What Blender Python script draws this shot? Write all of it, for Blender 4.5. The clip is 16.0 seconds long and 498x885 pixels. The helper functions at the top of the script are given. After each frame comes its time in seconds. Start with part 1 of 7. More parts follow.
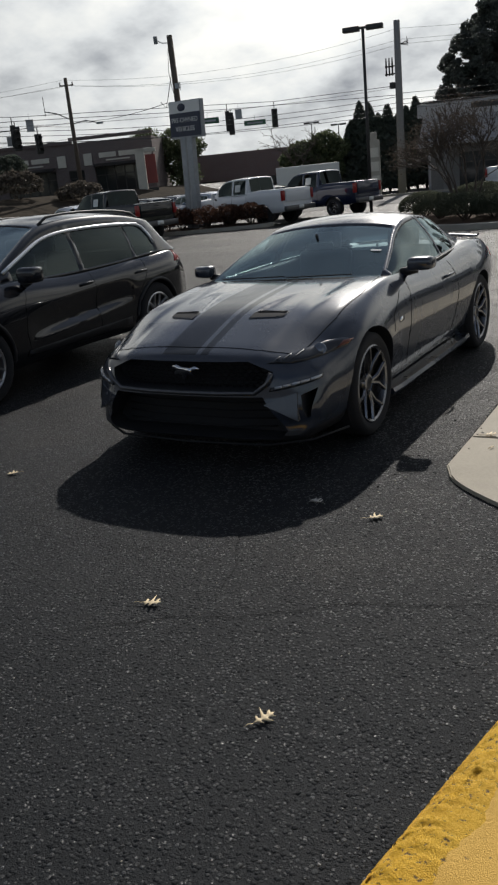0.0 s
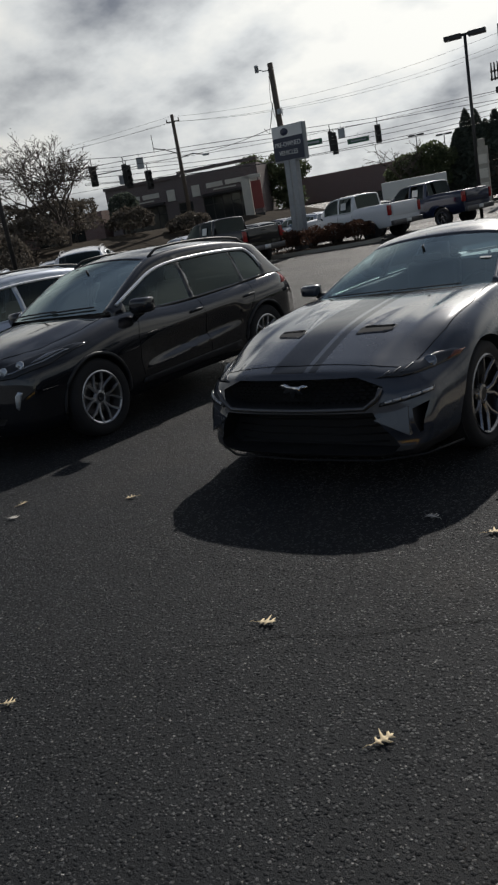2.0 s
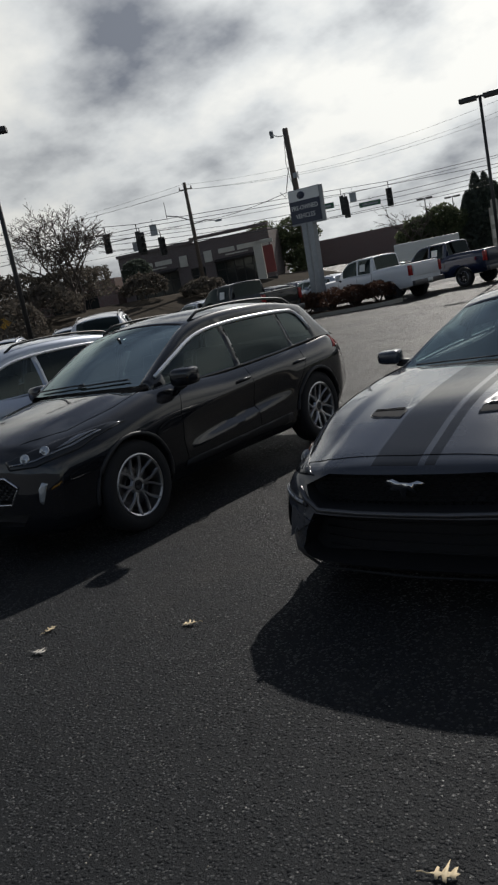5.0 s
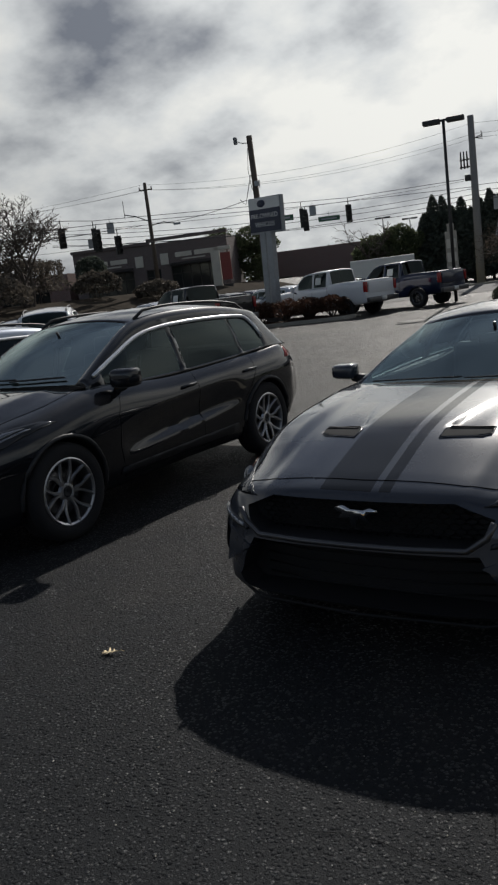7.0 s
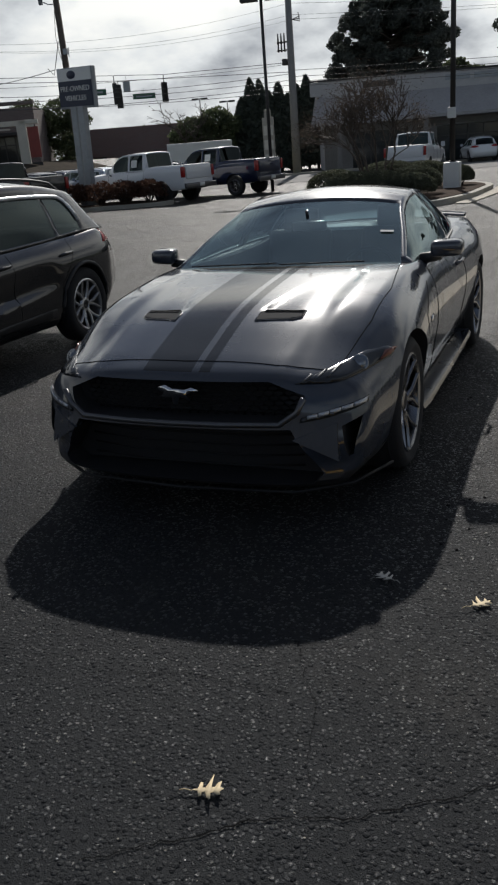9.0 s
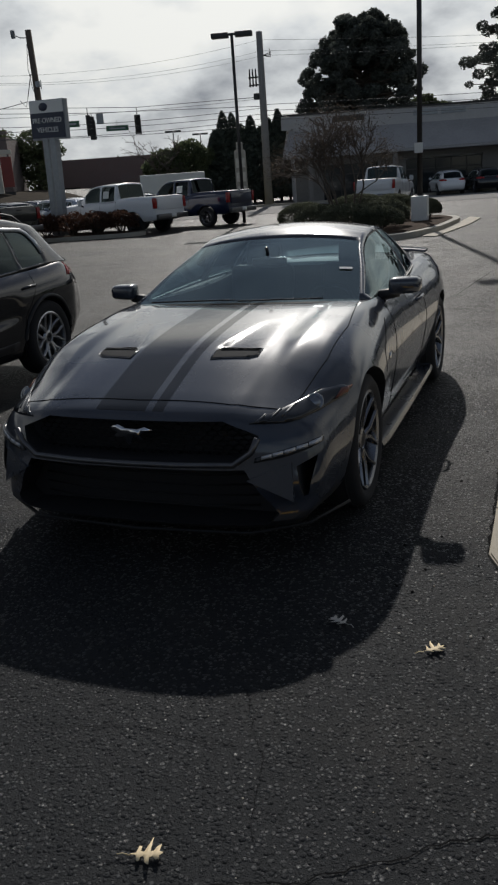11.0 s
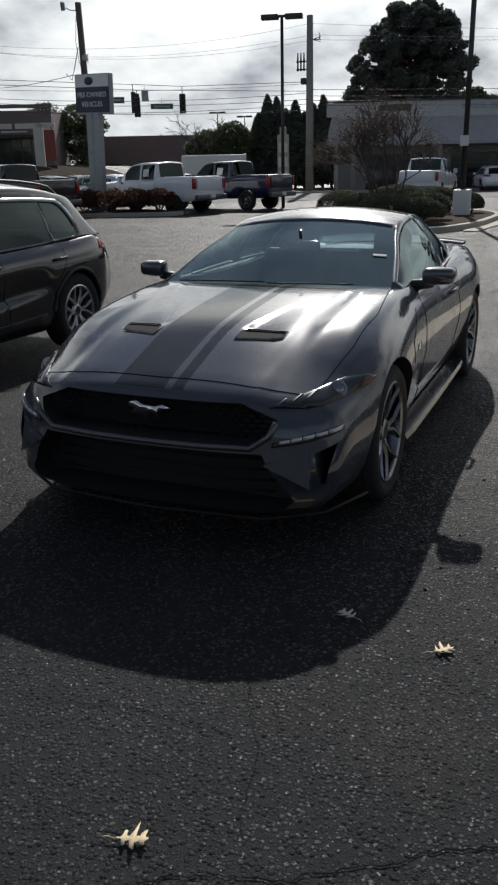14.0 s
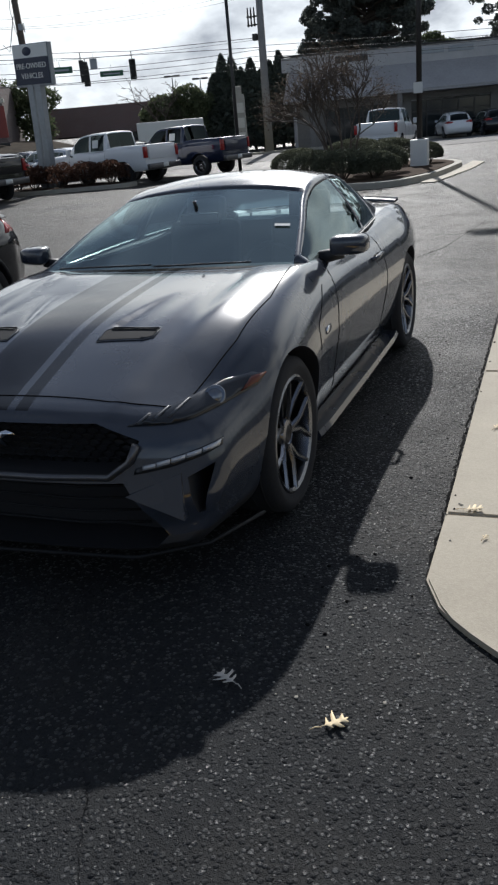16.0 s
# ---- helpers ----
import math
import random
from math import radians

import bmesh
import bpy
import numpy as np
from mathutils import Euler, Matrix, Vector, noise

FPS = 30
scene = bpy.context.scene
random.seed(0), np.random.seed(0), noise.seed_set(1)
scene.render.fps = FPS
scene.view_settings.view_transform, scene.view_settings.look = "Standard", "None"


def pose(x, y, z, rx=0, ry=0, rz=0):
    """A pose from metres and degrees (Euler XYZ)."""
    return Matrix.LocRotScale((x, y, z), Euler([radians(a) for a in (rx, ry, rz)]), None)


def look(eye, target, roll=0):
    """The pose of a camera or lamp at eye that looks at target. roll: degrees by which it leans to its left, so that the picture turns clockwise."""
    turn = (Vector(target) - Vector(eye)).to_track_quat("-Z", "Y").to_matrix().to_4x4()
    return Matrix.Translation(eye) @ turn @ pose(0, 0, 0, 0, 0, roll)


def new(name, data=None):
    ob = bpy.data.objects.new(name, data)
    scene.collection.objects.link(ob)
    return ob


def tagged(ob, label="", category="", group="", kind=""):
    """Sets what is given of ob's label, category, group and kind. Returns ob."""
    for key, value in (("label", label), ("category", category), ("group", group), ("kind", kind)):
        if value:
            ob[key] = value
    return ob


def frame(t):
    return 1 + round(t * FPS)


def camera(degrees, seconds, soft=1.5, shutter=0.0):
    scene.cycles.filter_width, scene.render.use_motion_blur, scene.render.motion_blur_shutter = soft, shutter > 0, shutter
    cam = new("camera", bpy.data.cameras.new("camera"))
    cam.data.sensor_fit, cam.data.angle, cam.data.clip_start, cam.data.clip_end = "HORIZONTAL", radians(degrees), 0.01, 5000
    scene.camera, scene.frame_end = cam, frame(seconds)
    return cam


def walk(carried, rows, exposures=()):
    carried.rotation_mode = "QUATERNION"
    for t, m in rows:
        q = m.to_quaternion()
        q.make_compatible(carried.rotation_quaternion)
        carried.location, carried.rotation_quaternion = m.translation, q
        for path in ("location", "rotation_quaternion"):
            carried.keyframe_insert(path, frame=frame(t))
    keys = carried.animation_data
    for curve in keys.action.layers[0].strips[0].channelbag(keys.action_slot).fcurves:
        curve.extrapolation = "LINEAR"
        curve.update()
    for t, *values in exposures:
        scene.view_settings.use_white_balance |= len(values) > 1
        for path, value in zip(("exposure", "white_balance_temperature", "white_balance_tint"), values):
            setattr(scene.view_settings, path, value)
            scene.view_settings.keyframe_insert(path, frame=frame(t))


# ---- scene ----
cam = camera(34.5, 16.0, soft=2.3)
from mathutils.bvhtree import BVHTree

# ---------------------------------------------------------------- camera
PATH = [
    (0, (2.727, -6.275, 1.657), (1.777, -4.623, 1.051), -5.8),
    (0.5, (2.727, -6.280, 1.664), (1.776, -4.627, 1.061), -6.2),
    (1, (2.755, -6.282, 1.657), (1.722, -4.673, 1.067), -7.4),
    (1.5, (2.761, -6.281, 1.639), (1.643, -4.731, 1.049), -8.5),
    (2, (2.747, -6.258, 1.642), (1.553, -4.740, 1.122), -10.3),
    (2.5, (2.581, -6.224, 1.676), (1.338, -4.717, 1.243), -9.3),
    (3, (2.396, -6.140, 1.673), (1.088, -4.699, 1.210), -9.4),
    (3.5, (2.258, -5.881, 1.645), (0.940, -4.462, 1.151), -11.3),
    (4, (2.143, -5.745, 1.652), (0.883, -4.270, 1.166), -10.6),
    (4.5, (1.983, -5.685, 1.642), (0.719, -4.185, 1.250), -11.4),
    (5, (1.735, -5.556, 1.664), (0.521, -4.010, 1.295), -11.2),
    (5.2, (1.670, -5.476, 1.653), (0.492, -3.904, 1.285), -10.1),
    (7.3, (1.524, -5.222, 1.616), (0.417, -3.599, 1.244), -7.0),
    (7.5, (1.538, -5.309, 1.630), (0.431, -3.687, 1.259), -6.9),
    (8, (1.486, -5.265, 1.618), (0.443, -3.603, 1.230), -5.6),
    (8.5, (1.563, -5.381, 1.641), (0.683, -3.659, 1.133), -5.4),
    (9, (1.590, -5.385, 1.611), (0.890, -3.638, 0.937), -4.7),
    (9.2, (1.618, -5.362, 1.606), (0.972, -3.607, 0.897), -4.7),
    (11.3, (1.656, -5.296, 1.645), (1.012, -3.493, 1.067), -4.0),
    (11.5, (1.654, -5.304, 1.647), (1.004, -3.495, 1.093), -3.5),
    (12, (1.651, -5.298, 1.644), (1.048, -3.466, 1.119), -0.8),
    (12.5, (1.633, -5.270, 1.642), (1.088, -3.426, 1.093), 0.3),
    (13, (1.670, -5.268, 1.643), (1.108, -3.422, 1.119), -0.6),
    (13.5, (1.655, -5.264, 1.635), (0.976, -3.460, 1.106), -0.9),
    (14, (1.662, -5.223, 1.604), (0.962, -3.464, 0.962), -1.3),
    (14.5, (1.707, -5.177, 1.580), (1.089, -3.416, 0.863), -0.0),
    (15, (1.716, -5.040, 1.569), (1.134, -3.276, 0.829), -1.3),
    (15.5, (1.715, -4.784, 1.563), (1.098, -3.041, 0.803), -3.8),
    (16, (1.872, -4.500, 1.579), (1.210, -2.757, 0.857), -5.3),
]
# seconds, stops, kelvin, tint
EXPOSURES = [
    (0, 0.0, 6500, 10),
    (1, -0.02, 6500, 10),
    (2, -0.12, 6500, 10),
    (3, -0.30, 6480, 10),
    (3.5, -0.22, 6480, 10),
    (4, 0.30, 6480, 10),
    (4.5, 0.15, 6480, 10),
    (5, -0.15, 6480, 10),
    (5.2, -0.18, 6480, 10),
    (7.5, -0.32, 6480, 10),
    (8.0, -0.35, 6480, 10),
    (8.5, -0.45, 6450, 10),
    (9, -0.06, 6400, 10),
    (9.2, 0.05, 6400, 10),
    (11.5, -0.35, 6420, 10),
    (12, -0.33, 6420, 10),
    (12.5, -0.10, 6420, 10),
    (13.0, 0.08, 6420, 10),
    (13.5, 0.0, 6420, 10),
    (14, 0.1, 6350, 10),
    (14.5, 0.66, 6200, 10),
    (15, 0.75, 6150, 10),
    (15.5, 0.5, 6200, 10),
    (16, 0.4, 6150, 10),
]
walk(cam, [(t, look(eye, target, roll)) for t, eye, target, roll in PATH], EXPOSURES)

# ---------------------------------------------------------------- world, sun
SUN_DIR = Vector((-0.238, 0.971, 0.0)).normalized() * math.cos(radians(33.2)) + Vector((0, 0, math.sin(radians(33.2))))
world = bpy.data.worlds.new("sky")
scene.world = world
world.use_nodes = True


def build_sky():
    nt = world.node_tree
    nd, ln = nt.nodes, nt.links
    nd.clear()
    out = nd.new("ShaderNodeOutputWorld")
    bg = nd.new("ShaderNodeBackground")
    bg.inputs["Strength"].default_value = 0.09
    sky = nd.new("ShaderNodeTexSky")
    sky.sky_type = "NISHITA"
    sky.sun_disc = False
    sky.sun_elevation = radians(33.2)
    sky.sun_rotation = math.atan2(SUN_DIR.x, SUN_DIR.y)
    tc = nd.new("ShaderNodeTexCoord")
    sep = nd.new("ShaderNodeSeparateXYZ")
    ln.new(tc.outputs["Generated"], sep.inputs[0])
    # project the direction on a flat cloud layer
    zz = nd.new("ShaderNodeMath"); zz.operation = "MAXIMUM"; zz.inputs[1].default_value = 0.0
    ln.new(sep.outputs["Z"], zz.inputs[0])
    za = nd.new("ShaderNodeMath"); za.operation = "ADD"; za.inputs[1].default_value = 0.42
    ln.new(zz.outputs[0], za.inputs[0])
    dx = nd.new("ShaderNodeMath"); dx.operation = "DIVIDE"
    dy = nd.new("ShaderNodeMath"); dy.operation = "DIVIDE"
    ln.new(sep.outputs["X"], dx.inputs[0]); ln.new(za.outputs[0], dx.inputs[1])
    ln.new(sep.outputs["Y"], dy.inputs[0]); ln.new(za.outputs[0], dy.inputs[1])
    com = nd.new("ShaderNodeCombineXYZ")
    ln.new(dx.outputs[0], com.inputs[0]); ln.new(dy.outputs[0], com.inputs[1])
    com.inputs[2].default_value = 3.3
    n1 = nd.new("ShaderNodeTexNoise")
    n1.inputs["Scale"].default_value = 3.0
    n1.inputs["Detail"].default_value = 6.0
    n1.inputs["Roughness"].default_value = 0.54
    n1.inputs["Distortion"].default_value = 0.0
    ln.new(com.outputs[0], n1.inputs["Vector"])
    ramp = nd.new("ShaderNodeValToRGB")
    ramp.color_ramp.elements[0].position = 0.27
    ramp.color_ramp.elements[0].color = (0.20, 0.22, 0.26, 1)
    ramp.color_ramp.elements[1].position = 0.60
    ramp.color_ramp.elements[1].color = (0.97, 0.97, 0.925, 1)
    mid = ramp.color_ramp.elements.new(0.475)
    mid.color = (0.74, 0.765, 0.77, 1)
    # a darker cloud bank low over the shops
    low = nd.new("ShaderNodeVectorMath"); low.operation = "DOT_PRODUCT"
    ln.new(tc.outputs["Generated"], low.inputs[0])
    low.inputs[1].default_value = Vector((-0.640, 0.738, 0.213)).normalized()
    bank = nd.new("ShaderNodeMapRange")
    bank.interpolation_type = "SMOOTHSTEP"
    bank.inputs["From Min"].default_value = 0.980
    bank.inputs["From Max"].default_value = 0.998
    bank.inputs["To Max"].default_value = 0.085
    ln.new(low.outputs["Value"], bank.inputs["Value"])
    thick = nd.new("ShaderNodeMath"); thick.operation = "SUBTRACT"
    ln.new(n1.outputs["Fac"], thick.inputs[0]); ln.new(bank.outputs[0], thick.inputs[1])
    ln.new(thick.outputs[0], ramp.inputs[0])
    # brighter towards the sun
    dot = nd.new("ShaderNodeVectorMath"); dot.operation = "DOT_PRODUCT"
    ln.new(tc.outputs["Generated"], dot.inputs[0])
    dot.inputs[1].default_value = SUN_DIR
    mr = nd.new("ShaderNodeMapRange")
    mr.interpolation_type = "SMOOTHSTEP"
    mr.inputs["From Min"].default_value = 0.5
    mr.inputs["From Max"].default_value = 1.0
    mr.inputs["To Min"].default_value = 5.6
    mr.inputs["To Max"].default_value = 13.0
    ln.new(dot.outputs["Value"], mr.inputs["Value"])
    over = nd.new("ShaderNodeMapRange")
    over.interpolation_type = "SMOOTHSTEP"
    over.inputs["From Min"].default_value = 0.36
    over.inputs["From Max"].default_value = 0.54
    over.inputs["To Min"].default_value = 0.0
    over.inputs["To Max"].default_value = 1.0
    ln.new(sep.outputs["Z"], over.inputs["Value"])
    # thin bright cloud close round the sun
    glow = nd.new("ShaderNodeMapRange")
    glow.interpolation_type = "SMOOTHSTEP"
    glow.inputs["From Min"].default_value = 0.95
    glow.inputs["From Max"].default_value = 1.0
    glow.inputs["To Min"].default_value = 0.0
    glow.inputs["To Max"].default_value = 3.0
    ln.new(dot.outputs["Value"], glow.inputs["Value"])
    halo = nd.new("ShaderNodeMath"); halo.operation = "ADD"
    ln.new(mr.outputs[0], halo.inputs[0]); ln.new(glow.outputs[0], halo.inputs[1])
    sc = nd.new("ShaderNodeVectorMath"); sc.operation = "SCALE"
    ln.new(ramp.outputs[0], sc.inputs[0]); ln.new(halo.outputs[0], sc.inputs["Scale"])
    mix = nd.new("ShaderNodeMix"); mix.data_type = "RGBA"
    # thinner cloud and bluer sky away from the sun
    thin = nd.new("ShaderNodeMapRange")
    thin.inputs["From Min"].default_value = -0.5
    thin.inputs["From Max"].default_value = 0.35
    thin.inputs["To Min"].default_value = 0.45
    thin.inputs["To Max"].default_value = 0.985
    ln.new(dot.outputs["Value"], thin.inputs["Value"])
    ln.new(thin.outputs[0], mix.inputs[0])
    high = nd.new("ShaderNodeMix"); high.data_type = "RGBA"; high.blend_type = "MULTIPLY"
    high.inputs[7].default_value = (0.27, 0.31, 0.41, 1)
    ln.new(over.outputs[0], high.inputs[0]); ln.new(sc.outputs[0], high.inputs[6])
    ln.new(sky.outputs[0], mix.inputs[6]); ln.new(high.outputs[2], mix.inputs[7])
    ln.new(mix.outputs[2], bg.inputs["Color"])
    ln.new(bg.outputs[0], out.inputs["Surface"])


build_sky()
sun_data = bpy.data.lights.new("sun", "SUN")
sun_data.energy = 3.7
sun_data.angle = radians(0.7)
sun_data.color = (1.0, 0.95, 0.88)
sun = new("sun", sun_data)
sun.matrix_world = look(SUN_DIR * 50, (0, 0, 0))

# ---------------------------------------------------------------- materials


class NT:
    """A small helper to write node materials."""

    def __init__(self, name):
        self.mat = bpy.data.materials.new(name)
        self.mat.use_nodes = True
        self.nd, self.ln = self.mat.node_tree.nodes, self.mat.node_tree.links
        self.bsdf = self.nd["Principled BSDF"]
        self.out = self.nd["Material Output"]

    def add(self, kind, **values):
        node = self.nd.new(kind)
        for key, value in values.items():
            node.inputs[key.replace("_", " ")].default_value = value
        return node

    def coords(self, which="Object"):
        return self.nd.new("ShaderNodeTexCoord").outputs[which]

    def noise(self, scale, detail=4.0, rough=0.55, vec=None):
        node = self.add("ShaderNodeTexNoise", Scale=scale, Detail=detail, Roughness=rough)
        self.ln.new(vec or self.coords(), node.inputs["Vector"])
        return node.outputs["Fac"]

    def voronoi(self, scale, out="Distance", vec=None, feature="F1"):
        node = self.nd.new("ShaderNodeTexVoronoi")
        node.feature = feature
        node.inputs["Scale"].default_value = scale
        self.ln.new(vec or self.coords(), node.inputs["Vector"])
        return node.outputs[out]

    def ramp(self, fac, *stops):
        node = self.nd.new("ShaderNodeValToRGB")
        el = node.color_ramp.elements
        while len(el) < len(stops):
            el.new(0.5)
        for e, (p, c) in zip(el, stops):
            e.position = p
            e.color = (*c, 1) if isinstance(c, tuple) else (c, c, c, 1)
        self.ln.new(fac, node.inputs[0])
        return node.outputs[0]

    def math(self, op, a, b=0.0):
        node = self.nd.new("ShaderNodeMath")
        node.operation = op
        for k, v in enumerate((a, b)):
            if isinstance(v, (int, float)):
                node.inputs[k].default_value = v
            else:
                self.ln.new(v, node.inputs[k])
        return node.outputs[0]

    def mix(self, fac, a, b):
        node = self.nd.new("ShaderNodeMix")
        node.data_type = "RGBA"
        for k, v in ((0, fac), (6, a), (7, b)):
            if isinstance(v, (int, float)):
                node.inputs[k].default_value = v
            elif isinstance(v, tuple):
                node.inputs[k].default_value = (*v, 1)
            else:
                self.ln.new(v, node.inputs[k])
        return node.outputs[2]

    def set(self, **values):
        for key, value in values.items():
            sock = self.bsdf.inputs[key.replace("_", " ")]
            if isinstance(value, (int, float)):
                sock.default_value = value
            elif isinstance(value, tuple):
                sock.default_value = (*value, 1)
            else:
                self.ln.new(value, sock)
        return self

    def bump(self, height, strength=0.3, distance=0.01):
        node = self.add("ShaderNodeBump", Strength=strength, Distance=distance)
        self.ln.new(height, node.inputs["Height"])
        self.ln.new(node.outputs[0], self.bsdf.inputs["Normal"])
        return self


def plain(name, color, rough=0.5, metal=0.0, grain=20.0, amount=0.15, bump=0.0, **more):
    """A material with fine grain and slow variation of its base colour."""
    m = NT(name)
    g = m.noise(grain, 5.0)
    s = m.noise(grain * 0.11, 3.0)
    f = m.math("ADD", m.math("MULTIPLY", g, 0.5), m.math("MULTIPLY", s, 0.5))
    lo = tuple(max(0.0, c * (1 - amount)) for c in color)
    hi = tuple(min(1.0, c * (1 + amount)) for c in color)
    m.set(Base_Color=m.ramp(f, (0.3, lo), (0.7, hi)), Roughness=m.math("ADD", m.math("MULTIPLY", s, 0.16), rough - 0.08), Metallic=metal, **more)
    if bump:
        m.bump(g, bump, 0.01)
    return m.mat


def make_asphalt():
    m = NT("asphalt")
    v = m.coords()

    def vec(op, a, b=None, scale=None):
        node = m.nd.new("ShaderNodeVectorMath")
        node.operation = op
        for k, w in enumerate((a, b)):
            if isinstance(w, tuple):
                node.inputs[k].default_value = w
            elif w is not None:
                m.ln.new(w, node.inputs[k])
        if scale is not None:
            if isinstance(scale, float):
                node.inputs["Scale"].default_value = scale
            else:
                m.ln.new(scale, node.inputs["Scale"])
        return node.outputs[0]

    wn = m.add("ShaderNodeTexNoise", Scale=70.0, Detail=2.0)
    m.ln.new(v, wn.inputs["Vector"])
    warp = vec("ADD", v, vec("SCALE", wn.outputs["Color"], scale=0.007))

    def stones(scale, r0, r1):
        vor = m.nd.new("ShaderNodeTexVoronoi")
        vor.inputs["Scale"].default_value = scale
        m.ln.new(warp, vor.inputs["Vector"])
        sep = m.nd.new("ShaderNodeSeparateColor")
        m.ln.new(vor.outputs["Color"], sep.inputs[0])
        size = m.math("ADD", m.math("MULTIPLY", sep.outputs[0], r1 - r0), r0)
        body = m.math("SUBTRACT", 1.0, m.math("DIVIDE", vor.outputs["Distance"], size))
        dome = m.math("MAXIMUM", body, 0.0)
        return m.math("SUBTRACT", 1.0, m.math("POWER", m.math("SUBTRACT", 1.0, dome), 3.5)), m.ramp(body, (0.0, 0.0), (0.12, 1.0)), sep.outputs, vor.outputs["Color"]

    dome, on, rnd, col = stones(64.0, 0.30, 0.66)
    dome2, on2, rnd2, col2 = stones(210.0, 0.25, 0.6)
    fine = m.noise(420.0, 3.0, vec=v)
    patch = m.noise(0.55, 6.0, vec=v)
    sepv = m.nd.new("ShaderNodeSeparateXYZ"); m.ln.new(v, sepv.inputs[0])
    fresh = m.ramp(patch, (0.3, (0.0145, 0.0162, 0.0184)), (0.55, (0.0206, 0.0226, 0.0250)), (0.75, (0.0285, 0.0300, 0.0316)))
    # older surfacing deeper in the lot, ragged border; its paler colour includes painted sun glare
    border = m.math("ADD", m.math("MULTIPLY", sepv.outputs["Y"], 0.075), m.math("MULTIPLY", m.noise(0.8, 5.0, vec=v), 0.9))
    mottle = m.math("ADD", m.math("MULTIPLY", m.noise(0.35, 6.0, 0.6, v), 0.55), m.math("MULTIPLY", m.noise(4.5, 7.0, 0.7, v), 0.45))
    old = m.ramp(mottle, (0.39, (0.021, 0.0200, 0.0185)), (0.51, (0.040, 0.0370, 0.0325)), (0.63, (0.074, 0.067, 0.057)))
    base = m.mix(m.ramp(border, (0.24, 0.0), (0.95, 1.0)), fresh, old)
    tone = m.ramp(rnd[1], (0.0, (0.0165, 0.0183, 0.0206)), (0.62, (0.0222, 0.0244, 0.0270)), (0.92, (0.033, 0.035, 0.0365)), (0.985, (0.066, 0.069, 0.072)))
    grey = m.mix(m.math("MULTIPLY", on, 0.75), m.mix(m.math("MULTIPLY", on2, 0.3), base, (0.022, 0.023, 0.024)), tone)
    grey = m.mix(m.ramp(border, (0.26, 0.0), (0.95, 0.75)), grey, old)
    # traffic has worn the older surfacing smooth
    worn = m.math("MULTIPLY", m.ramp(border, (0.30, 0.0), (0.56, 1.0)), m.ramp(m.noise(1.3, 5.0, 0.6, v), (0.38, 0.25), (0.6, 1.0)))
    polish = m.math("MULTIPLY", on, m.math("GREATER_THAN", rnd[2], 0.36))
    m.set(Base_Color=grey, Roughness=m.mix(m.math("MULTIPLY", worn, 0.8), m.ramp(polish, (0.0, 0.72), (1.0, 0.275)), (0.50, 0.50, 0.50)), Specular_IOR_Level=m.mix(worn, m.ramp(polish, (0.0, 0.12), (1.0, 0.50)), (0.14, 0.14, 0.14)))
    h = m.math("ADD", m.math("MULTIPLY", m.math("MULTIPLY", dome, m.ramp(rnd[0], (0.1, 0.4), (1.0, 1.0))), 1.0), m.math("ADD", m.math("MULTIPLY", dome2, 0.4), m.math("MULTIPLY", fine, 0.25)))
    m.bump(h, 1.0, 0.0066)
    # each stone lies at its own tilt
    tilt = vec("SCALE", vec("SUBTRACT", col, (0.5, 0.5, 0.5)), scale=m.math("MULTIPLY", on, 0.46))
    geo = m.nd.new("ShaderNodeNewGeometry")
    bump = m.bsdf.inputs["Normal"].links[0].from_node
    m.ln.new(vec("NORMALIZE", vec("ADD", geo.outputs["Normal"], tilt)), bump.inputs["Normal"])
    return m.mat


def make_paint(name, color, metal=0.5, rough=0.32, stripe=False, flake=0.1, base_gloss=0.03):
    m = NT(name)
    v = m.coords()
    speck = m.noise(900.0, 1.0, vec=v)
    lo, hi = tuple(c * (1 - flake) for c in color), tuple(c * (1 + flake) for c in color)
    base = m.ramp(speck, (0.35, lo), (0.65, hi))
    dust = m.noise(3.0, 6.0, vec=v)
    base = m.mix(m.math("MULTIPLY", m.ramp(dust, (0.45, 0.0), (0.8, 1.0)), 0.018), base, (0.22, 0.22, 0.225))
    if stripe:
        sep = m.nd.new("ShaderNodeSeparateXYZ")
        m.ln.new(v, sep.inputs[0])
        x, z = sep.outputs["X"], sep.outputs["Z"]

        def band(lo_x, hi_x):
            return m.math("MULTIPLY", m.math("GREATER_THAN", x, lo_x), m.math("LESS_THAN", x, hi_x))

        on = m.math("ADD", band(-0.19, 0.065), band(0.10, 0.155))
        on = m.math("MULTIPLY", on, m.math("MULTIPLY", m.math("GREATER_THAN", z, 0.70), m.math("LESS_THAN", sep.outputs["Y"], -0.45)))
        base = m.mix(m.math("MULTIPLY", on, 1.0), base, (0.0045, 0.0048, 0.0058))
    m.set(Base_Color=base, Metallic=metal, Roughness=m.ramp(dust, (0.3, rough), (0.8, rough + 0.1)), Coat_Weight=1.0, Coat_Roughness=0.055, Specular_IOR_Level=0.15 if metal else base_gloss, Coat_IOR=1.64)
    if stripe:
        m.set(Coat_Weight=m.math("SUBTRACT", 1.0, m.math("MULTIPLY", on, 0.22)), Specular_IOR_Level=m.math("MULTIPLY", m.math("SUBTRACT", 1.0, m.math("MULTIPLY", on, 0.85)), base_gloss))
    return m.mat


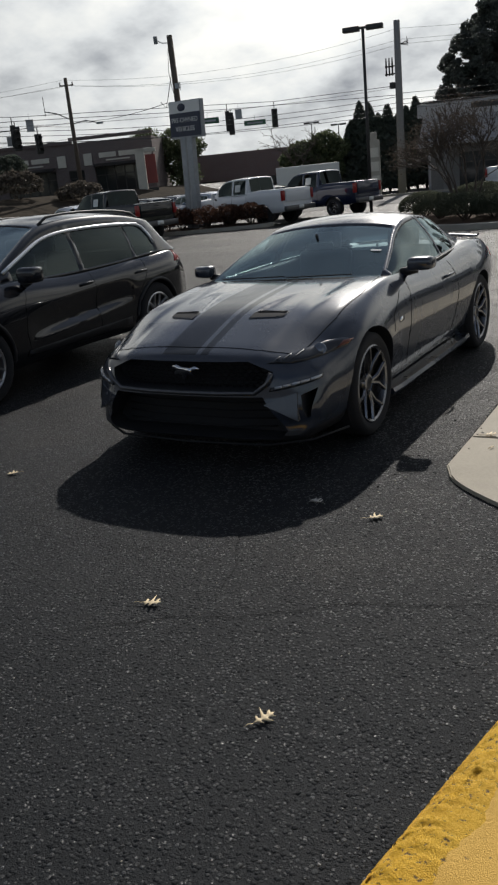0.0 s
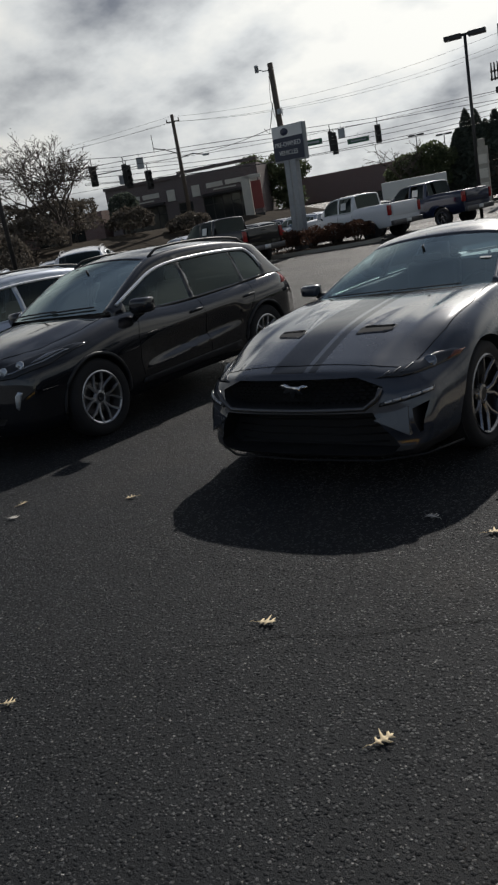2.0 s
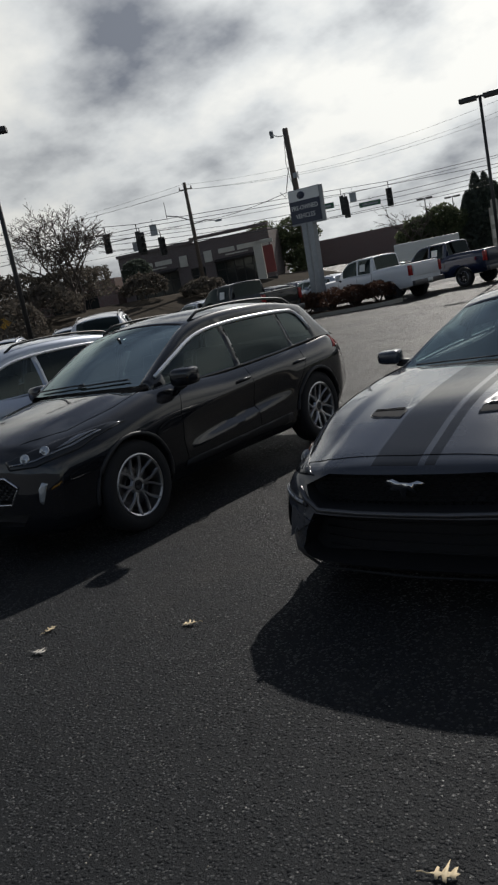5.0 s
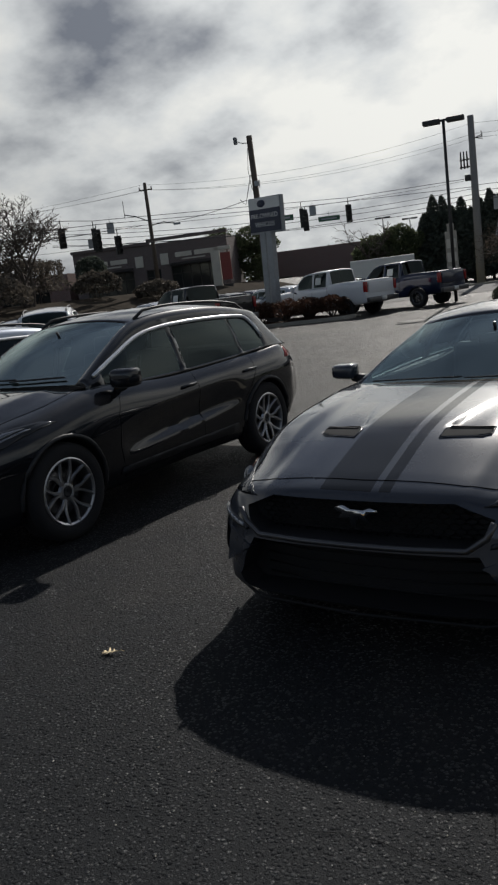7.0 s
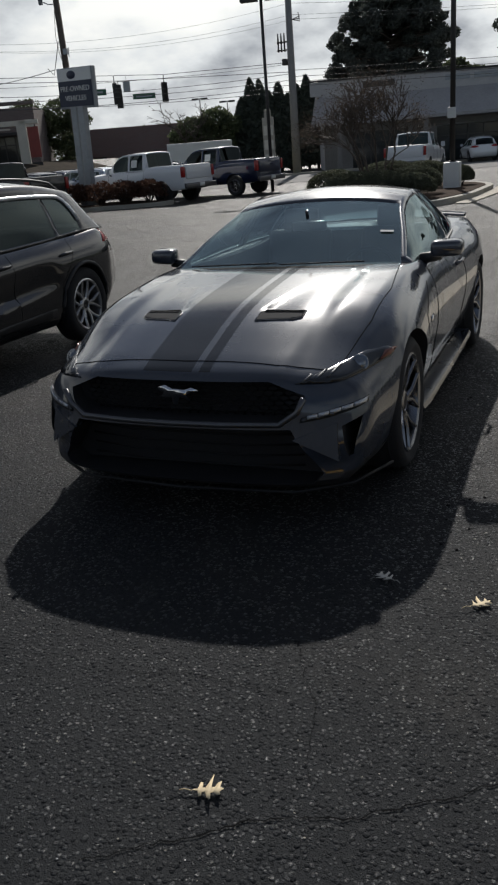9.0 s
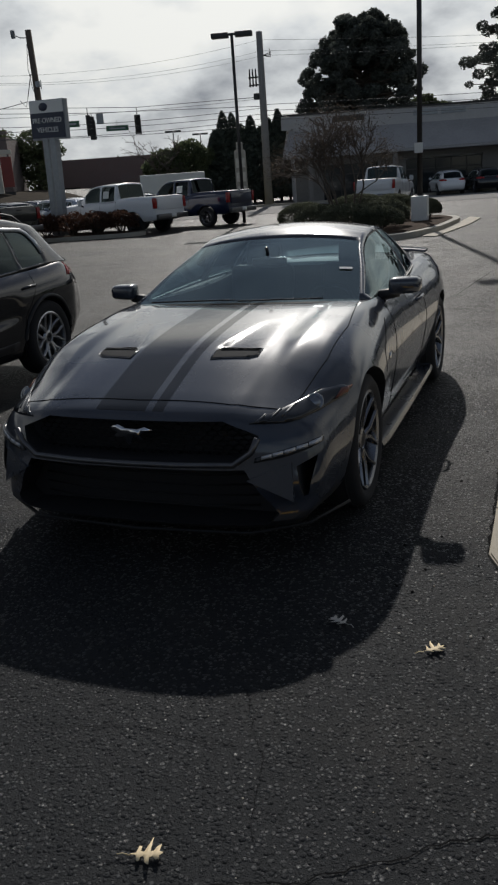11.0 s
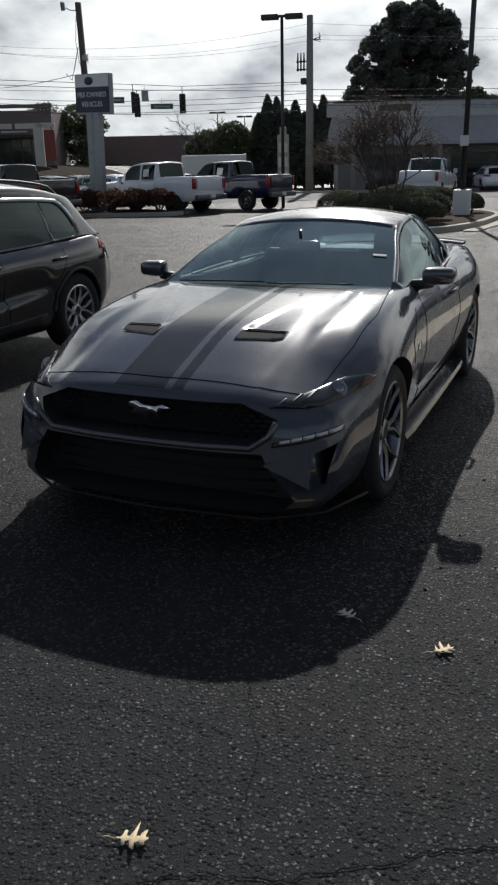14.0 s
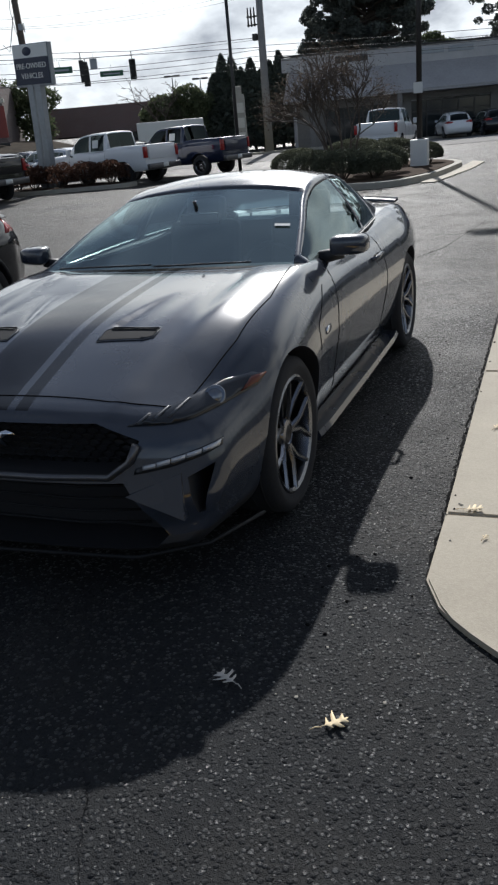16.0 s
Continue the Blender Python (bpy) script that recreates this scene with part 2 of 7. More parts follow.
def make_glass(name, tint, rough=0.02, ior=1.6):
    m = NT(name)
    m.nd.remove(m.bsdf)
    tr = m.nd.new("ShaderNodeBsdfTransparent")
    tr.inputs[0].default_value = (*tint, 1)
    gl = m.nd.new("ShaderNodeBsdfGlossy")
    gl.inputs["Roughness"].default_value = rough
    gl.inputs["Color"].default_value = (0.80, 0.96, 0.97, 1)
    fr = m.nd.new("ShaderNodeFresnel")
    fr.inputs[0].default_value = ior
    mx = m.nd.new("ShaderNodeMixShader")
    m.ln.new(fr.outputs[0], mx.inputs[0]); m.ln.new(tr.outputs[0], mx.inputs[1]); m.ln.new(gl.outputs[0], mx.inputs[2])
    m.ln.new(mx.outputs[0], m.out.inputs["Surface"])
    return m.mat


def make_leaf(name, a, b, rough=0.6):
    m = NT(name)
    geo = m.nd.new("ShaderNodeNewGeometry")
    m.set(Base_Color=m.ramp(geo.outputs["Random Per Island"], (0.0, a), (1.0, b)), Roughness=rough, Specular_IOR_Level=0.08)
    tl = m.nd.new("ShaderNodeBsdfTranslucent")
    m.ln.new(m.bsdf.inputs["Base Color"].links[0].from_socket, tl.inputs[0])
    mx = m.nd.new("ShaderNodeMixShader")
    mx.inputs[0].default_value = 0.4
    m.ln.new(m.bsdf.outputs[0], mx.inputs[1]); m.ln.new(tl.outputs[0], mx.inputs[2])
    m.ln.new(mx.outputs[0], m.out.inputs["Surface"])
    return m.mat


def make_concrete(name, a, b, scale=1.0):
    m = NT(name)
    v = m.coords()
    big, small = m.noise(1.6 * scale, 6.0, 0.6, v), m.noise(70.0 * scale, 4.0, 0.6, v)
    pit = m.voronoi(160.0 * scale, vec=v)
    f = m.math("ADD", m.math("MULTIPLY", big, 0.65), m.math("MULTIPLY", small, 0.35))
    m.set(Base_Color=m.ramp(f, (0.32, a), (0.68, b)), Roughness=0.82)
    m.bump(m.math("ADD", small, m.math("MULTIPLY", pit, 0.5)), 0.25, 0.004)
    return m.mat


def make_brick(name, a, b, mortar):
    m = NT(name)
    v = m.coords()
    map_ = m.nd.new("ShaderNodeMapping")
    map_.inputs["Rotation"].default_value = (radians(90), 0, 0)
    m.ln.new(v, map_.inputs[0])
    br = m.nd.new("ShaderNodeTexBrick")
    br.inputs["Scale"].default_value = 1.0
    br.inputs["Brick Width"].default_value = 0.215
    br.inputs["Row Height"].default_value = 0.075
    br.inputs["Mortar Size"].default_value = 0.01
    for k, c in (("Color1", a), ("Color2", b), ("Mortar", mortar)):
        br.inputs[k].default_value = (*c, 1)
    m.ln.new(map_.outputs[0], br.inputs["Vector"])
    m.set(Base_Color=m.mix(m.math("MULTIPLY", m.noise(0.7, 5.0, vec=v), 0.35), br.outputs["Color"], tuple(c * 0.6 for c in a)), Roughness=0.88)
    return m.mat


def make_yellow(name, lo, hi, chip_at, bump):
    m = NT(name)
    v = m.coords()
    wear = m.noise(42.0, 9.0, 0.74, v)
    tone = m.noise(2.4, 4.0, 0.6, v)
    sand = m.noise(260.0, 3.0, 0.6, v)
    col = m.ramp(m.math("ADD", m.math("MULTIPLY", tone, 0.5), m.math("MULTIPLY", sand, 0.5)), (0.3, lo), (0.7, hi))
    chip = m.ramp(wear, (chip_at, 1.0), (chip_at + 0.05, 0.0))
    m.set(Base_Color=m.mix(chip, col, (0.17, 0.10, 0.04)), Roughness=0.8)
    m.bump(m.math("ADD", sand, m.math("MULTIPLY", wear, 1.5)), bump, 0.008)
    return m.mat


def make_bark(name, a, b):
    m = NT(name)
    v = m.coords()
    f = m.noise(9.0, 6.0, 0.65, v)
    m.set(Base_Color=m.ramp(f, (0.3, a), (0.7, b)), Roughness=0.9)
    m.bump(f, 0.6, 0.02)
    return m.mat


ASPHALT = make_asphalt()
ROAD = plain("road_surface", (0.16, 0.156, 0.15), 0.8, grain=14.0, amount=0.2, bump=0.2, Specular_IOR_Level=0.15)
CONCRETE = make_concrete("concrete", (0.33, 0.29, 0.225), (0.47, 0.42, 0.33))
CURB = make_concrete("curb_concrete", (0.28, 0.26, 0.22), (0.42, 0.39, 0.33))
YELLOW = make_yellow("yellow_kerb_paint", (0.76, 0.39, 0.012), (0.94, 0.60, 0.06), 0.385, 1.0)
OCHRE = make_yellow("worn_sandy_yellow_paint", (0.60, 0.33, 0.045), (0.86, 0.53, 0.12), 0.33, 0.6)
MULCH = plain("mulch", (0.06, 0.04, 0.028), 0.95, grain=40.0, amount=0.5, bump=0.8, Specular_IOR_Level=0.05)
GRASS = plain("winter_grass", (0.13, 0.12, 0.05), 0.95, grain=25.0, amount=0.35, bump=0.5, Specular_IOR_Level=0.05)
SCRUB = plain("winter_scrub_ground", (0.055, 0.046, 0.036), 0.95, grain=8.0, amount=0.45, bump=0.8, Specular_IOR_Level=0.02)
BUMPER = plain("dark_chrome_bumper", (0.12, 0.12, 0.125), 0.3, 0.7)
VENT = plain("dark_vent_plastic", (0.030, 0.031, 0.034), 0.85, Specular_IOR_Level=0.15)
TAR = plain("crack_shadow", (0.007, 0.007, 0.0075), 0.95, Specular_IOR_Level=0.05)
GREY_PAINT = make_paint("magnetic_grey_paint", (0.030, 0.036, 0.050), 0.0, 0.235, stripe=True, base_gloss=0.09)
BLACK_PAINT = make_paint("black_paint", (0.0075, 0.0085, 0.0115), 0.0, 0.3, flake=0.3)
SILVER_PAINT = make_paint("silver_blue_paint", (0.38, 0.43, 0.52), 0.25, 0.35)
WHITE_PAINT = make_paint("white_paint", (0.72, 0.73, 0.75), 0.0, 0.35, flake=0.02)
BLUE_PAINT = make_paint("dark_blue_paint", (0.007, 0.014, 0.045), 0.3, 0.32)
RED_PAINT = make_paint("dark_red_paint", (0.12, 0.012, 0.012), 0.2, 0.32)
BLACK_TRIM = plain("black_plastic_trim", (0.018, 0.0185, 0.021), 0.55, grain=60.0)
GLOSS_BLACK = plain("gloss_black_plastic", (0.016, 0.0165, 0.019), 0.18)
MESH_BLACK = plain("grille_black", (0.013, 0.0135, 0.015), 0.6, Specular_IOR_Level=0.25)
CHROME = plain("chrome", (0.75, 0.76, 0.78), 0.12, 1.0, amount=0.03)
SATIN = plain("satin_metal", (0.50, 0.51, 0.53), 0.32, 1.0, amount=0.08)
DARK_RIM = plain("dark_alloy", (0.22, 0.225, 0.24), 0.26, 1.0, amount=0.1)
TYRE = plain("tyre_rubber", (0.017, 0.017, 0.0185), 0.9, grain=80.0, amount=0.3, bump=0.15)
DISC = plain("brake_disc", (0.22, 0.21, 0.2), 0.4, 1.0)
WINDSHIELD = make_glass("windshield_glass", (0.46, 0.62, 0.64), ior=2.2)
WINDSHIELD_CLEAR = make_glass("reflective_windshield_glass", (0.36, 0.48, 0.50), ior=4.0)
TINTED = make_glass("tinted_glass", (0.04, 0.05, 0.05), ior=1.42)
SIDE_GLASS = make_glass("side_glass", (0.30, 0.35, 0.36), ior=1.6)
LENS = plain("lamp_lens", (0.55, 0.58, 0.60), 0.08, 0.6, amount=0.1)
LENS_DARK = plain("dark_lamp_housing", (0.03, 0.032, 0.036), 0.12, 0.2)
LENS_BAR = plain("dim_lamp_element", (0.075, 0.08, 0.09), 0.45, 0.2, amount=0.1)
LENS_FOG = plain("fog_lamp_lens", (0.52, 0.53, 0.55), 0.22, 0.4, amount=0.25)
BRIGHT = plain("bright_window_trim", (0.88, 0.89, 0.90), 0.30, 0.45, amount=0.03)
LENS_SMOKE = plain("smoked_lamp_element", (0.20, 0.215, 0.24), 0.10, 0.7, amount=0.1)
# stucco below the shop roof; the overhang's shade is put into its dark colour
SHADED_SHOP_WALL = plain("shaded_brown_stucco", (0.19, 0.18, 0.175), 0.85, grain=7.0, amount=0.2)
AMBER = plain("amber_lens", (0.13, 0.030, 0.012), 0.15)
RED_LENS = plain("red_lamp_lens", (0.30, 0.018, 0.018), 0.12)
INTERIOR = plain("dark_interior", (0.040, 0.041, 0.045), 0.7)
SEAT = plain("black_seat_leather", (0.05, 0.05, 0.053), 0.5, grain=90.0, bump=0.1)
PAPER = plain("white_paper", (0.75, 0.75, 0.72), 0.8, amount=0.03)
WOOD_POLE = make_bark("weathered_wood_pole", (0.07, 0.055, 0.042), (0.15, 0.12, 0.095))
GREY_STEEL = plain("galvanised_steel", (0.30, 0.32, 0.34), 0.5, 0.6, grain=6.0)
DARK_STEEL = plain("bronze_painted_steel", (0.035, 0.033, 0.032), 0.5, 0.2)
CONC_POLE = plain("grey_concrete_pole", (0.24, 0.23, 0.22), 0.8, grain=8.0)
SIGN_WHITE = plain("white_sign_face", (0.70, 0.70, 0.68), 0.4, amount=0.05)
SIGN_BLUE = plain("dark_blue_sign_face", (0.012, 0.02, 0.05), 0.4, amount=0.1)
SIGN_GREEN = plain("green_street_sign", (0.02, 0.10, 0.055), 0.5, amount=0.1)
SIGNAL_BLACK = plain("signal_housing", (0.02, 0.02, 0.018), 0.6)
CABLE = plain("cable", (0.05, 0.05, 0.052), 0.6)
STUCCO = plain("white_stucco", (0.44, 0.435, 0.44), 0.85, grain=9.0, amount=0.1)
ROOF_METAL = plain("pale_roof_shingle", (0.31, 0.305, 0.31), 0.7, grain=7.0, amount=0.15)
MALL_BRICK = make_brick("brown_brick", (0.12, 0.09, 0.086), (0.155, 0.112, 0.105), (0.21, 0.20, 0.195))
RED_BRICK = make_brick("red_brick", (0.20, 0.115, 0.10), (0.25, 0.14, 0.12), (0.28, 0.265, 0.25))
STORE_GLASS = plain("dark_store_glass", (0.02, 0.024, 0.026), 0.08, amount=0.2)
BEIGE = plain("beige_sign_panel", (0.55, 0.52, 0.45), 0.7)
RED_PANEL = plain("red_poster_panel", (0.24, 0.05, 0.04), 0.6)
BARK = make_bark("bark", (0.05, 0.038, 0.03), (0.12, 0.095, 0.075))
TWIG = make_bark("grey_twig", (0.06, 0.048, 0.04), (0.11, 0.09, 0.075))
LEAF_PINE = make_leaf("pine_needles", (0.075, 0.084, 0.077), (0.130, 0.145, 0.125))
LEAF_OAK = make_leaf("evergreen_leaves", (0.068, 0.088, 0.050), (0.14, 0.16, 0.085))
LEAF_CYPRESS = make_leaf("cypress_foliage", (0.072, 0.088, 0.074), (0.13, 0.15, 0.12))
LEAF_HEDGE = make_leaf("hedge_leaves", (0.066, 0.074, 0.052), (0.13, 0.138, 0.095))
LEAF_RED = make_leaf("red_shrub_leaves", (0.060, 0.032, 0.024), (0.115, 0.062, 0.042))
LEAF_WINTER = make_leaf("winter_scrub", (0.08, 0.072, 0.062), (0.15, 0.13, 0.108))
LEAF_SEED = make_leaf("brown_seed_heads", (0.06, 0.045, 0.036), (0.12, 0.095, 0.075))
LEAF_BROWN = make_leaf("brown_leaves", (0.10, 0.07, 0.045), (0.18, 0.13, 0.08))
LEAF_DRY = plain("dry_oak_leaf", (0.72, 0.58, 0.36), 0.7, grain=60.0, amount=0.25)
LEAF_GREY = plain("pale_dry_leaf", (0.50, 0.47, 0.42), 0.7, grain=60.0, amount=0.2)

# ---------------------------------------------------------------- mesh helpers


def part(name, bm, material, parent=None, label="", smooth=True, normals=False):
    """Links a bmesh as one mesh object, under a parent if one is given."""
    if normals:
        bmesh.ops.recalc_face_normals(bm, faces=bm.faces[:])
    me = bpy.data.meshes.new(name)
    if smooth:
        for f in bm.faces:
            f.smooth = True
    bm.to_mesh(me)
    bm.free()
    for mt in material if isinstance(material, (list, tuple)) else (material,):
        me.materials.append(mt)
    ob = new(name, me)
    if parent:
        ob.parent = parent
    if label:
        ob["label"] = label
    return ob


def thing(name, m, label, category, group=""):
    e = new(name)
    e.empty_display_size = 0.2
    e.matrix_world = m
    return tagged(e, label, category, group)


def box(bm, c, s, rot=None, bevel=0.0):
    """A box with centre c and size s, turned by rot, its edges bevelled."""
    tmp = bmesh.new()
    bmesh.ops.create_cube(tmp, size=1.0)
    bmesh.ops.scale(tmp, vec=Vector(s), verts=tmp.verts)
    if bevel:
        bmesh.ops.bevel(tmp, geom=tmp.edges[:], offset=bevel, segments=2, affect="EDGES", profile=0.6)
    m = Matrix.Translation(c) @ (rot.to_4x4() if rot else Matrix())
    bmesh.ops.transform(tmp, matrix=m, verts=tmp.verts)
    join(bm, tmp)


def join(bm, tmp, mat_index=None):
    vs = [bm.verts.new(v.co) for v in tmp.verts]
    tmp.verts.index_update()
    for f in tmp.faces:
        try:
            nf = bm.faces.new([vs[v.index] for v in f.verts])
            nf.material_index = f.material_index if mat_index is None else mat_index
        except ValueError:
            pass
    tmp.free()


def tube(bm, pts, r, n=8, r_end=None, cap=True):
    """A round bar along points, tapering from r to r_end."""
    pts = [Vector(p) for p in pts]
    rings = []
    up = Vector((0.03, 0.1, 1.0))
    for i, p in enumerate(pts):
        d = (pts[min(i + 1, len(pts) - 1)] - pts[max(i - 1, 0)]).normalized()
        u = up if abs(d.dot(up.normalized())) < 0.95 else Vector((1, 0.1, 0))
        a = d.cross(u).normalized()
        b = d.cross(a)
        k = i / max(1, len(pts) - 1)
        rr = r + ((r_end if r_end is not None else r) - r) * k
        rings.append([bm.verts.new(p + (a * math.cos(t) + b * math.sin(t)) * rr) for t in [2 * math.pi * j / n for j in range(n)]])
    for q, s in zip(rings, rings[1:]):
        for j in range(n):
            bm.faces.new((q[j], q[(j + 1) % n], s[(j + 1) % n], s[j]))
    if cap:
        bm.faces.new(rings[0][::-1])
        bm.faces.new(rings[-1])


def lathe(bm, profile, n=40, axis="x"):
    """Turns a profile of (along, radius) round an axis."""
    rings = []
    for h, r in profile:
        ring = []
        for j in range(n):
            t = 2 * math.pi * j / n
            p = (h, r * math.cos(t), r * math.sin(t)) if axis == "x" else (r * math.cos(t), r * math.sin(t), h)
            ring.append(bm.verts.new(p))
        rings.append(ring)
    for q, s in zip(rings, rings[1:]):
        for j in range(n):
            bm.faces.new((q[j], q[(j + 1) % n], s[(j + 1) % n], s[j]))


def prism(bm, outline, depth, m=Matrix()):
    """A flat outline in the local xz plane, pulled out by depth along y."""
    a = [bm.verts.new(m @ Vector((x, 0, z))) for x, z in outline]
    b = [bm.verts.new(m @ Vector((x, depth, z))) for x, z in outline]
    n = len(outline)
    bm.faces.new(a)
    bm.faces.new(b[::-1])
    for i in range(n):
        bm.faces.new((a[(i + 1) % n], a[i], b[i], b[(i + 1) % n]))


def curve_at(knots, x):
    """A smooth curve through knots (x, value), with Hermite pieces."""
    if x <= knots[0][0]:
        return knots[0][1]
    if x >= knots[-1][0]:
        return knots[-1][1]
    for i in range(len(knots) - 1):
        (x0, v0), (x1, v1) = knots[i], knots[i + 1]
        if x <= x1:
            def slope(k):
                a, b = knots[max(0, k - 1)], knots[min(len(knots) - 1, k + 1)]
                return (b[1] - a[1]) / (b[0] - a[0])
            t, w = (x - x0) / (x1 - x0), x1 - x0
            m0, m1 = slope(i) * w, slope(i + 1) * w
            return (2 * t**3 - 3 * t**2 + 1) * v0 + (t**3 - 2 * t**2 + t) * m0 + (3 * t**2 - 2 * t**3) * v1 + (t**3 - t**2) * m1


def smoothstep(a, b, x):
    t = min(1.0, max(0.0, (x - a) / (b - a)))
    return t * t * (3 - 2 * t)


def text_mesh(body, size):
    """Letters of the built-in font as a flat mesh, centred."""
    cu = bpy.data.curves.new("letters", "FONT")
    cu.body, cu.size, cu.align_x, cu.align_y = body, size, "CENTER", "CENTER"
    cu.extrude = 0.01
    ob = bpy.data.objects.new("letters", cu)
    scene.collection.objects.link(ob)
    me = bpy.data.meshes.new_from_object(ob.evaluated_get(bpy.context.evaluated_depsgraph_get()))
    bpy.data.objects.remove(ob)
    bpy.data.curves.remove(cu)
    bm = bmesh.new()
    bm.from_mesh(me)
    bpy.data.meshes.remove(me)
    return bm

# ---------------------------------------------------------------- vehicles


def body_solid(P, ny=64, nx=22, nz=12):
    """The closed lower body of a car that faces -y: a cube laid over curves of width, height, nose and tail."""
    yf, yr = P["ends"]
    bm = bmesh.new()
    grid = {}

    def place(a, b, c):
        y = yf + (yr - yf) * b
        prof = curve_at(P["prof"], c)
        hw = curve_at(P["W"], y) * prof
        x = a * hw
        ax = abs(x)
        zt = curve_at(P["Zc"], y) - curve_at(P["drop"], y) * (abs(a) ** 2.6)
        dome = P.get("dome", 0.0) * (1 - smoothstep(0.47, 0.56, ax)) * (1 - smoothstep(P["cowl"] - 0.2, P["cowl"], y))
        zt += dome
        if "crest" in P:
            # fender crown between the hood line and the shoulder
            zt += curve_at(P["crest"], y) * smoothstep(0.56, 0.76, abs(a)) * (1 - 0.5 * smoothstep(0.90, 1.0, abs(a)))
        if "scoop" in P:
            # triangular recess that runs back from each hood vent
            sy = (y - P["scoop"][0]) / (P["scoop"][1] - P["scoop"][0])
            if 0 <= sy <= 1:
                inner, outer = 0.225 + 0.10 * sy, 0.44 - 0.04 * sy
                zt -= 0.013 * (1 - sy) * smoothstep(inner - 0.012, inner + 0.012, ax) * (1 - smoothstep(inner + 0.04, outer + 0.03, ax))
        zb = curve_at(P["zb"], y)
        z = zb + (zt - zb) * c
        wf = (1 - smoothstep(yf, yf + P["nose_len"], y))
        wr = smoothstep(yr - P["tail_len"], yr, y)
        if "ledge" in P:
            # sculpted ledge along the lower doors
            y0, y1, z0, z1, deep = P["ledge"]
            q = (y - y0) / (y1 - y0)
            if 0 < q < 1 and ax > hw * 0.9:
                x -= math.copysign(deep * (4 * q * (1 - q)) ** 0.7 * smoothstep(-0.015, 0.055, z - (z0 + (z1 - z0) * q)) * (1 - smoothstep(0.10, 0.30, z - (z0 + (z1 - z0) * q))), x)
        y += wf * (curve_at(P["nose"], c) + P["sweep"][0] * (ax / 0.9) ** 2 + P["sweep"][1] * (ax / 0.9) ** 5)
        y -= wr * (curve_at(P["tail"], c) + P["sweep_r"] * (ax / 0.9) ** 3)
        return Vector((x, y, z))

    def vert(i, j, k):
        if (i, j, k) not in grid:
            grid[i, j, k] = bm.verts.new(place(2 * i / nx - 1, j / ny, k / nz))
        return grid[i, j, k]

    for j in range(ny):
        for i in range(nx):
            for k in (0, nz):
                q = [vert(i, j, k), vert(i + 1, j, k), vert(i + 1, j + 1, k), vert(i, j + 1, k)]
                bm.faces.new(q if k else q[::-1])
        for k in range(nz):
            for i in (0, nx):
                q = [vert(i, j, k), vert(i, j + 1, k), vert(i, j + 1, k + 1), vert(i, j, k + 1)]
                bm.faces.new(q[::-1] if i == 0 else q)
    for i in range(nx):
        for k in range(nz):
            for j in (0, ny):
                q = [vert(i, j, k), vert(i + 1, j, k), vert(i + 1, j, k + 1), vert(i, j, k + 1)]
                bm.faces.new(q if j == 0 else q[::-1])
    near = []
    for (i, j, k), v in grid.items():
        edges = sum((min(i, nx - i) <= 1, min(j, ny - j) <= 1, min(k, nz - k) <= 1))
        if edges >= 2:
            near.append(v)
    for _ in range(P.get("round", 3)):
        bmesh.ops.smooth_vert(bm, verts=near, factor=0.5, use_axis_x=True, use_axis_y=True, use_axis_z=True)
    bmesh.ops.recalc_face_normals(bm, faces=bm.faces[:])
    return bm


def cut(ob, cutters):
    """Takes solid shapes out of a mesh object for good; cut faces get its second material."""
    made = []
    for bm in cutters:
        bmesh.ops.recalc_face_normals(bm, faces=bm.faces[:])
        for f in bm.faces:
            f.material_index = 1
        me = bpy.data.meshes.new("cutter")
        bm.to_mesh(me)
        bm.free()
        me.materials.append(None)
        me.materials.append(None)
        c = bpy.data.objects.new("cutter", me)
        scene.collection.objects.link(c)
        c.parent = ob
        made.append(c)
        mod = ob.modifiers.new("cut", "BOOLEAN")
        mod.operation, mod.solver, mod.object = "DIFFERENCE", "EXACT", c
    bpy.context.view_layer.update()
    me = bpy.data.meshes.new_from_object(ob.evaluated_get(bpy.context.evaluated_depsgraph_get()))
    old = ob.data
    ob.modifiers.clear()
    ob.data = me
    bpy.data.meshes.remove(old)
    for c in made:
        d = c.data
        bpy.data.objects.remove(c)
        bpy.data.meshes.remove(d)


def sharp_shading(ob, degrees=40):
    me = ob.data
    bm = bmesh.new()
    bm.from_mesh(me)
    for e in bm.edges:
        if len(e.link_faces) == 2 and e.calc_face_angle(0) > radians(degrees):
            e.smooth = False
    for f in bm.faces:
        f.smooth = True
    bm.to_mesh(me)
    bm.free()


def arch(hub_y, r, side, z, depth=0.30, outer=1.2):
    bm = bmesh.new()
    n = 40
    ring = [[], []]
    for q, x in enumerate((outer, outer - depth - 0.28)):
        for j in range(n):
            t = 2 * math.pi * j / n
            ring[q].append(bm.verts.new((side * x, hub_y + r * math.cos(t), z + r * math.sin(t))))
    bm.faces.new(ring[0])
    bm.faces.new(ring[1][::-1])
    for j in range(n):
        bm.faces.new((ring[0][j], ring[1][j], ring[1][(j + 1) % n], ring[0][(j + 1) % n]))
    return bm


